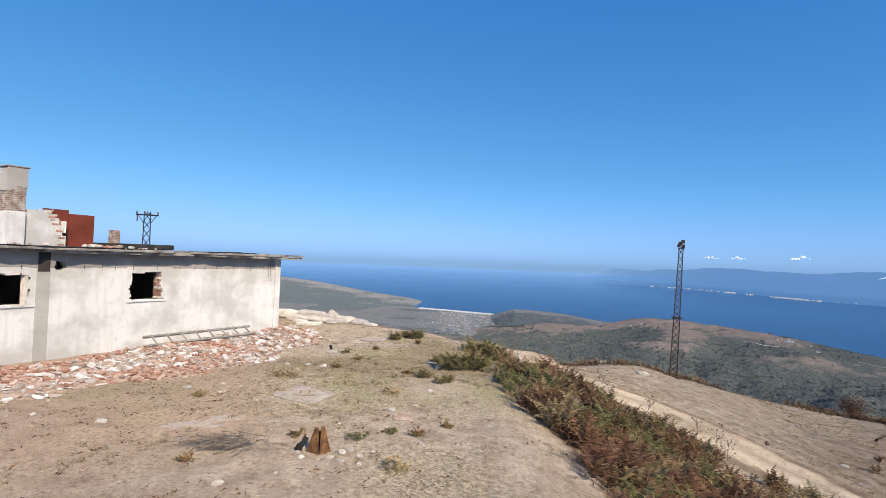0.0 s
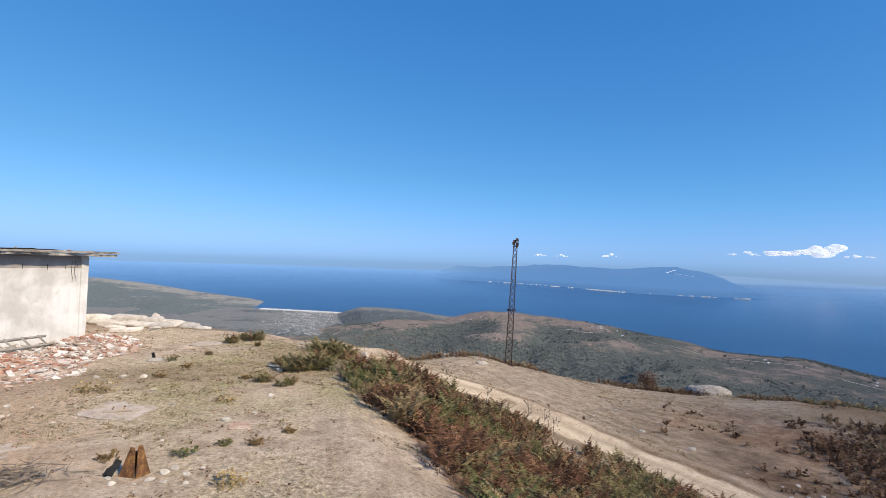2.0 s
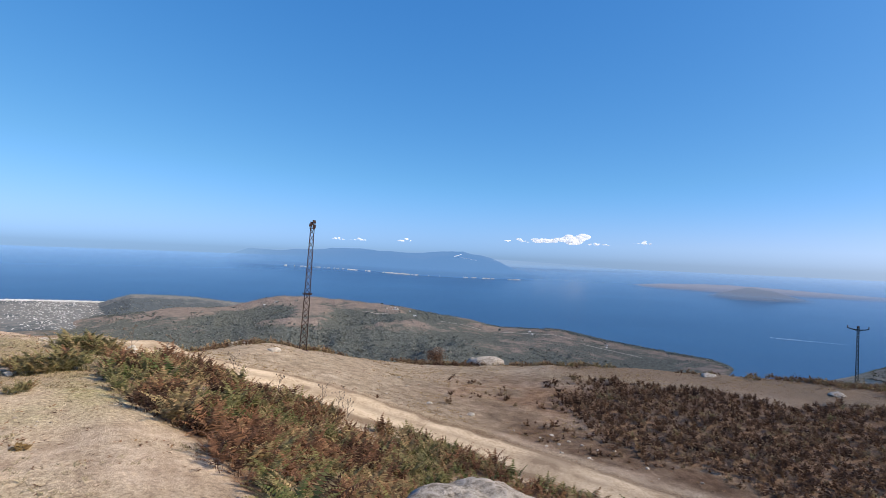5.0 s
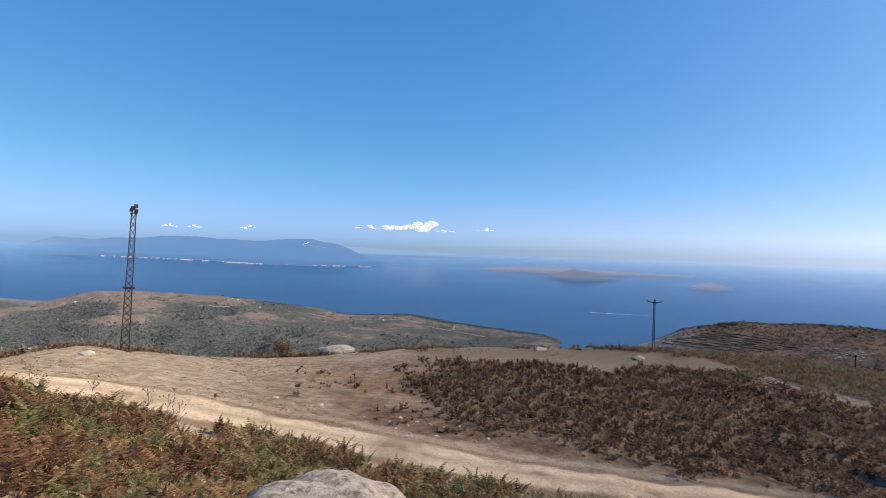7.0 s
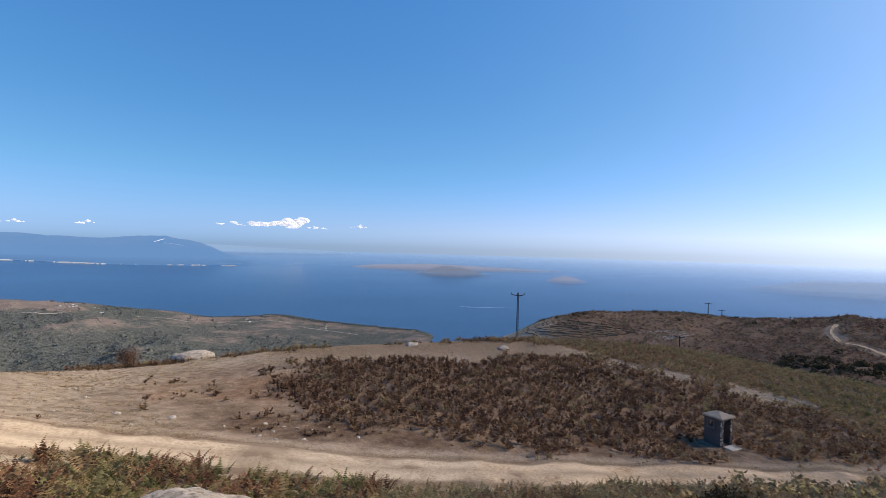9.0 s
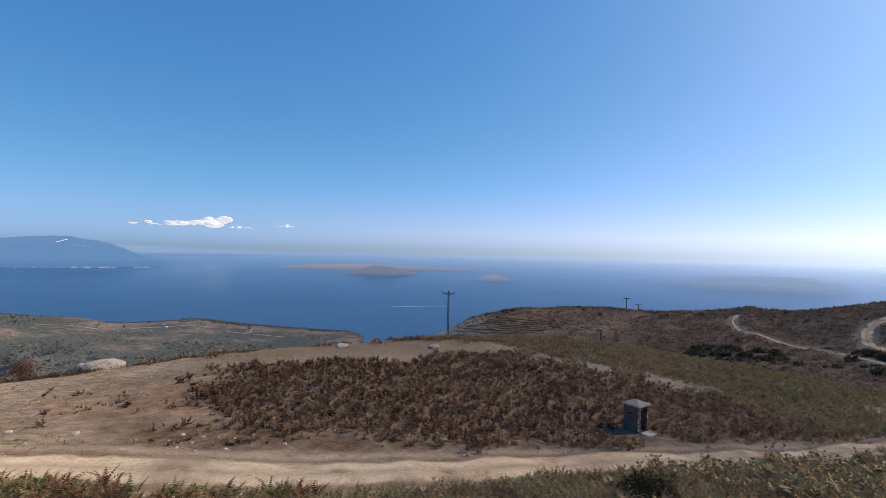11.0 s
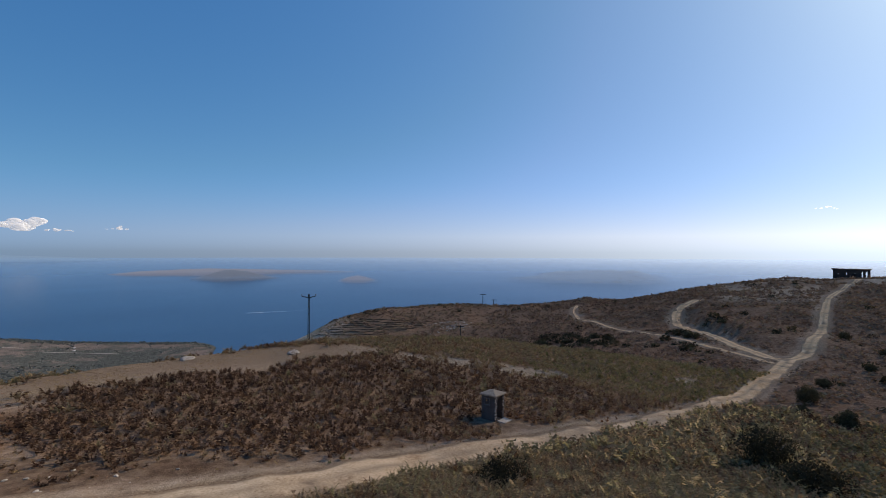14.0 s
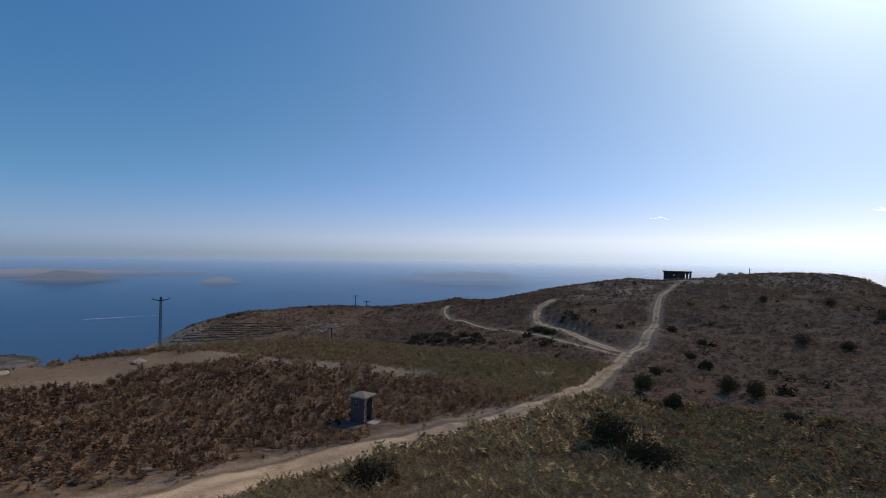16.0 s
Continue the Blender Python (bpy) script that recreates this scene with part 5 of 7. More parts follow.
def build_floodlight_mast():
    p = on_ground(24.3, 38.0)
    mast = thing("floodlight_mast", "tall slim rusty steel lattice mast with dark floodlights", "mast", pose(p.x, p.y, p.z - 0.15, 0, 1.9, -24))
    lattice(mast, 0.47, 0.25, 8.75, 19, 0.075, 0.045, STEEL)
    for z in (0.04, 4.1):
        bm = bmesh.new()
        box(bm, (0.78 - 0.04 * z, 0.78 - 0.04 * z, 0.06), (0, 0, z), bevel=0.01)
        part("plate", bm, STEEL, mast)
    bm = bmesh.new()
    bar(bm, (-0.35, 0, 4.15), (0.35, 0, 4.15), 0.06)
    part("step_bar", bm, STEEL, mast)
    bm = bmesh.new()
    box(bm, (0.4, 0.4, 0.06), (0, 0, 8.76), bevel=0.01)
    top = part("head_plate", bm, STEEL, mast)
    for x, y, z, tilt in ((-0.13, -0.1, 8.98, 25), (0.12, -0.08, 8.92, 15), (0.1, 0.1, 9.24, -20), (-0.06, 0.1, 9.12, -30)):
        bm = bmesh.new()
        bar(bm, (x, y, 8.78), (x, y, z), 0.04)
        part("bracket", bm, BLACK, mast)
        bm = bmesh.new()
        box(bm, (0.2, 0.14, 0.22), (x, y, z), (tilt, 0, 20), bevel=0.025, taper=0.75)
        lamp = part("floodlight", bm, BLACK, mast, "dark floodlight housing")
        bm = bmesh.new()
        box(bm, (0.23, 0.02, 0.25), (x, y - 0.085, z - 0.005), (tilt, 0, 20), bevel=0.006)
        part("rim", bm, STEEL, lamp)


build_floodlight_mast()


def build_power_pole(name, p, height, arm, w0, turn, label, group="power poles", cells=14, wide_head=False):
    pole = thing(name, label, "power pole", pose(p.x, p.y, p.z - 0.3, 0, 0, turn), group)
    lattice(pole, w0, w0 * 0.6, height, cells, 0.14, 0.09, DARK_STEEL)
    z = height - 0.35
    lift = 0.0 if wide_head else 0.3
    bm = bmesh.new()
    for s in (-1, 1):
        bar(bm, (0, 0, z - lift), (s * arm * 0.32, 0, z - lift * 0.55), 0.17)
        bar(bm, (s * arm * 0.32, 0, z - lift * 0.55), (s * arm * 0.5, 0, z), 0.15)
    part("crossarm", bm, DARK_STEEL, pole, "shallow V-shaped steel crossarm")
    for s in (-1, 1):
        bm = bmesh.new()
        bar(bm, (s * w0 * 0.28, 0, z - (1.0 if wide_head else 0.5)), (s * arm * 0.42, 0, z), 0.07)
        part("arm_brace", bm, DARK_STEEL, pole)
    for x in (-arm * 0.48, 0, arm * 0.48) if not wide_head else (-arm * 0.46, 0, arm * 0.46):
        bm = bmesh.new()
        for k in range(3):
            bmesh.ops.create_cone(bm, cap_ends=True, segments=8, radius1=0.09, radius2=0.07, depth=0.1, matrix=Matrix.Translation((x, 0, z + 0.12 + 0.11 * k)))
        part("insulator", bm, PORCELAIN, pole)
    if wide_head:
        bm = bmesh.new()
        bar(bm, (-arm * 0.44, 0, z - 0.1), (-arm * 0.44, 0, z - 0.75), 0.12)
        part("insulator", bm, PORCELAIN, pole)
    return pole


_p = on_ground(77.9, 112)
build_power_pole("power_pole", Vector((_p.x, _p.y, EYE - 19.3)), 10.5, 2.9, 0.42, -78, "slim grey lattice power pole with a short crossarm")
_x, _y = polar(-30.0, 66)
build_power_pole("power_pole", Vector((_x, _y, height_at(_x, _y))), EYE + 4.6 - height_at(_x, _y), 2.2, 1.0, 30, "lattice power pole with wide crossarm behind the house", wide_head=True)


def build_line_pole(bearing, distance, height, arm):
    p = on_ground(bearing, distance)
    pole = thing("line_pole", "slim dark wooden line pole on the far hillside", "power pole", pose(p.x, p.y, p.z - 0.3, 0, 0, -bearing), "line poles")
    bm = bmesh.new()
    bar(bm, (0, 0, 0), (0, 0, height), 0.3, 0.2, 8)
    part("post", bm, DARK_STEEL, pole)
    bm = bmesh.new()
    box(bm, (arm, 0.14, 0.16), (0, 0, height - 0.3), bevel=0.01)
    part("crossarm", bm, DARK_STEEL, pole)


for _b, _d, _h, _w in ((96.8, 196, 5.2, 2.2), (98.0, 205, 4.4, 2.2), (94.3, 132, 4.6, 2.0), (136.9, 206, 2.6, 0.5)):
    build_line_pole(_b, _d, _h, _w)


# ---- the sentry hut beside the track ----
def build_hut():
    p = on_ground(97.62, 31.6)
    z0 = EYE - 10.05
    hut = thing("sentry_hut", "small weathered grey sentry hut with pyramid roof", "hut", pose(p.x, p.y, z0, 0, 0, -42))
    s, h, t = 0.96, 1.43, 0.1
    # faces: window towards the slope side, doorway towards the track
    for k, holes in enumerate(([(0.12, 0.76, 0.02, 1.3, 0.07)], [(0.3, 0.6, 0.95, 1.25, 0.03)], [(0.36, 0.66, 0.92, 1.24, 0.02)], [(0.16, 0.46, 0.92, 1.24, 0.03)])):
        bm = ragged_wall(s - (0 if k % 2 == 0 else 2 * t + 0.004), h, t, holes, 0.06, 0.03, 0.0, 20 + k)
        shift = Matrix.Translation((-s / 2 + (0 if k % 2 == 0 else t + 0.002), -s / 2, 0))
        bmesh.ops.transform(bm, matrix=Matrix.Rotation(radians(90 * k), 4, "Z") @ shift, verts=bm.verts)
        part("wall", bm, HUT_WALL, hut)
    bm = bmesh.new()
    e = 0.58
    low = [bm.verts.new((x * e, y * e, h - 0.005)) for x, y in ((-1, -1), (1, -1), (1, 1), (-1, 1))]
    mid = [bm.verts.new((x * e, y * e, h + 0.075)) for x, y in ((-1, -1), (1, -1), (1, 1), (-1, 1))]
    apex = bm.verts.new((0, 0, h + 0.29))
    bm.faces.new(low[::-1])
    for k in range(4):
        bm.faces.new((low[k], low[(k + 1) % 4], mid[(k + 1) % 4], mid[k]))
        bm.faces.new((mid[k], mid[(k + 1) % 4], apex))
    bmesh.ops.bevel(bm, geom=list(bm.edges), offset=0.015, segments=1, affect="EDGES")
    part("roof", bm, CONCRETE, hut, "shallow concrete pyramid roof")
    bm = bmesh.new()
    for y, z, w, hh in ((0, 1.27, 0.4, 0.05), (0, 0.89, 0.42, 0.06), (-0.18, 1.08, 0.05, 0.34), (0.18, 1.08, 0.05, 0.34)):
        box(bm, (0.03, w, hh), (-s / 2 - 0.01, y + 0.11, z), bevel=0.004)
    part("window_frame", bm, GREY_PLASTER, hut, "grey window surround")
    bm = bmesh.new()
    box(bm, (1.16, 1.16, 0.3), (0, 0, -0.15), bevel=0.02)
    part("floor_slab", bm, CONCRETE, hut)
    bm = bmesh.new()
    box(bm, (0.95, 0.5, 0.1), (0.02, -0.8, 0.0), (6, 3, 8), bevel=0.02)
    part("doorstep", bm, STONE, hut, "broken pale concrete doorstep")
    # broken brick ends along both sides of the doorway and up the corner
    rnd = random.Random(77)
    for x in (-s / 2 - 0.01, -s / 2 + 0.13, s / 2 - 0.16):
        for k in range(15):
            if rnd.random() < 0.7:
                bm = bmesh.new()
                box(bm, (0.07 * rnd.uniform(0.6, 1.2), 0.05, 0.07), (x + rnd.uniform(-0.02, 0.02), -s / 2 - 0.012, 0.05 + 0.09 * k), (0, 0, rnd.uniform(-8, 8)), bevel=0.008)
                part("brick", bm, FADED if rnd.random() < 0.6 else GREY_PLASTER, hut)


build_hut()


# ---- the ruined block on the summit ----
def build_summit_block():
    p = on_ground(130.6, 196)
    top = thing("summit_ruin", "dark open-windowed concrete ruin on the summit", "building", pose(p.x, p.y, EYE - 7.95, 0, 0, -134))
    L, D, H = 8.6, 6, 2.7
    for y, t in ((0, 1), (D, -1)):
        bm = ragged_wall(L, H, 0.3, [(0.9, 1.35, 1.0, 1.9, 0.1), (2.9, 3.3, 1.0, 1.9, 0.1), (4.9, 5.3, 0.9, 1.9, 0.1), (6.5, 7.05, 0.3, 2.2, 0.1), (7.45, 8.1, 0.0, 2.3, 0.1)], 0.15, 0.1, 0.0, 33)
        bmesh.ops.transform(bm, matrix=pose(-L / 2, y - (0.3 if t < 0 else 0), 0), verts=bm.verts)
        part("wall", bm, RENDER_DARK, top)
    for x in (-L / 2 + 0.15, L / 2 - 0.15):
        bm = bmesh.new()
        box(bm, (0.3, D - 0.61, H), (x, D / 2, H / 2))
        part("wall", bm, RENDER_DARK, top)
    bm = bmesh.new()
    box(bm, (L + 0.5, D + 0.5, 0.25), (0, D / 2, H + 0.13), bevel=0.03)
    part("roof", bm, RENDER_DARK, top)
    rnd = random.Random(21)
    for k in range(9):
        bm = bmesh.new()
        lump(bm, (rnd.uniform(0.3, 0.9), 0.5, rnd.uniform(0.12, 0.3)), (rnd.uniform(-L / 2, L / 2 - 2), rnd.uniform(0.3, 2), H + 0.3), k, detail=1, chop=4)
        part("debris", bm, CONCRETE, top)


build_summit_block()
# ---- plants ----
def frond(rnd, a, length, segs, width, rise=(58, 84), fall=(-30, 25)):
    """One bracken frond: a stalk that springs up and arches over, with leaflets narrowing to the tip on both sides."""
    out = np.array([math.cos(a), math.sin(a), 0])
    side = np.array([-math.sin(a), math.cos(a), 0])
    up = np.array([0, 0, 1.0])
    a0, a1 = radians(rnd.uniform(*rise)), radians(rnd.uniform(*fall))
    spine, p = [], np.zeros(3)
    bare = 0.3
    p = p + (out * math.cos(a0) + up * math.sin(a0)) * length * bare
    spine.append(p)
    for k in range(segs):
        e = a0 + (a1 - a0) * ((k + 0.5) / segs) ** 1.2
        p = p + (out * math.cos(e) + up * math.sin(e)) * length * (1 - bare) / segs
        spine.append(p)
    pts, tris = [-side * 0.012, side * 0.012] + spine, [(0, 1, 2)]
    for k in range(segs):
        u = k / segs
        w = width * length * (1.04 - u) ** 0.85 * rnd.uniform(0.8, 1.15)
        ahead = spine[k + 1] - spine[k]
        gap = np.linalg.norm(ahead)
        ahead = ahead / gap
        for s in (-1, 1):
            tip = spine[k] + side * s * w * rnd.uniform(0.8, 1.1) + ahead * w * rnd.uniform(0.25, 0.6) - up * w * rnd.uniform(-0.1, 0.4)
            n = len(pts)
            pts += [tip, spine[k] + ahead * gap * 0.85]
            tris.append((2 + k, n, n + 1))
    return np.array(pts), np.array(tris)


def fern_template(seed, fronds, segs, width=0.3, spread=0.05, rise=(58, 84), fall=(-30, 25)):
    """A tussock of fronds springing from one root in all directions."""
    rnd = random.Random(seed)
    v, f, base, turn = [], [], 0, rnd.uniform(0, 6.28)
    for k in range(fronds):
        p, t = frond(rnd, turn + 6.28 * k / fronds + rnd.uniform(-0.4, 0.4), rnd.uniform(0.65, 1.1), segs, width * rnd.uniform(0.85, 1.2), rise, fall)
        v.append(p + np.array([rnd.gauss(0, spread), rnd.gauss(0, spread), 0]))
        f.append(t + base)
        base += len(p)
    return np.vstack(v), np.vstack(f)


def leafy_template(seed, leaves, spread=0.5, size=0.1):
    """A dome of small leaves, open at the edges."""
    rnd = random.Random(seed)
    v, f = [], []
    for k in range(leaves):
        d = Vector((rnd.gauss(0, 1), rnd.gauss(0, 1), abs(rnd.gauss(0, 0.9)))).normalized()
        c = d * spread * (rnd.random() ** 0.4) * (1 + 0.3 * noise.noise(d * 2 + Vector((seed, 0, 0))))
        a = Vector((rnd.gauss(0, 1), rnd.gauss(0, 1), rnd.gauss(0, 1))).normalized() * size * rnd.uniform(0.6, 1.5)
        b = a.cross(d + Vector((0.1, 0.2, 0.3))) * rnd.uniform(0.4, 0.8)
        n = len(v)
        v += [c - a, c + b, c + a, c - b * 0.6]
        f += [(n, n + 1, n + 2), (n, n + 2, n + 3)]
    return np.array([tuple(p) for p in v]), np.array(f)


def scatter(name, templates, xy, scales, tones, material, label, category, sink=0.03, stretch=None):
    """Joins copies of the templates, turned and scaled, into one mesh on the ground."""
    n = len(xy)
    z = ground(xy[:, 0], xy[:, 1]) - sink
    which = rng.integers(0, len(templates), n)
    turn = rng.uniform(0, 2 * math.pi, n)
    vs, fs, ts, base = [], [], [], 0
    for k, (tv, tf) in enumerate(templates):
        s = np.nonzero(which == k)[0]
        if not len(s):
            continue
        c, d = np.cos(turn[s])[:, None], np.sin(turn[s])[:, None]
        sc = scales[s][:, None]
        hz = sc if stretch is None else sc * stretch[s][:, None]
        x = (tv[None, :, 0] * c - tv[None, :, 1] * d) * sc + xy[s, 0][:, None]
        y = (tv[None, :, 0] * d + tv[None, :, 1] * c) * sc + xy[s, 1][:, None]
        zz = tv[None, :, 2] * hz + z[s][:, None]
        vs.append(np.stack([x, y, zz], -1).reshape(-1, 3))
        fs.append((tf[None] + (base + np.arange(len(s)) * len(tv))[:, None, None]).reshape(-1, 3))
        ts.append(np.repeat(tones[s], len(tv)))
        base += len(s) * len(tv)
    me = mesh_of(name, np.vstack(vs), np.vstack(fs), material, False, {"tone": np.concatenate(ts)})
    return tagged(new(name, me), label, category, kind="stuff")


def spread_over(count, bearings, distances, thick, seed):
    """Random places in a sector, kept where thick(x, y) says so."""
    g = np.random.default_rng(seed)
    b = np.radians(g.uniform(*bearings, count))
    r = np.sqrt(g.uniform(distances[0] ** 2, distances[1] ** 2, count))
    x, y = r * np.sin(b), r * np.cos(b)
    keep = g.random(count) < thick(x, y)
    return np.c_[x, y][keep]


def clumps(centres, per, loose, seed):
    """Plants standing in clumps: their places, and for each the number of its clump and how far out it stands."""
    g = np.random.default_rng(seed)
    n = g.integers(per[0], per[1] + 1, len(centres))
    who = np.repeat(np.arange(len(centres)), n)
    off = g.normal(0, loose, (len(who), 2))
    return centres[who] + off, who, np.hypot(off[:, 0], off[:, 1]) / loose


def mixed_tones(count, seed, shares):
    """A tone for each clump, drawn from (share, middle, spread)."""
    g = np.random.default_rng(seed)
    p = np.array([k[0] for k in shares], float)
    which = g.choice(len(shares), count, p=p / p.sum())
    return np.array([k[1] for k in shares])[which] + g.normal(0, 1, count) * np.array([k[2] for k in shares])[which]


def cover(name, templates, centres, per, loose, size, shares, seed, label, category, bias=None, squat=(0.85, 1.15), leaf=None):
    """A stand of clumped plants as one mesh."""
    xy, who, out = clumps(centres, per, loose, seed)
    g = np.random.default_rng(seed + 1)
    big = g.uniform(*size, len(centres))
    t = mixed_tones(len(centres), seed + 2, shares)
    if bias is not None:
        t = t + bias(centres[:, 0], centres[:, 1])
    scale = big[who] * np.clip(1.2 - 0.3 * out, 0.4, 1.12) * g.uniform(0.85, 1.1, len(who))
    tone = np.clip(t[who] + g.normal(0, 0.05, len(who)), 0, 1)
    return scatter(name, templates, xy, scale, tone, leaf or FERN, label, category, stretch=g.uniform(*squat, len(who)))


def evenly(spacing, bearings, distances, thick, seed):
    """Places about that far apart, jittered, in a sector, kept where thick(x, y) says so."""
    g = np.random.default_rng(seed)
    n = int(distances[1] / spacing) + 1
    i, j = np.meshgrid(np.arange(-n, n + 1), np.arange(-n, n + 1))
    x = ((i + 0.5 * (j % 2)).ravel() + g.uniform(-0.32, 0.32, i.size)) * spacing
    y = (j.ravel() * 0.87 + g.uniform(-0.32, 0.32, i.size)) * spacing
    b, r = np.degrees(np.arctan2(x, y)), np.hypot(x, y)
    s = (b > bearings[0]) & (b < bearings[1]) & (r > distances[0]) & (r < distances[1])
    x, y = x[s], y[s]
    keep = g.random(len(x)) < thick(x, y)
    return np.c_[x, y][keep]


FERN_FULL = [fern_template(k, 9, 12, 0.17, 0.08, (48, 82), (-30, 25)) for k in range(14)]
FERN_BANK = [fern_template(20 + k, 8, 8, 0.165, 0.08, (48, 82), (-25, 30)) for k in range(12)]
FERN_MID = [fern_template(40 + k, 7, 3, 0.24, 0.1, (58, 86), (-5, 50)) for k in range(12)]
FERN_LOW = [fern_template(80 + k, 4, 2, 0.34, 0.25, (50, 85), (-10, 50)) for k in range(8)]
AUTUMN = [(0.4, 0.28, 0.06), (0.12, 0.45, 0.05), (0.28, 0.68, 0.07), (0.13, 0.9, 0.05), (0.07, 0.12, 0.05)]
BROWN = [(0.4, 0.22, 0.06), (0.4, 0.33, 0.05), (0.15, 0.45, 0.05), (0.05, 0.6, 0.08)]
OLIVE = [(0.16, 0.26, 0.07), (0.28, 0.5, 0.07), (0.42, 0.67, 0.07), (0.14, 0.84, 0.05)]

# the bank of tall bracken between plateau and track
_c = evenly(0.5, (4, 128), (5.5, 24), bracken_near, 1)
_c = _c[np.degrees(np.arctan2(_c[:, 0], _c[:, 1])) < 64]
_far = np.hypot(_c[:, 0], _c[:, 1]) > 13
for _k, _ferns in ((_c[~_far], FERN_FULL), (_c[_far], FERN_BANK)):
    cover("bracken", _ferns, _k, (3, 4), 0.18, (0.45, 0.95), AUTUMN, 1, "dense green and rust-brown bracken on the bank", "bracken",
          lambda x, y: 0.2 * vnoise(x, y, 2.4, 81) + 0.16 * step(np.degrees(np.arctan2(x, y)), 48, 80))

_c = evenly(0.45, (64, 128), (9, 24), bracken_near, 39)
cover("bracken", FERN_BANK, _c, (2, 3), 0.18, (0.38, 0.72), OLIVE, 29, "dense olive-brown bracken below the track", "bracken", lambda x, y: 0.14 * vnoise(x, y, 2.4, 81), (0.85, 1.15), OLIVE_FERN)
_c = spread_over(1900, (92, 128), (18, 44), lambda x, y: bracken_near(x, y) * (np.hypot(x, y) > 23), 36)
cover("bracken", FERN_MID, _c, (1, 3), 0.2, (0.5, 0.95), OLIVE, 23, "olive bracken running along the edge of the track", "bracken", leaf=OLIVE_FERN)

# brown bracken over the knoll, greener on its crown
_c = evenly(0.43, (45, 127), (22, 68), bracken_knoll, 2)
cover("bracken", FERN_MID, _c, (1, 2), 0.16, (0.32, 0.68), BROWN, 4, "withered brown bracken covering the knoll", "bracken",
      lambda x, y: -0.08 + 0.1 * vnoise(x, y, 4, 83) + 0.3 * step(np.hypot(x, y), 40, 47) + 0.16 * step(np.degrees(np.arctan2(x, y)), 90, 112), leaf=HEATHER)

# single dead tufts round the edges of the knoll's bracken and on the dug earth by the track
_c = np.vstack([
    spread_over(560, (40, 112), (22, 40), lambda x, y: 0.8 * (bracken_knoll(x, y) < 0.15) * (track_distance(x, y)[0] > 0.8) * step(vnoise(x, y, 2.5, 86), -0.1, 0.4), 3),
    spread_over(620, (50, 76), (22.5, 38), lambda x, y: (bracken_knoll(x, y) < 0.3) * (track_distance(x, y)[0] > 1.0) * step(vnoise(x, y, 1.8, 87), -0.2, 0.3), 31),
])
cover("bracken", FERN_MID, _c, (1, 2), 0.14, (0.25, 0.62), [(0.7, 0.14, 0.07), (0.3, 0.34, 0.07)], 7, "scattered dead bracken tufts on bare earth", "bracken", squat=(0.55, 0.9), leaf=HEATHER)

# the fringe of bracken along the brow
_c = spread_over(11000, (8, 80), (30, 62), lambda x, y: np.exp(-((np.hypot(x, y) - np.interp(np.degrees(np.arctan2(x, y)), [8, 18, 24, 34, 45, 58, 70, 80], [28, 38, 41.5, 47.5, 49.5, 48.5, 50.5, 53.5])) / 1.6) ** 2) * step(vnoise(x, y, 6, 87), -0.5, 0.1), 4)
cover("bracken", FERN_MID, _c, (1, 3), 0.22, (0.32, 0.68), BROWN, 10, "low bracken along the brow of the hill", "bracken", lambda x, y: 0.1 + 0.15 * vnoise(x, y, 5, 88), leaf=HEATHER)

# heath of the slope by the track and of the far hillsides
_c = spread_over(1500, (108, 156), (8, 21), lambda x, y: np.maximum(heath_slope(x, y), step(np.degrees(np.arctan2(x, y)), 112, 120)) * (track_distance(x, y)[0] > 0.3), 35)
_v = spread_over(900, (14, 124), (18, 50), lambda x, y: np.exp(-((track_distance(x, y)[0] - 0.35) / 0.35) ** 2), 37)
cover("bracken", FERN_MID, _v, (1, 2), 0.1, (0.12, 0.34), AUTUMN, 26, "small dry tufts along the verges of the track", "bracken")
cover("heath", FERN_BANK, _c, (1, 2), 0.18, (0.5, 0.9), OLIVE, 19, "knee-high olive and brown bracken near the end of the bank", "heath", leaf=OLIVE_FERN)
_c = spread_over(2700, (116, 156), (20, 44), lambda x, y: heath_slope(x, y) * (track_distance(x, y)[0] > 0.3), 5)
cover("heath", FERN_MID, _c, (1, 3), 0.22, (0.45, 0.92), OLIVE, 13, "low olive-green bracken and heath on the slope", "heath",
      lambda x, y: 0.14 * vnoise(x, y, 3, 90) - 0.1 * step(np.hypot(x, y), 26, 42), (0.7, 1.05), HEATHER)
_xy = spread_over(31000, (78, 156), (42, 215), lambda x, y: heath_slope(x, y) * (1 - 0.4 * grazed(x, y)) * (track_distance(x, y)[0] > 0.6) * step(vnoise(x, y, 6, 92) + 0.4 * vnoise(x, y, 2, 93), -0.95, -0.2), 6)
_r, _b = np.hypot(_xy[:, 0], _xy[:, 1]), np.degrees(np.arctan2(_xy[:, 0], _xy[:, 1]))
_t = mixed_tones(len(_xy), 16, [(0.45, 0.2, 0.07), (0.3, 0.4, 0.06), (0.25, 0.6, 0.08)]) + 0.12 * vnoise(_xy[:, 0], _xy[:, 1], 9, 94) - 0.08 * step(_b, 95, 100) * (1 - step(_b, 116, 120)) * step(_r, 70, 90)
scatter("heath", FERN_LOW, _xy, rng.uniform(0.4, 0.85, len(_xy)) * (0.9 + _r / 260), np.clip(_t, 0, 1), HILL_HEATH, "brown and olive heath over the far hillsides", "heath", stretch=rng.uniform(0.5, 0.9, len(_xy)))

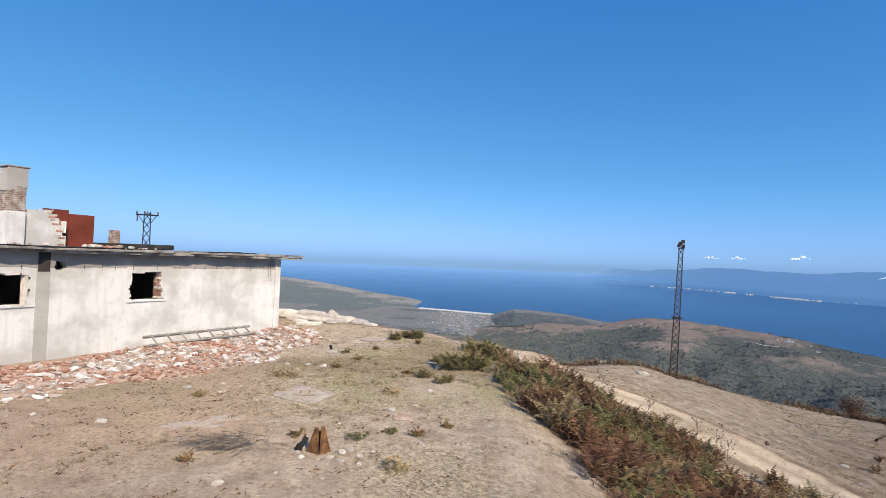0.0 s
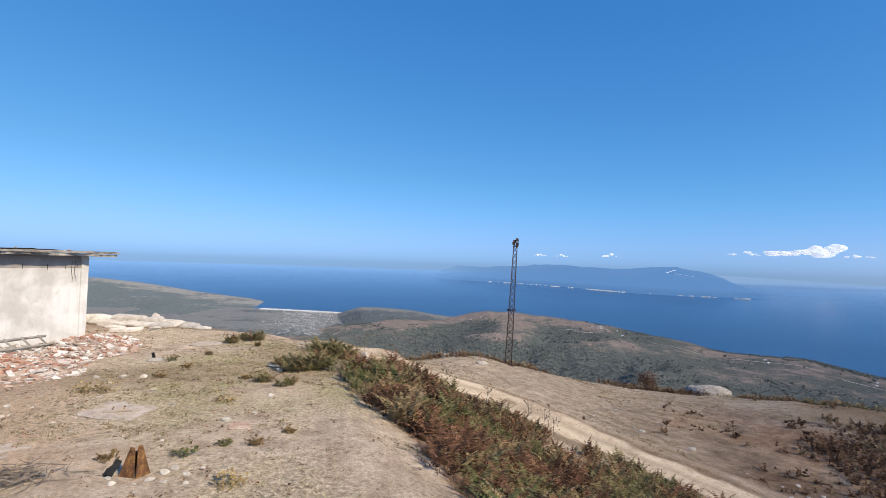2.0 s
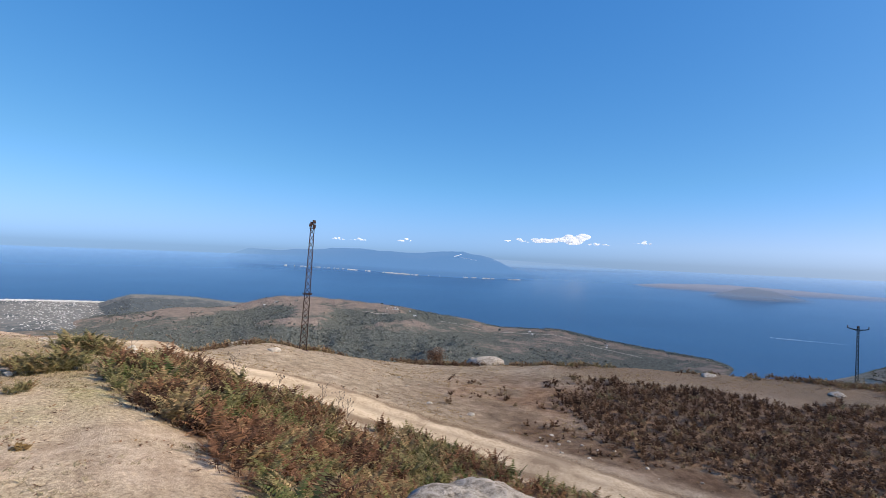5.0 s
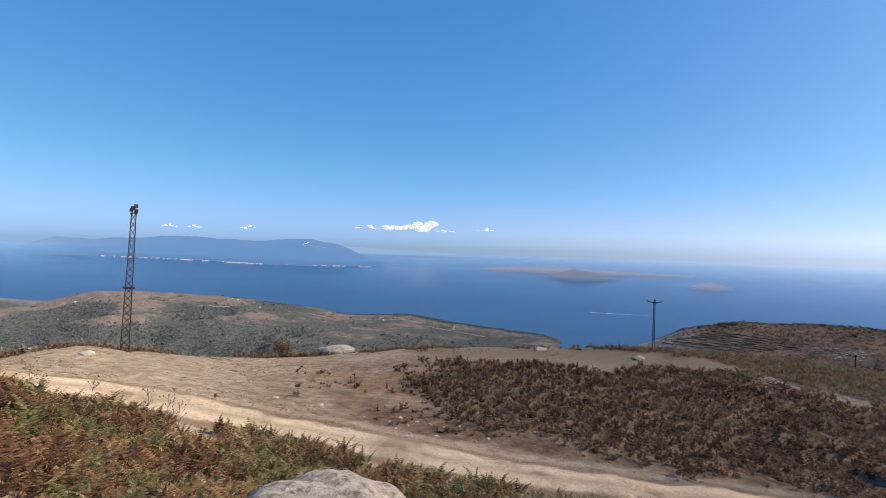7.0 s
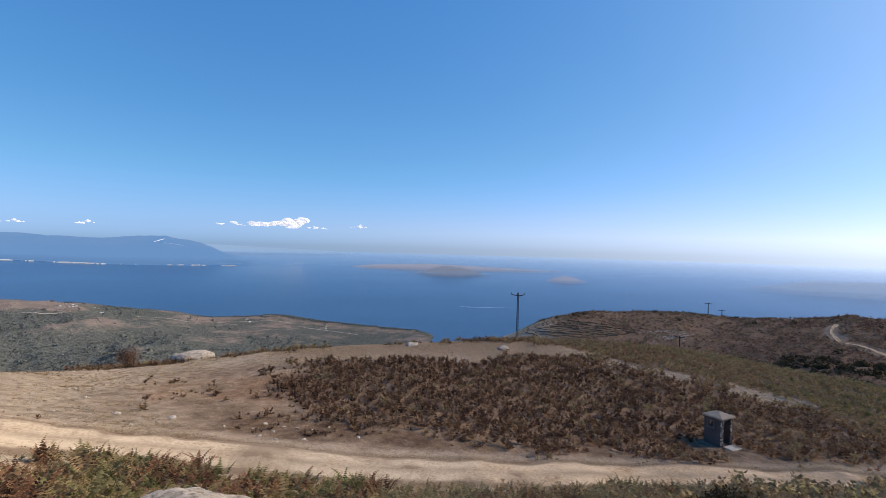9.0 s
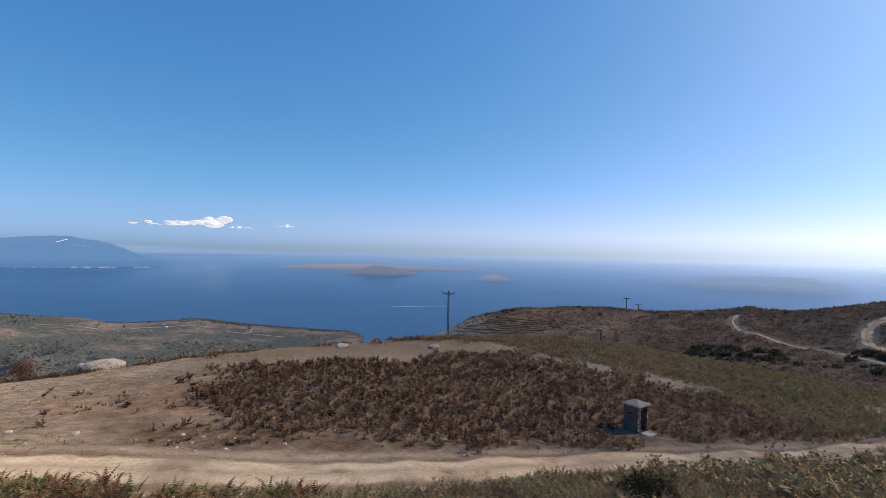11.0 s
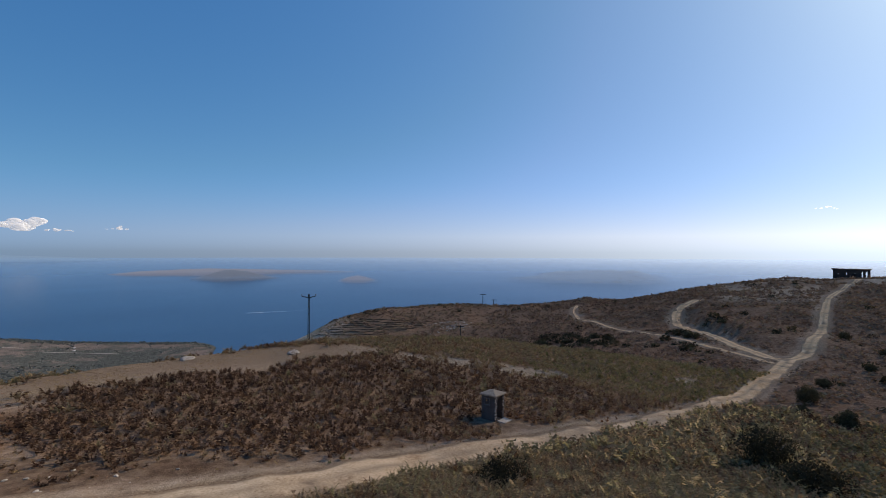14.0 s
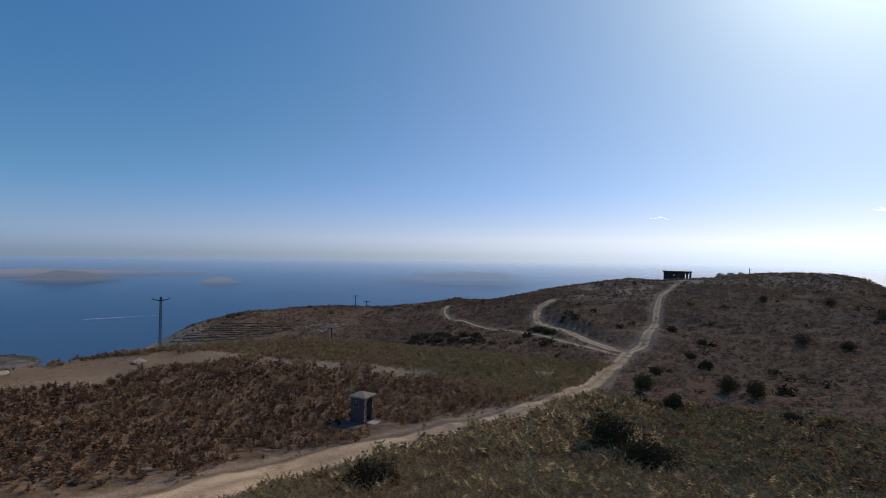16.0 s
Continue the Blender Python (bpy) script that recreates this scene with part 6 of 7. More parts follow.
_xy = spread_over(6000, (77, 99), (126, 210), lambda x, y: grazed(x, y) * step(vnoise(x, y, 7, 133), -0.5, 0.4), 38)
scatter("heath", FERN_LOW, _xy, rng.uniform(0.25, 0.6, len(_xy)), np.clip(0.84 + 0.16 * vnoise(_xy[:, 0], _xy[:, 1], 14, 134), 0, 1), HEATHER, "short olive turf on the terraced hillside", "heath", stretch=np.full(len(_xy), 0.6))

# dark evergreen scrub in the gully and along the far ridges
_scrub = [leafy_template(120 + k, 60, 0.55, 0.15) for k in range(8)]
_xy = np.vstack([
    spread_over(1500, (96, 121), (72, 125), lambda x, y: step(vnoise(x, y, 11, 96) + 0.4 * vnoise(x, y, 4, 97), 0.0, 0.6) * (track_distance(x, y)[0] > 1.5), 7),
    spread_over(900, (78, 150), (120, 215), lambda x, y: (1 - 0.92 * grazed(x, y)) * step(vnoise(x, y, 9, 98), 0.25, 0.7) * 0.6 * (track_distance(x, y)[0] > 2), 8),
    spread_over(420, (79, 128), (172, 204), lambda x, y: 0.5 * (vnoise(x, y, 8, 99) > -0.2) * (track_distance(x, y)[0] > 2), 40),
    spread_over(150, (115.2, 118.4), (97, 107), lambda x, y: track_distance(x, y)[0] > 1.2, 42),
    spread_over(120, (122, 156), (40, 150), lambda x, y: 0.5 * (track_distance(x, y)[0] > 2), 9),
])
scatter("scrub", _scrub, _xy, rng.uniform(0.8, 2.0, len(_xy)), rng.uniform(0.1, 0.9, len(_xy)), SCRUB, "dark evergreen scrub in the gully and on ridges", "scrub", sink=0.1)


def build_bush(bearing, distance, width, height, seed, label, material=None, leaves=900, tone=0.35, leaf=0.07):
    """A bush of forking stems under clumps of small leaves."""
    p = on_ground(bearing, distance)
    bush = thing("bush", label, "bush", pose(p.x, p.y, p.z - 0.03, 0, 0, seed * 47))
    rnd = random.Random(seed)
    bm = bmesh.new()
    heads = []
    for k in range(7):
        a = k * 0.9 + rnd.uniform(-0.3, 0.3)
        tip = Vector((math.cos(a) * width * rnd.uniform(0.15, 0.36), math.sin(a) * width * rnd.uniform(0.15, 0.36), height * rnd.uniform(0.45, 0.85)))
        elbow = tip * 0.5 + Vector((0, 0, height * 0.08))
        bar(bm, (0, 0, -0.05), elbow, 0.05 * height, 0.035 * height, 5)
        bar(bm, elbow, tip, 0.035 * height, 0.012 * height, 5)
        heads.append(tip)
    part("stem_fork", bm, TWIG, bush)
    v, f, t = [], [], []
    for k in range(leaves):
        d = Vector((rnd.gauss(0, 1), rnd.gauss(0, 1), rnd.gauss(0.25, 0.9))).normalized()
        swell = 0.74 + 0.42 * noise.noise(d * 1.8 + Vector((seed, 0, 0))) + 0.22 * noise.noise(d * 5 + Vector((0, seed, 0)))
        c = Vector((d.x * width * 0.52, d.y * width * 0.52, d.z * height * 0.66)) * swell * rnd.random() ** 0.28 + Vector((0, 0, height * 0.4))
        c.z = max(0.02, c.z)
        a = Vector((rnd.gauss(0, 1), rnd.gauss(0, 1), rnd.gauss(0, 1))).normalized() * leaf * rnd.uniform(0.6, 1.4)
        b = a.cross(d) * 0.6
        n = len(v)
        v += [c - a, c + b, c + a, c - b]
        f += [(n, n + 1, n + 2), (n, n + 2, n + 3)]
        t += [min(1, max(0, tone + rnd.uniform(-0.2, 0.2)))] * 4
    ob = new("crown", mesh_of("crown", [tuple(p) for p in v], f, material or SCRUB, False, {"tone": t}))
    ob.parent = bush
    return bush


# dark round bushes on the slope: bearing, distance, width, height
BUSHES = [(123.2, 24.6, 2.7, 1.9), (126.6, 20.8, 2.4, 1.3), (129.7, 41.5, 1.45, 1.15), (134.7, 55, 2.0, 1.55), (136.9, 53, 1.9, 1.7), (127.1, 52, 2.2, 1.4), (128.3, 60, 1.4, 0.9), (126.6, 44, 1.0, 0.8), (133.0, 68, 1.4, 1.1), (140.8, 92, 3.0, 2.0), (144.0, 90, 2.0, 1.4), (132.7, 88, 1.7, 1.1), (137.9, 138, 2.2, 1.7), (130.0, 101, 1.9, 1.2), (142.9, 129, 2.6, 2.0), (139.4, 41, 1.3, 0.7), (131.6, 75, 1.3, 0.8), (146.5, 120, 3.0, 1.8)]
for _n, (_b, _d, _w, _h) in enumerate(BUSHES):
    build_bush(_b, _d, _w * 1.12, _h * 1.12, 200 + _n, "dark rounded evergreen bush on the heath slope", leaves=5200 if _d < 70 else 1800, tone=0.35 if _d < 38 else 0.85, leaf=0.05 if _d < 70 else 0.085)
# bushes at the edge of the track, on the brow and by the plateau's rim
build_bush(98.6, 18.6, 2.4, 1.0, 231, "dark bracken-like bush at the edge of the track", leaves=3000, tone=0.3, leaf=0.045)
build_bush(38.6, 50.5, 2.6, 1.9, 232, "brown rounded bush on the brow of the hill", FERN, 2600, 0.16, 0.05)
def build_shrub(bearing, distance, width, height, tone, seed):
    """A low shrub of upright bracken fronds."""
    p = on_ground(bearing, distance)
    shrub = thing("bracken_shrub", "low green and brown bracken shrub on the plateau", "shrub", pose(p.x, p.y, p.z - 0.02), "shrubs on the plateau")
    rnd = random.Random(seed)
    v, f, t, base = [], [], [], 0
    for k in range(int(7 + 16 * width)):
        a, r = rnd.uniform(0, 6.28), width * 0.46 * rnd.random() ** 0.6
        fv, ff = FERN_FULL[k % len(FERN_FULL)]
        q = fv * height * 1.2 * rnd.uniform(0.75, 1.1) * (1 - 0.35 * r / width) + np.array([math.cos(a) * r, math.sin(a) * r, 0])
        v.append(q)
        f.append(ff + base)
        t += [min(1, max(0, (tone if rnd.random() < 0.88 else 0.4) + rnd.uniform(-0.12, 0.12)))] * len(q)
        base += len(q)
    ob = new("fronds", mesh_of("fronds", np.vstack(v), np.vstack(f), FERN, False, {"tone": t}))
    ob.parent = shrub


for _b, _d, _w, _h, _t in ((4.5, 20.8, 1.3, 0.8, 0.72), (6.1, 20.6, 1.2, 0.75, 0.64), (1.7, 16.4, 0.9, 0.62, 0.66), (3.5, 16.4, 1.0, 0.7, 0.7), (0.2, 17.3, 0.5, 0.45, 0.6), (-1.6, 14.6, 0.45, 0.34, 0.64), (0.6, 13.9, 0.5, 0.32, 0.66), (-4.9, 21.6, 0.5, 0.4, 0.66), (-3.7, 22.6, 0.5, 0.42, 0.66), (-2.8, 22.3, 0.7, 0.5, 0.68), (-2.6, 20.4, 0.3, 0.25, 0.5), (-6.9, 18.6, 0.3, 0.22, 0.5)):
    build_shrub(_b, _d, _w, _h, _t, int(300 + _b * 7 + _d))


def build_tuft(x, y, size, seed, tone, label, material):
    """A tuft of dry stems with small heads."""
    rnd = random.Random(seed)
    tuft = thing("dry_tuft", label, "plant", pose(x, y, height_at(x, y) - 0.01), "tufts on the plateau")
    v, f, t = [], [], []
    for k in range(46):
        a, l = rnd.uniform(0, 6.28), 0.8 * size * rnd.uniform(0.4, 1.0)
        o = Vector((rnd.gauss(0, size * 0.22), rnd.gauss(0, size * 0.22), 0))
        tip = o + Vector((math.cos(a) * l * 0.7, math.sin(a) * l * 0.7, l * rnd.uniform(0.25, 0.8)))
        s = Vector((-math.sin(a), math.cos(a), 0)) * 0.008
        n = len(v)
        v += [o - s, o + s, tip, tip + s * 4 + Vector((0, 0, 0.03)), tip - s * 4, tip + (tip - o).normalized() * 0.06]
        f += [(n, n + 1, n + 2), (n + 2, n + 3, n + 5), (n + 2, n + 5, n + 4)]
        t += [min(1, max(0, tone + rnd.uniform(-0.25, 0.25)))] * 6
    ob = new("foliage", mesh_of("foliage", [tuple(p) for p in v], f, material, False, {"tone": t}))
    ob.parent = tuft


TUFTS = [(-4.2, 13.6, 0.42, 1), (-3.85, 13.62, 0.4, 1), (-1.16, 12.65, 0.3, 1), (-0.61, 8.06, 0.3, 1), (-0.34, 9.64, 0.2, 0), (-0.87, 9.74, 0.16, 2), (-1.42, 9.24, 0.26, 2), (-5.3, 11.5, 0.2, 1), (-3.2, 17.6, 0.3, 2), (-2.6, 16.4, 0.2, 0), (-0.9, 14.9, 0.22, 0), (-3.0, 15.2, 0.22, 0), (0.2, 10.2, 0.14, 0), (-3.9, 8.1, 0.16, 0), (-2.5, 9.3, 0.2, 0)]
for _n, (_x, _y, _s, _k) in enumerate(TUFTS):
    build_tuft(_x, _y, _s, 400 + _n, (0.3, 0.7, 0.75)[_k], ("dead brown tuft on bare earth", "yellow-brown dry tuft on bare earth", "small green tuft among stones")[_k], (DRY, DRY, FERN)[_k])


def build_tall_weed(x, y, height, seed):
    rnd = random.Random(seed)
    weed = thing("dry_weed", "tall bare dry weed stalk with branching heads", "plant", pose(x, y, height_at(x, y)), "weeds by the track")
    bm = bmesh.new()
    bar(bm, (0, 0, 0), (0.05, 0, height), 0.016, 0.008, 4)
    for k in range(14):
        z = height * rnd.uniform(0.35, 1.0)
        a = rnd.uniform(0, 6.28)
        tip = Vector((math.cos(a) * 0.22, math.sin(a) * 0.22, z + 0.2))
        bar(bm, (0.05 * z / height, 0, z), tip, 0.009, 0.006, 3)
        lump(bm, (0.022, 0.022, 0.03), tip, seed + k, 0.2, 1)
    part("stalk", bm, TWIG, weed)


for _n, (_b, _d, _h) in enumerate(((17.5, 22.0, 1.0), (18.2, 21.6, 0.8), (26.5, 19.4, 1.1), (28.2, 18.9, 1.2), (29.2, 18.4, 0.95), (22.0, 20.6, 0.8), (8.5, 20.3, 0.9), (12.0, 20.4, 0.9))):
    build_tall_weed(*polar(_b, _d), _h, 500 + _n)


def build_twig_pile():
    x, y = -3.58, 8.75
    pile = thing("brushwood_pile", "pile of dry grey twigs and charred sticks on the ground", "brushwood", pose(x, y, height_at(x, y)))
    rnd = random.Random(9)
    for k in range(130):
        a, l = rnd.uniform(0, 6.28), rnd.uniform(0.14, 0.42)
        c = Vector((rnd.gauss(0, 0.3), rnd.gauss(0, 0.17), rnd.uniform(0.02, 0.2)))
        d = Vector((math.cos(a), math.sin(a), rnd.uniform(-0.15, 0.35))) * l / 2
        bm = bmesh.new()
        bar(bm, c - d, c + d * 0.3, 0.018, 0.014, 5)
        bar(bm, c + d * 0.3, c + d + Vector((rnd.uniform(-0.1, 0.1), rnd.uniform(-0.1, 0.1), 0.03)), 0.014, 0.006, 4)
        part("twig", bm, TWIG, pile)


build_twig_pile()

# short dry turf and small stones over the plateau
_blade = []
for _k in range(6):
    _rnd = random.Random(600 + _k)
    _v, _f = [], []
    for _j in range(10):
        _a, _l = _rnd.uniform(0, 6.28), _rnd.uniform(0.5, 1.0)
        _o = np.array([_rnd.uniform(-0.6, 0.6), _rnd.uniform(-0.6, 0.6), 0])
        _s = np.array([-math.sin(_a), math.cos(_a), 0]) * 0.09
        _n = len(_v)
        _v += [_o - _s, _o + _s, _o + np.array([math.cos(_a) * _l * 0.8, math.sin(_a) * _l * 0.8, _l * 0.5])]
        _f.append((_n, _n + 1, _n + 2))
    _blade.append((np.array(_v), np.array(_f)))
_xy = spread_over(19000, (-62, 26), (5.5, 24), lambda x, y: step(vnoise(x, y, 3.2, 101) + 0.6 * vnoise(x, y, 0.9, 102), -0.35, 0.5) * (bracken_near(x, y) < 0.1) * (track_distance(x, y)[0] > 0.8), 11)
_t = 0.55 + 0.3 * vnoise(_xy[:, 0], _xy[:, 1], 2.5, 103)
scatter("dry_turf", _blade, _xy, rng.uniform(0.04, 0.13, len(_xy)), np.clip(_t, 0, 1), TURF, "short grazed straw-coloured turf on the plateau", "grass", sink=0.0)
_xy = spread_over(16000, (10, 80), (22, 50), lambda x, y: 0.7 * step(vnoise(x, y, 3.2, 104), -0.2, 0.5) * (bracken_knoll(x, y) < 0.2) * (track_distance(x, y)[0] > 0.3), 12)
scatter("dry_turf", _blade, _xy, rng.uniform(0.06, 0.16, len(_xy)), rng.uniform(0.0, 0.7, len(_xy)), DRY, "short dry turf on bare earth beyond the track", "grass", sink=0.0)

# dead leaves, chips of bark and short twigs lying about
_chip = []
for _k in range(8):
    _rnd = random.Random(650 + _k)
    _v, _f = [], []
    for _j in range(5):
        _a, _o = _rnd.uniform(0, 6.28), np.array([_rnd.uniform(-2, 2), _rnd.uniform(-2, 2), 0.15])
        _d = np.array([math.cos(_a), math.sin(_a), _rnd.uniform(0, 0.5)])
        _s = np.array([-math.sin(_a), math.cos(_a), _rnd.uniform(0, 0.4)]) * _rnd.uniform(0.15, 0.45)
        _n = len(_v)
        _v += [_o - _d, _o + _s, _o + _d, _o - _s]
        _f += [(_n, _n + 1, _n + 2), (_n, _n + 2, _n + 3)]
    _chip.append((np.array(_v), np.array(_f)))
_xy = np.vstack([
    spread_over(9000, (-62, 30), (5.5, 26), lambda x, y: (0.25 + 0.75 * step(vnoise(x, y, 1.6, 106) + 0.5 * vnoise(x, y, 0.6, 107), -0.1, 0.5)) * (track_distance(x, y)[0] > 0.5), 21),
    spread_over(9000, (10, 115), (20, 50), lambda x, y: (0.15 + 0.85 * step(vnoise(x, y, 2.2, 108), 0.0, 0.5)) * (track_distance(x, y)[0] > 0.2), 22),
])
_r = np.hypot(_xy[:, 0], _xy[:, 1])
scatter("litter", _chip, _xy, rng.uniform(0.012, 0.035, len(_xy)) * (1 + _r / 30), rng.uniform(0, 0.45, len(_xy)), FERN, "dead leaves and twig scraps scattered on bare earth", "litter", sink=0.0)

_pebble = []
for _k in range(8):
    _bm = bmesh.new()
    lump(_bm, (1, 0.75, 0.45), seed=700 + _k, rough=0.5, detail=1, chop=6)
    bmesh.ops.triangulate(_bm, faces=_bm.faces)
    _bm.verts.ensure_lookup_table()
    _pebble.append((np.array([tuple(v.co) for v in _bm.verts]), np.array([[v.index for v in f.verts] for f in _bm.faces])))
    _bm.free()
_xy = np.vstack([
    spread_over(3600, (-62, 14), (6, 26), lambda x, y: 0.15 + 0.85 * step(vnoise(x, y, 2.5, 111), 0.1, 0.6), 13),
    spread_over(900, (-46, -8), (7.5, 18), lambda x, y: step(vnoise(x, y, 2.0, 112), -0.2, 0.5), 14),
    spread_over(1600, (5, 75), (19, 40), lambda x, y: np.exp(-np.abs(track_distance(x, y)[0]) / 1.6) * 0.9, 15),
    spread_over(900, (12, 60), (24, 36), lambda x, y: step(vnoise(x, y, 2.4, 113), -0.1, 0.5), 23),
    spread_over(700, (70, 125), (19, 45), lambda x, y: np.exp(-np.abs(track_distance(x, y)[0]) / 0.8) * 0.7, 16),
])
_s = rng.gamma(1.6, 0.01, len(_xy)) + 0.01
scatter("pebbles", _pebble, _xy, np.clip(_s, 0.012, 0.085), np.zeros(len(_xy)), PEBBLE_STUFF, "scattered pale pebbles and chips on the earth", "pebbles", sink=-0.002)

# ---- single rocks and stones ----
stone("boulder", *polar(42.6, 8.4), (1.65, 1.2, 0.86), 3, ROCK, "large pale granite boulder with weathered cracks", sink=0.47, detail=5, category="boulder", rough=0.2, chop=1, turn=-42)
stone("boulder", *polar(44.4, 50.3), (1.65, 1.4, 0.6), 5, ROCK, "rounded pale granite boulder on the brow", sink=0.25, detail=4, category="boulder", rough=0.15, chop=2)
stone("boulder", *polar(42.9, 50.6), (0.9, 0.8, 0.6), 6, ROCK, "smaller grey boulder beside the round boulder", sink=0.3, detail=3, category="boulder", rough=0.2, chop=2)
stone("rock", *polar(8.6, 24.6), (0.24, 0.2, 0.3), 8, STONE, "upright white stone at the edge of the bracken", sink=0.15, detail=3, category="rock")
stone("rock", -6.2, 29.4, (0.24, 0.17, 0.3), 7, MORTAR, "pointed white stone standing on the rock shelf", sink=0.2, detail=3, category="rock", rough=0.35, chop=6)
stone("rock", *polar(3.1, 22.8), (0.5, 0.3, 0.12), 9, ROCK, "flat pale slab of rock on the rim", sink=0.3, detail=3, category="rock")
stone("rock", *polar(2.2, 23.3), (0.3, 0.22, 0.1), 10, ROCK, "flat pale slab of rock on the rim", sink=0.3, detail=3, category="rock")
stone("rock", *polar(21.4, 33.2), (0.4, 0.28, 0.2), 12, STONE, "pale stone on bare earth below the mast", sink=0.35, detail=3, category="rock")
stone("rock", *polar(17.6, 36.6), (1.0, 0.4, 0.3), 13, ROCK, "long pale rock ledge on the brow", sink=0.35, detail=3, category="rock", turn=-18)
stone("rock", *polar(66.4, 47), (0.75, 0.5, 0.15), 14, ROCK, "pale flat stone on the crown of the knoll", sink=0.3, detail=3, category="rock")
stone("rock", *polar(76.5, 45), (0.9, 0.5, 0.13), 15, ROCK, "pale flat stone half buried in earth", sink=0.3, detail=3, category="rock")
for _n, (_b, _d, _s) in enumerate(((42.7, 25.8, 0.27), (41.6, 25.0, 0.1), (38.1, 26.7, 0.22), (50.9, 22.6, 0.13), (52.5, 22.0, 0.12), (55.3, 22.0, 0.12), (34.7, 34.0, 0.2), (39.3, 24.6, 0.1), (35.6, 31.0, 0.16), (51.4, 24.6, 0.14), (53.2, 24.0, 0.12), (52.2, 23.3, 0.13), (54.6, 23.7, 0.12), (56.2, 23.4, 0.1), (50.2, 23.8, 0.1), (57.8, 23.8, 0.11), (61.0, 22.5, 0.12), (66.0, 22.6, 0.1), (73.4, 28.6, 0.16), (86.4, 31.2, 0.3), (33.4, 27.5, 0.09), (47.4, 24.4, 0.1))):
    stone("stone", *polar(_b, _d), (_s * 0.8, _s * 0.6, _s * 0.36), 20 + _n, STONE, "pale angular stone on bare earth", sink=0.25, detail=2, group="loose stones", turn=_n * 70)
for _n, (_x, _y, _s) in enumerate(((-1.0, 11.25, 0.1), (-5.3, 25.0, 0.3), (-7.0, 29.0, 0.6), (-4.4, 27.8, 0.5), (-3.6, 27.2, 0.45), (-4.0, 14.6, 0.09), (-4.5, 15.4, 0.1), (-3.9, 15.4, 0.1), (-3.4, 15.3, 0.12), (-1.55, 8.62, 0.09), (-1.45, 8.75, 0.08), (-1.7, 8.4, 0.07), (-1.25, 8.55, 0.07), (-1.05, 8.7, 0.06), (-1.5, 8.3, 0.06), (-2.15, 8.3, 0.07), (-2.25, 8.5, 0.06), (-1.2, 8.2, 0.05), (-3.0, 7.2, 0.09), (-0.2, 13.0, 0.1), (-2.9, 13.9, 0.08), (-6.2, 9.6, 0.1), (-0.05, 16.4, 0.16), (-2.2, 12.6, 0.06), (-0.5, 11.7, 0.06), (-5.9, 12.2, 0.12), (-5.2, 12.6, 0.08), (-3.5, 10.8, 0.06), (-1.9, 10.1, 0.05))):
    stone("stone", _x, _y, (_s, _s * 0.75, _s * (0.5 if _s < 0.25 else 0.28)), 60 + _n, STONE, "pale loose stone on the plateau", sink=0.25, detail=2, rough=0.45, chop=7, group="loose stones", turn=_n * 53)


def build_slab(x, y, w, d, turn, seed, label, material, top=0.03, rough=0.2, square=0.0):
    """A worn concrete patch, level with the ground, with an uneven outline."""
    bm = bmesh.new()
    n = 28
    ring, low = [], []
    for k in range(n):
        a = 2 * math.pi * k / n
        j = 1 + rough * noise.noise(Vector((math.cos(a) * 1.5 + seed, math.sin(a) * 1.5, 0))) * 1.6
        j *= (1 - square) + square / max(abs(math.cos(a)), abs(math.sin(a)))
        px, py = math.cos(a) * w * j, math.sin(a) * d * j
        wx, wy = x + px * math.cos(radians(turn)) - py * math.sin(radians(turn)), y + px * math.sin(radians(turn)) + py * math.cos(radians(turn))
        g = height_at(wx, wy) - height_at(x, y)
        ring.append(bm.verts.new((wx - x, wy - y, g + top)))
        low.append(bm.verts.new((wx - x, wy - y, g - 0.1)))
    mid = bm.verts.new((0, 0, top + 0.015))
    for k in range(n):
        j = (k + 1) % n
        bm.faces.new((ring[k], ring[j], mid))
        bm.faces.new((low[k], low[j], ring[j], ring[k]))
    me = bpy.data.meshes.new("concrete_slab")
    bm.to_mesh(me)
    bm.free()
    me.materials.append(material)
    ob = new("concrete_slab", me)
    ob.matrix_basis = Matrix.Translation((x, y, height_at(x, y)))
    return tagged(ob, label, "concrete slab")


build_slab(-3.1, 12.1, 0.56, 0.56, -22, 1, "worn square concrete base sunk in the ground", WORN_PAD, 0.012, 0.1, 0.9)
for _x, _y, _w, _d, _t, _s in ((-4.75, 9.8, 0.3, 0.2, 20, 2), (-4.3, 10.1, 0.26, 0.2, 50, 12), (-4.25, 9.75, 0.2, 0.13, 10, 13), (-3.95, 10.15, 0.16, 0.1, 30, 14)):
    build_slab(_x, _y, _w, _d, _t, _s, "crumbled pale concrete patch in the earth", WORN_PAD, 0.004, 0.6)
build_slab(-0.72, 10.75, 0.27, 0.22, 0, 3, "broken concrete and brick footing in the ground", RUBBLE_DUST, 0.02, 0.4)
build_slab(-2.78, 21.4, 0.55, 0.4, 10, 4, "pale concrete slab flush with the ground", WORN_PAD, 0.03, 0.15)
build_slab(-6.2, 24.5, 0.6, 0.35, 30, 5, "white concrete slab beside the house", MORTAR, 0.1, 0.15)
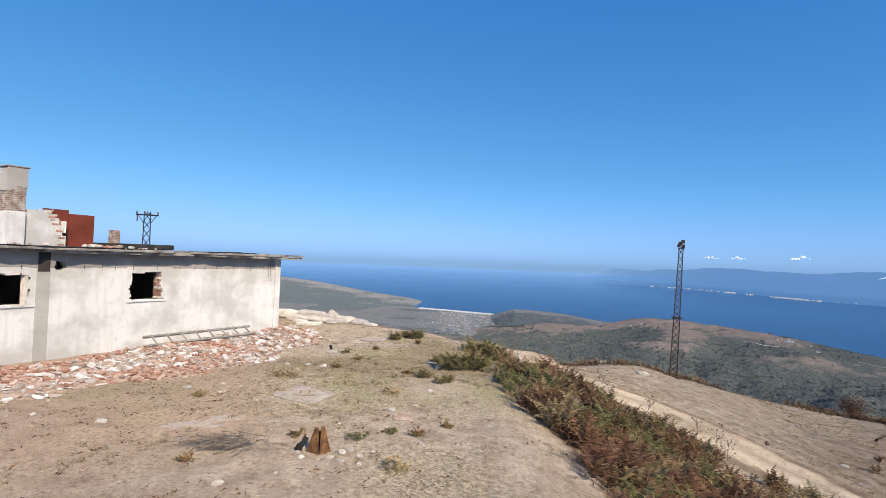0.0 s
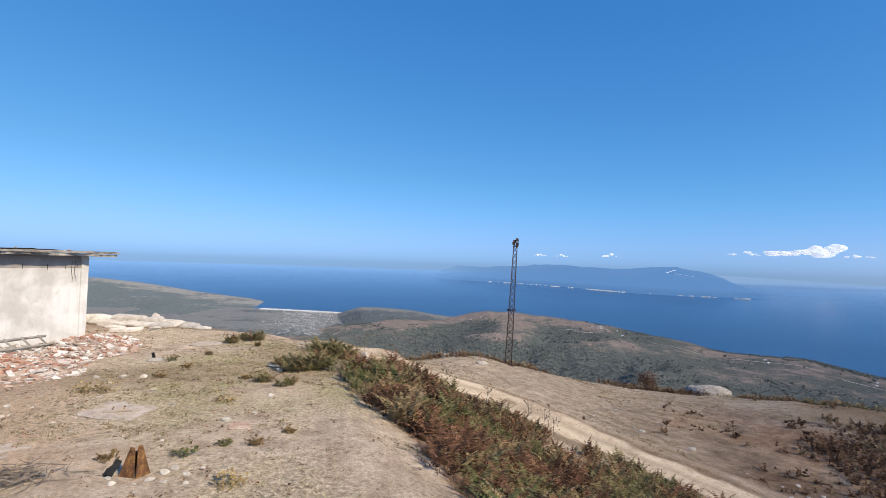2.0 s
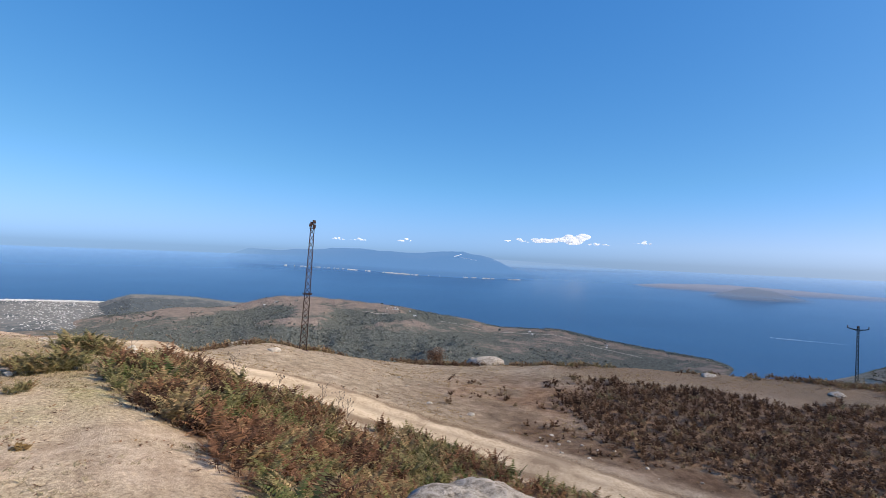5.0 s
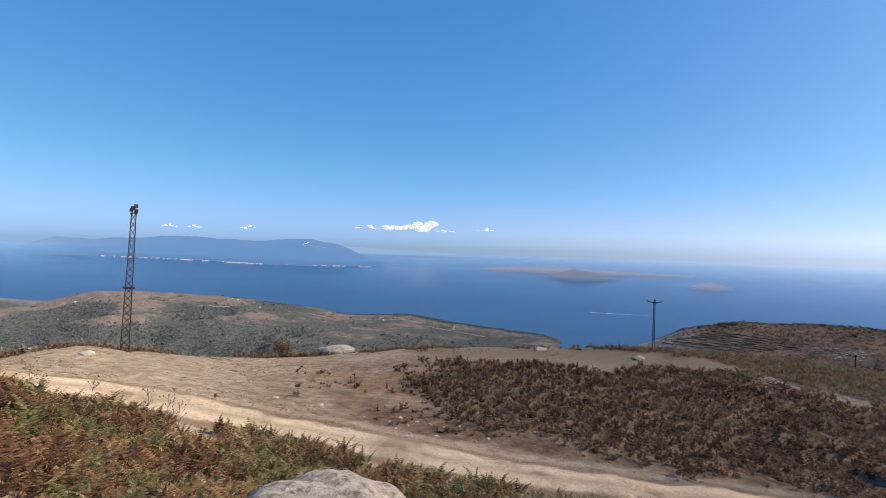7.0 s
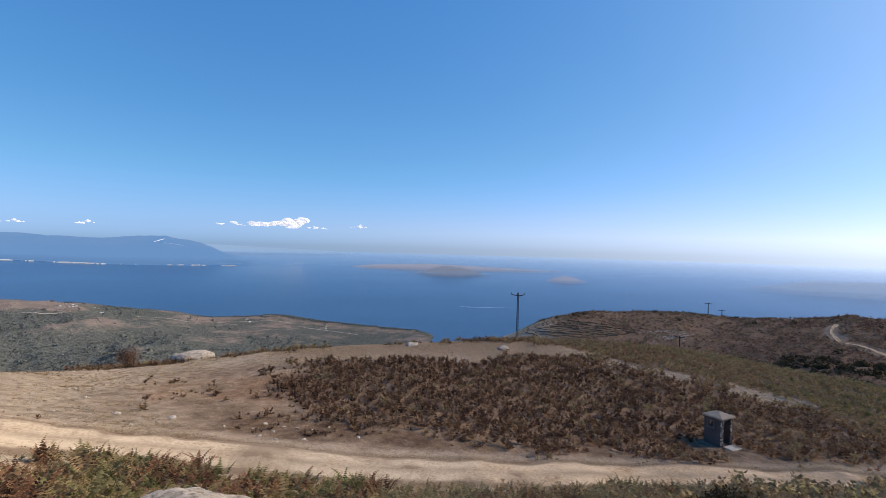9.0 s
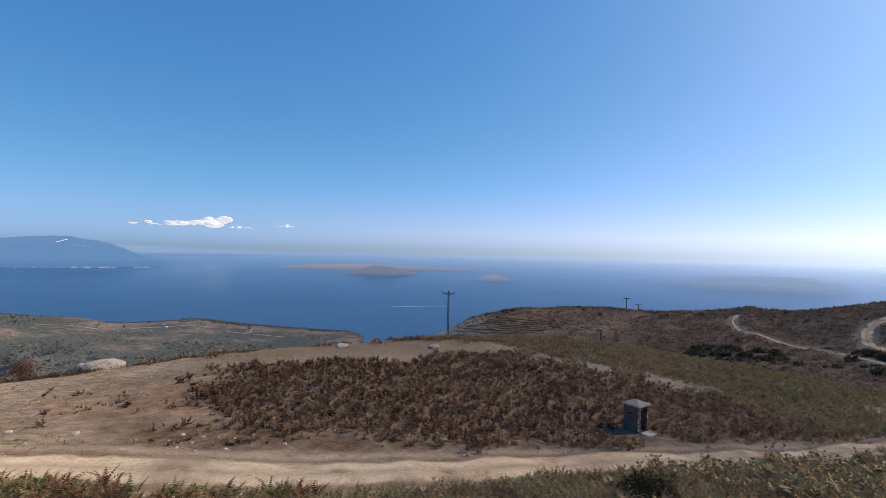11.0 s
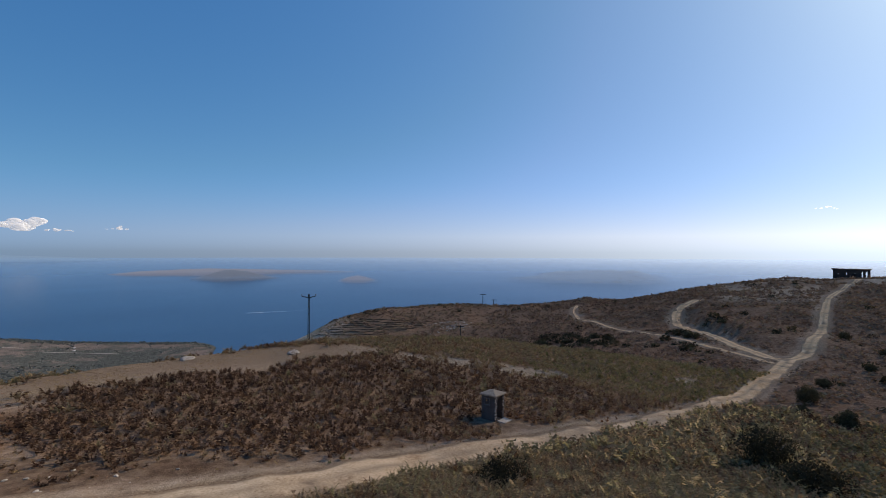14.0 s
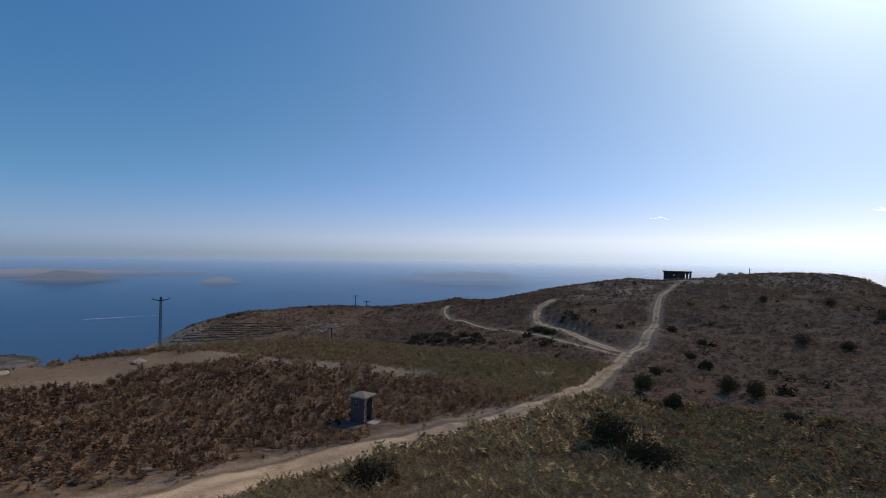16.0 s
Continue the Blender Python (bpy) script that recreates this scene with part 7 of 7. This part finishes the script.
for _n, (_x, _y, _w, _d, _h) in enumerate(((-8.0, 27.0, 0.9, 0.7, 0.26), (-7.0, 27.3, 1.0, 0.8, 0.3), (-6.0, 27.6, 1.1, 0.7, 0.28), (-5.0, 27.2, 0.9, 0.6, 0.24), (-7.4, 26.2, 0.8, 0.5, 0.2), (-6.3, 26.4, 0.9, 0.5, 0.2), (-5.2, 26.4, 0.7, 0.5, 0.16), (-4.3, 26.9, 0.7, 0.45, 0.18), (-3.7, 26.4, 0.5, 0.3, 0.12), (-6.9, 25.4, 0.5, 0.3, 0.1))):
    stone("rock", _x, _y, (_w, _d, _h), 160 + _n, STONE, "bare pale flat rock on the rim behind the house", sink=0.32, detail=3, category="rock", rough=0.35, chop=5, turn=_n * 37, group="rim rocks")
build_slab(-0.05, 16.9, 0.3, 0.2, 10, 7, "flat pale stone slab in turf", ROCK, 0.05, 0.2)


def build_base_plate():
    x, y = -3.1, 12.1
    base = thing("bolt_plate", "raised concrete pad with rusty bolts", "machine base", pose(x, y, height_at(x, y) + 0.045, 0, 0, 10))
    bm = bmesh.new()
    box(bm, (0.5, 0.34, 0.04), (0, 0, -0.005), bevel=0.01)
    part("pad", bm, WORN_PAD, base)
    for px, py in ((-0.1, -0.06), (0.1, -0.06), (-0.1, 0.07), (0.1, 0.07)):
        bm = bmesh.new()
        bmesh.ops.create_cone(bm, cap_ends=True, segments=6, radius1=0.017, radius2=0.015, depth=0.03, matrix=Matrix.Translation((px, py, 0.022)))
        part("bolt", bm, RUST, base)


build_base_plate()


def build_steel_stump():
    x, y = -1.92, 8.55
    stump = thing("steel_stump", "rusted cut-off steel mast stump sticking out of the ground", "metal stump", pose(x, y, height_at(x, y) - 0.05, 0, 0, 12))
    # two flaring flanks that meet in a ridge, a third behind, each with a bent tip
    for k, (near, far, tip0, tip1) in enumerate((((0.0, -0.1), (-0.24, 0.1), (-0.015, 0.0), (-0.085, 0.05)), ((0.01, -0.1), (0.21, 0.08), (0.02, 0.0), (0.085, 0.05)), ((-0.16, 0.2), (0.17, 0.18), (-0.05, 0.09), (0.05, 0.09)))):
        h = (0.44, 0.46, 0.36)[k]
        bm = bmesh.new()
        rows = []
        for i in range(7):
            u = i / 6
            ease = u ** 0.85
            a = Vector((*near, 0)).lerp(Vector((*tip0, 0)), ease) + Vector((0, 0, h * u))
            b = Vector((*far, 0)).lerp(Vector((*tip1, 0)), ease) + Vector((0, 0, h * u - 0.015 * (i == 6)))
            rows.append((a, b))
        back = Vector((0, 0.014, 0))
        vs = [[bm.verts.new(p) for p in (a, b, b + back, a + back)] for a, b in rows]
        for p, q in zip(vs, vs[1:]):
            for i in range(4):
                bm.faces.new((p[i], p[(i + 1) % 4], q[(i + 1) % 4], q[i]))
        bm.faces.new(vs[0])
        bm.faces.new(vs[-1][::-1])
        bmesh.ops.recalc_face_normals(bm, faces=bm.faces)
        plate = part("plate", bm, RUST, stump, "jagged rusty steel plate")
        bm = bmesh.new()
        m = (rows[-1][0] + rows[-1][1]) / 2
        lump(bm, (0.035, 0.02, 0.03), m + Vector((0, 0.006, 0.005)), 5 + k, 0.3, 2)
        part("bent_tip", bm, RUST, plate)
    # three small black plates to the left of the stump
    bm = bmesh.new()
    for a in ((-0.34, 0.16, 0.1), (-0.3, 0.1, 0.14), (-0.24, 0.2, 0.2)):
        box(bm, (0.12, 0.012, 0.12), a, (0, 35, 40), bevel=0.003)
    part("dark_plates", bm, BLACK, stump, "small dark plates beside the stump")


build_steel_stump()


def build_stake():
    p = Vector((-3.7, 17.7, height_at(-3.7, 17.7)))
    stake = thing("iron_stake", "short black iron stub in a pale stone base", "metal stump", Matrix.Translation(p))
    bm = bmesh.new()
    box(bm, (0.08, 0.05, 0.3), (0, 0, 0.12), (15, -12, 0), bevel=0.008)
    part("stub", bm, BLACK, stake)
    bm = bmesh.new()
    lump(bm, (0.26, 0.16, 0.08), (0.05, 0, 0.03), 3, detail=2)
    part("base", bm, STONE, stake)


build_stake()

# rocks on the terraced hillside and along the far ridges
_xy = np.vstack([
    spread_over(260, (90, 95.5), (140, 158), lambda x, y: step(vnoise(x, y, 10, 121), -0.1, 0.4), 17),
    spread_over(300, (79, 100), (140, 208), lambda x, y: 0.4 * step(vnoise(x, y, 7, 122), 0.1, 0.6), 18),
    spread_over(120, (120, 146), (190, 214), lambda x, y: 0.4 + 0 * x, 19),
])
scatter("rocks", _pebble, _xy, rng.uniform(0.2, 0.75, len(_xy)), np.zeros(len(_xy)), ROCK, "grey boulders strewn over the terraced hillside", "rocks", sink=0.1)
for _n, (_b, _d, _s) in enumerate(((134.6, 208, 1.6), (135.5, 209, 1.3), (136.2, 208, 0.9))):
    stone("boulder", *polar(_b, _d), (_s * 1.7, _s, _s * 0.8), 140 + _n, ROCK, "dark jagged rock on the summit skyline", sink=0.3, detail=3, category="boulder", rough=0.55, chop=6)


# dry-stone terrace walls along the contours of the far hillside
def meet_slope(bearing, below):
    """Where a sight line that far below the level first meets the hillside beyond the knoll."""
    r = np.linspace(100, 205, 500)
    x, y = r * math.sin(radians(bearing)), r * math.cos(radians(bearing))
    over = EYE - r * math.tan(radians(below)) - ground(x, y)
    hit = np.nonzero(over < 0)[0]
    return r[hit[0]] if len(hit) else r[-1]


def build_terrace(b0, e0, b1, e1, seed):
    bs = np.linspace(b0, b1, 60)
    rs = np.array([meet_slope(b, e0 + (e1 - e0) * k / 59 + 0.03 * math.sin(k * 0.35 + seed)) for k, b in enumerate(bs)])
    rs = np.convolve(np.pad(rs, 3, "edge"), np.ones(7) / 7, "valid")
    x, y = rs * np.sin(np.radians(bs)), rs * np.cos(np.radians(bs))
    z = ground(x, y)
    h = 0.17 + 0.16 * vnoise(x, y, 5, seed) + 0.12 * vnoise(x, y, 1.5, seed + 1)
    ux, uy = np.sin(np.radians(bs)), np.cos(np.radians(bs))
    ring = np.stack([np.c_[x - ux * 0.2, y - uy * 0.2, z - 0.5], np.c_[x - ux * 0.12, y - uy * 0.12, z + h], np.c_[x + ux * 0.3, y + uy * 0.3, z + h], np.c_[x + ux * 0.35, y + uy * 0.35, z - 0.5]], 1)
    me = mesh_of("terrace_wall", ring.reshape(-1, 3), grid_faces(60, 4), DRY_STONE, False)
    tagged(new("terrace_wall", me), "dark dry-stone terrace wall on the hillside", "wall", kind="structure")


for _n, (_b0, _e0, _b1, _e1) in enumerate(((83.3, 7.4, 91.0, 7.75), (82.6, 7.64, 90.6, 7.98), (82.0, 7.86, 90.2, 8.16), (81.4, 8.06, 89.8, 8.32), (80.6, 8.26, 89.2, 8.48), (79.9, 8.46, 88.4, 8.66), (79.2, 8.7, 87.4, 8.86), (78.6, 8.98, 86.0, 9.08))):
    build_terrace(_b0, _e0, _b1, _e1, 130 + _n)


# ---- far things: the bay village, the boat's wake, clouds ----
def build_village():
    g = np.random.default_rng(5)
    v, f = [], []
    for k in range(1900):
        # a close row on the beach, looser streets behind it
        front = k % 2 == 0
        b = g.uniform(-2.5, 6.3) if front else g.normal(2.4, 2.3)
        if not -2.6 < b < 7:
            continue
        crest, drop = np.interp(b, (-10, 0, 6, 12), (640, 600, 570, 560)), np.interp(b, (-10, 0, 6, 12), (54.8, 55.2, 55.4, 57))
        r = crest - (2 + 12 * g.random() if front else 8 + 190 * g.random() ** 1.2)
        x, y = polar(b, r)
        base = EYE - SEA_DROP - 3
        z = base + (EYE - drop - base) * (1 - (crest - r) / 330) ** 0.12 - 0.1
        w, d, h = (g.uniform(0.4, 1.6), g.uniform(0.3, 0.8), g.uniform(0.3, 0.75)) if front else (g.uniform(0.35, 1.1), g.uniform(0.3, 0.8), g.uniform(0.2, 0.42))
        n = len(v)
        v += [(x + sx * w / 2, y + sy * d / 2, z + sz * h) for sz in (0, 1) for sx, sy in ((-1, -1), (1, -1), (1, 1), (-1, 1))]
        f += [(n, n + 1, n + 5, n + 4), (n + 1, n + 2, n + 6, n + 5), (n + 2, n + 3, n + 7, n + 6), (n + 3, n, n + 4, n + 7), (n + 4, n + 5, n + 6, n + 7)]
    tagged(new("village_houses", mesh_of("village_houses", v, f, HOUSES, False)), "tiny white houses crowded round a distant bay", "village", kind="stuff")
    v, f = [], []
    for k in range(70):
        b = g.choice([g.uniform(22, 34), g.uniform(33, 45), g.normal(47.2, 0.5), g.normal(34, 0.8)])
        x, y = polar(b, np.interp(b, [c[0] for c in ISLAND_CREST], [c[1] for c in ISLAND_CREST]) - 388 - 6 * g.random())
        w = g.uniform(1, 6)
        z = EYE - SEA_DROP
        n = len(v)
        t = Vector((math.cos(radians(b)), -math.sin(radians(b)), 0)) * w
        v += [(x - t.x, y - t.y, z), (x + t.x, y + t.y, z), (x + t.x, y + t.y, z + g.uniform(1.6, 3.2)), (x - t.x, y - t.y, z + g.uniform(1.4, 2.6))]
        f.append((n, n + 1, n + 2, n + 3))
    tagged(new("shore_houses", mesh_of("shore_houses", v, f, HOUSES, False)), "thin pale line of houses along the island shore", "village", kind="stuff")


build_village()


def build_quarry_road():
    v, f = [], []
    for b, a in ((41.1, 0.16), (40.6, 0.22), (40.2, 0.27), (41.0, 0.29), (41.9, 0.3), (42.8, 0.31)):
        x, y, z = ridge_spot(ISLAND_CREST, 420, b, a)
        v += [(x, y, z), (x, y, z + 1.5)]
        n = len(v)
        if n > 2:
            f.append((n - 4, n - 2, n - 1, n - 3))
    tagged(new("quarry_road", mesh_of("quarry_road", v, f, FOAM, False)), "pale zigzag cutting on the island's slope", "road", kind="structure")


build_quarry_road()


def build_crest_road():
    """A pale road that shows in places along the far hill's crest, and a few white buildings beside it."""
    gx, gy, gz = RIDGES["far_hill"]
    bearing = np.degrees(np.arctan2(gx[:, 28], gy[:, 28]))
    v, f = [], []
    for b0, b1, j in ((30.5, 33.2, 26), (39.0, 43.5, 27), (46, 53.5, 28), (54.6, 60.5, 27)):
        bs = np.linspace(b0, b1, 16)
        for k, b in enumerate(bs):
            i = int(np.argmin(np.abs(bearing - b)))
            c = j
            p = Vector((gx[i, c], gy[i, c], gz[i, c] + 0.35))
            q = Vector((gx[i, c + 1], gy[i, c + 1], gz[i, c + 1] + 0.35))
            v += [tuple(p), tuple(p.lerp(q, 0.12))]
            if k:
                n = len(v)
                f.append((n - 4, n - 2, n - 1, n - 3))
    tagged(new("road_3", mesh_of("road_3", v, f, FADED, False)), "pale dirt road along the crest of the far hill", "dirt road", kind="structure")
    g = np.random.default_rng(15)
    v, f = [], []
    for b, n in ((20.9, 3), (33.8, 9), (36.5, 2), (48.5, 3), (57.0, 2)):
        for k in range(n):
            i = int(np.argmin(np.abs(bearing - b - g.normal(0, 0.5))))
            c = int(g.integers(28, 30))
            x, y, z, w, h = gx[i, c], gy[i, c], gz[i, c] - 0.2, g.uniform(0.7, 2.2), g.uniform(0.5, 0.8)
            n0 = len(v)
            v += [(x + sx * w / 2, y + sy * 0.5, z + sz * h) for sz in (0, 1) for sx, sy in ((-1, -1), (1, -1), (1, 1), (-1, 1))]
            f += [(n0, n0 + 1, n0 + 5, n0 + 4), (n0 + 1, n0 + 2, n0 + 6, n0 + 5), (n0 + 2, n0 + 3, n0 + 7, n0 + 6), (n0 + 3, n0, n0 + 4, n0 + 7), (n0 + 4, n0 + 5, n0 + 6, n0 + 7)]
    tagged(new("hilltop_houses", mesh_of("hilltop_houses", v, f, HOUSES, False)), "tiny pale buildings on the far hill's crest", "village", kind="stuff")


build_crest_road()


def build_wake():
    a, b = Vector(polar(71.6, 500)), Vector(polar(77.4, 506))
    d = (b - a)
    side = Vector((-d.y, d.x)).normalized()
    v, f = [], []
    n = 40
    for k in range(n + 1):
        t = k / n
        p, w = a + d * t, 0.5 + 0.7 * math.sin(math.pi * min(1, t * 1.3 + 0.1)) * (0.8 + 0.4 * math.sin(k * 2.1))
        w *= 1 - 0.6 * t
        v += [(*(p - side * w), EYE - SEA_DROP + 0.05), (*(p + side * w), EYE - SEA_DROP + 0.05)]
        if k:
            m = 2 * k
            f.append((m - 2, m, m + 1, m - 1))
    tagged(new("boat_wake", mesh_of("boat_wake", v, f, FOAM)), "thin white wake of a distant boat", "wake", kind="structure")


build_wake()


def build_cloud(bearing0, bearing1, low, high, distance, seed, puffs, peak=0.5, material=None):
    """A small bank of cumulus: heaped rounded puffs with a flat base."""
    rnd = random.Random(seed)
    bm = bmesh.new()
    tall = distance * radians(high - low)
    for k in range(puffs):
        t = rnd.random()
        x, y = polar(bearing0 + (bearing1 - bearing0) * t, distance + rnd.uniform(-80, 80))
        heap = 0.25 + 0.75 * math.exp(-((t - peak) / 0.2) ** 2)
        size = tall * rnd.uniform(0.22, 0.42) * heap ** 0.7
        z = distance * math.tan(radians(low)) + size * 0.3 + (tall - size) * heap * rnd.random() ** 1.3
        wide = size * (1.5 if heap > 0.5 else 2.6)
        lump(bm, (wide, wide, size * 0.8), (x, y, EYE + z), seed * 50 + k, 0.22, 3)
    me = bpy.data.meshes.new("cloud")
    bm.to_mesh(me)
    bm.free()
    me.materials.append(material or CLOUD)
    me.polygons.foreach_set("use_smooth", np.full(len(me.polygons), True))
    return tagged(new("cloud", me), "small white cumulus cloud low over the horizon", "cloud", kind="structure")


for _n, _c in enumerate(((48.8, 54.4, 1.9, 3.2, 4500, 54, 0.82), (45.8, 48.4, 1.85, 2.25, 4500, 14, 0.6), (54.8, 56.8, 1.75, 2.15, 4500, 10, 0.4), (59.2, 61.0, 2.05, 2.4, 4500, 9, 0.7), (26.8, 28.2, 1.3, 1.6, 4500, 7, 0.4), (28.8, 30.4, 1.3, 1.62, 4500, 8, 0.6), (33.8, 35.8, 1.4, 1.78, 4500, 10, 0.6), (128.2, 129.9, 3.95, 4.2, 4500, 8, 0.5), (146.2, 147.6, 4.3, 4.7, 4500, 8, 0.5))):
    build_cloud(*_c[:5], 30 + _n, _c[5], _c[6], SUN_CLOUD if _c[0] > 120 else None)
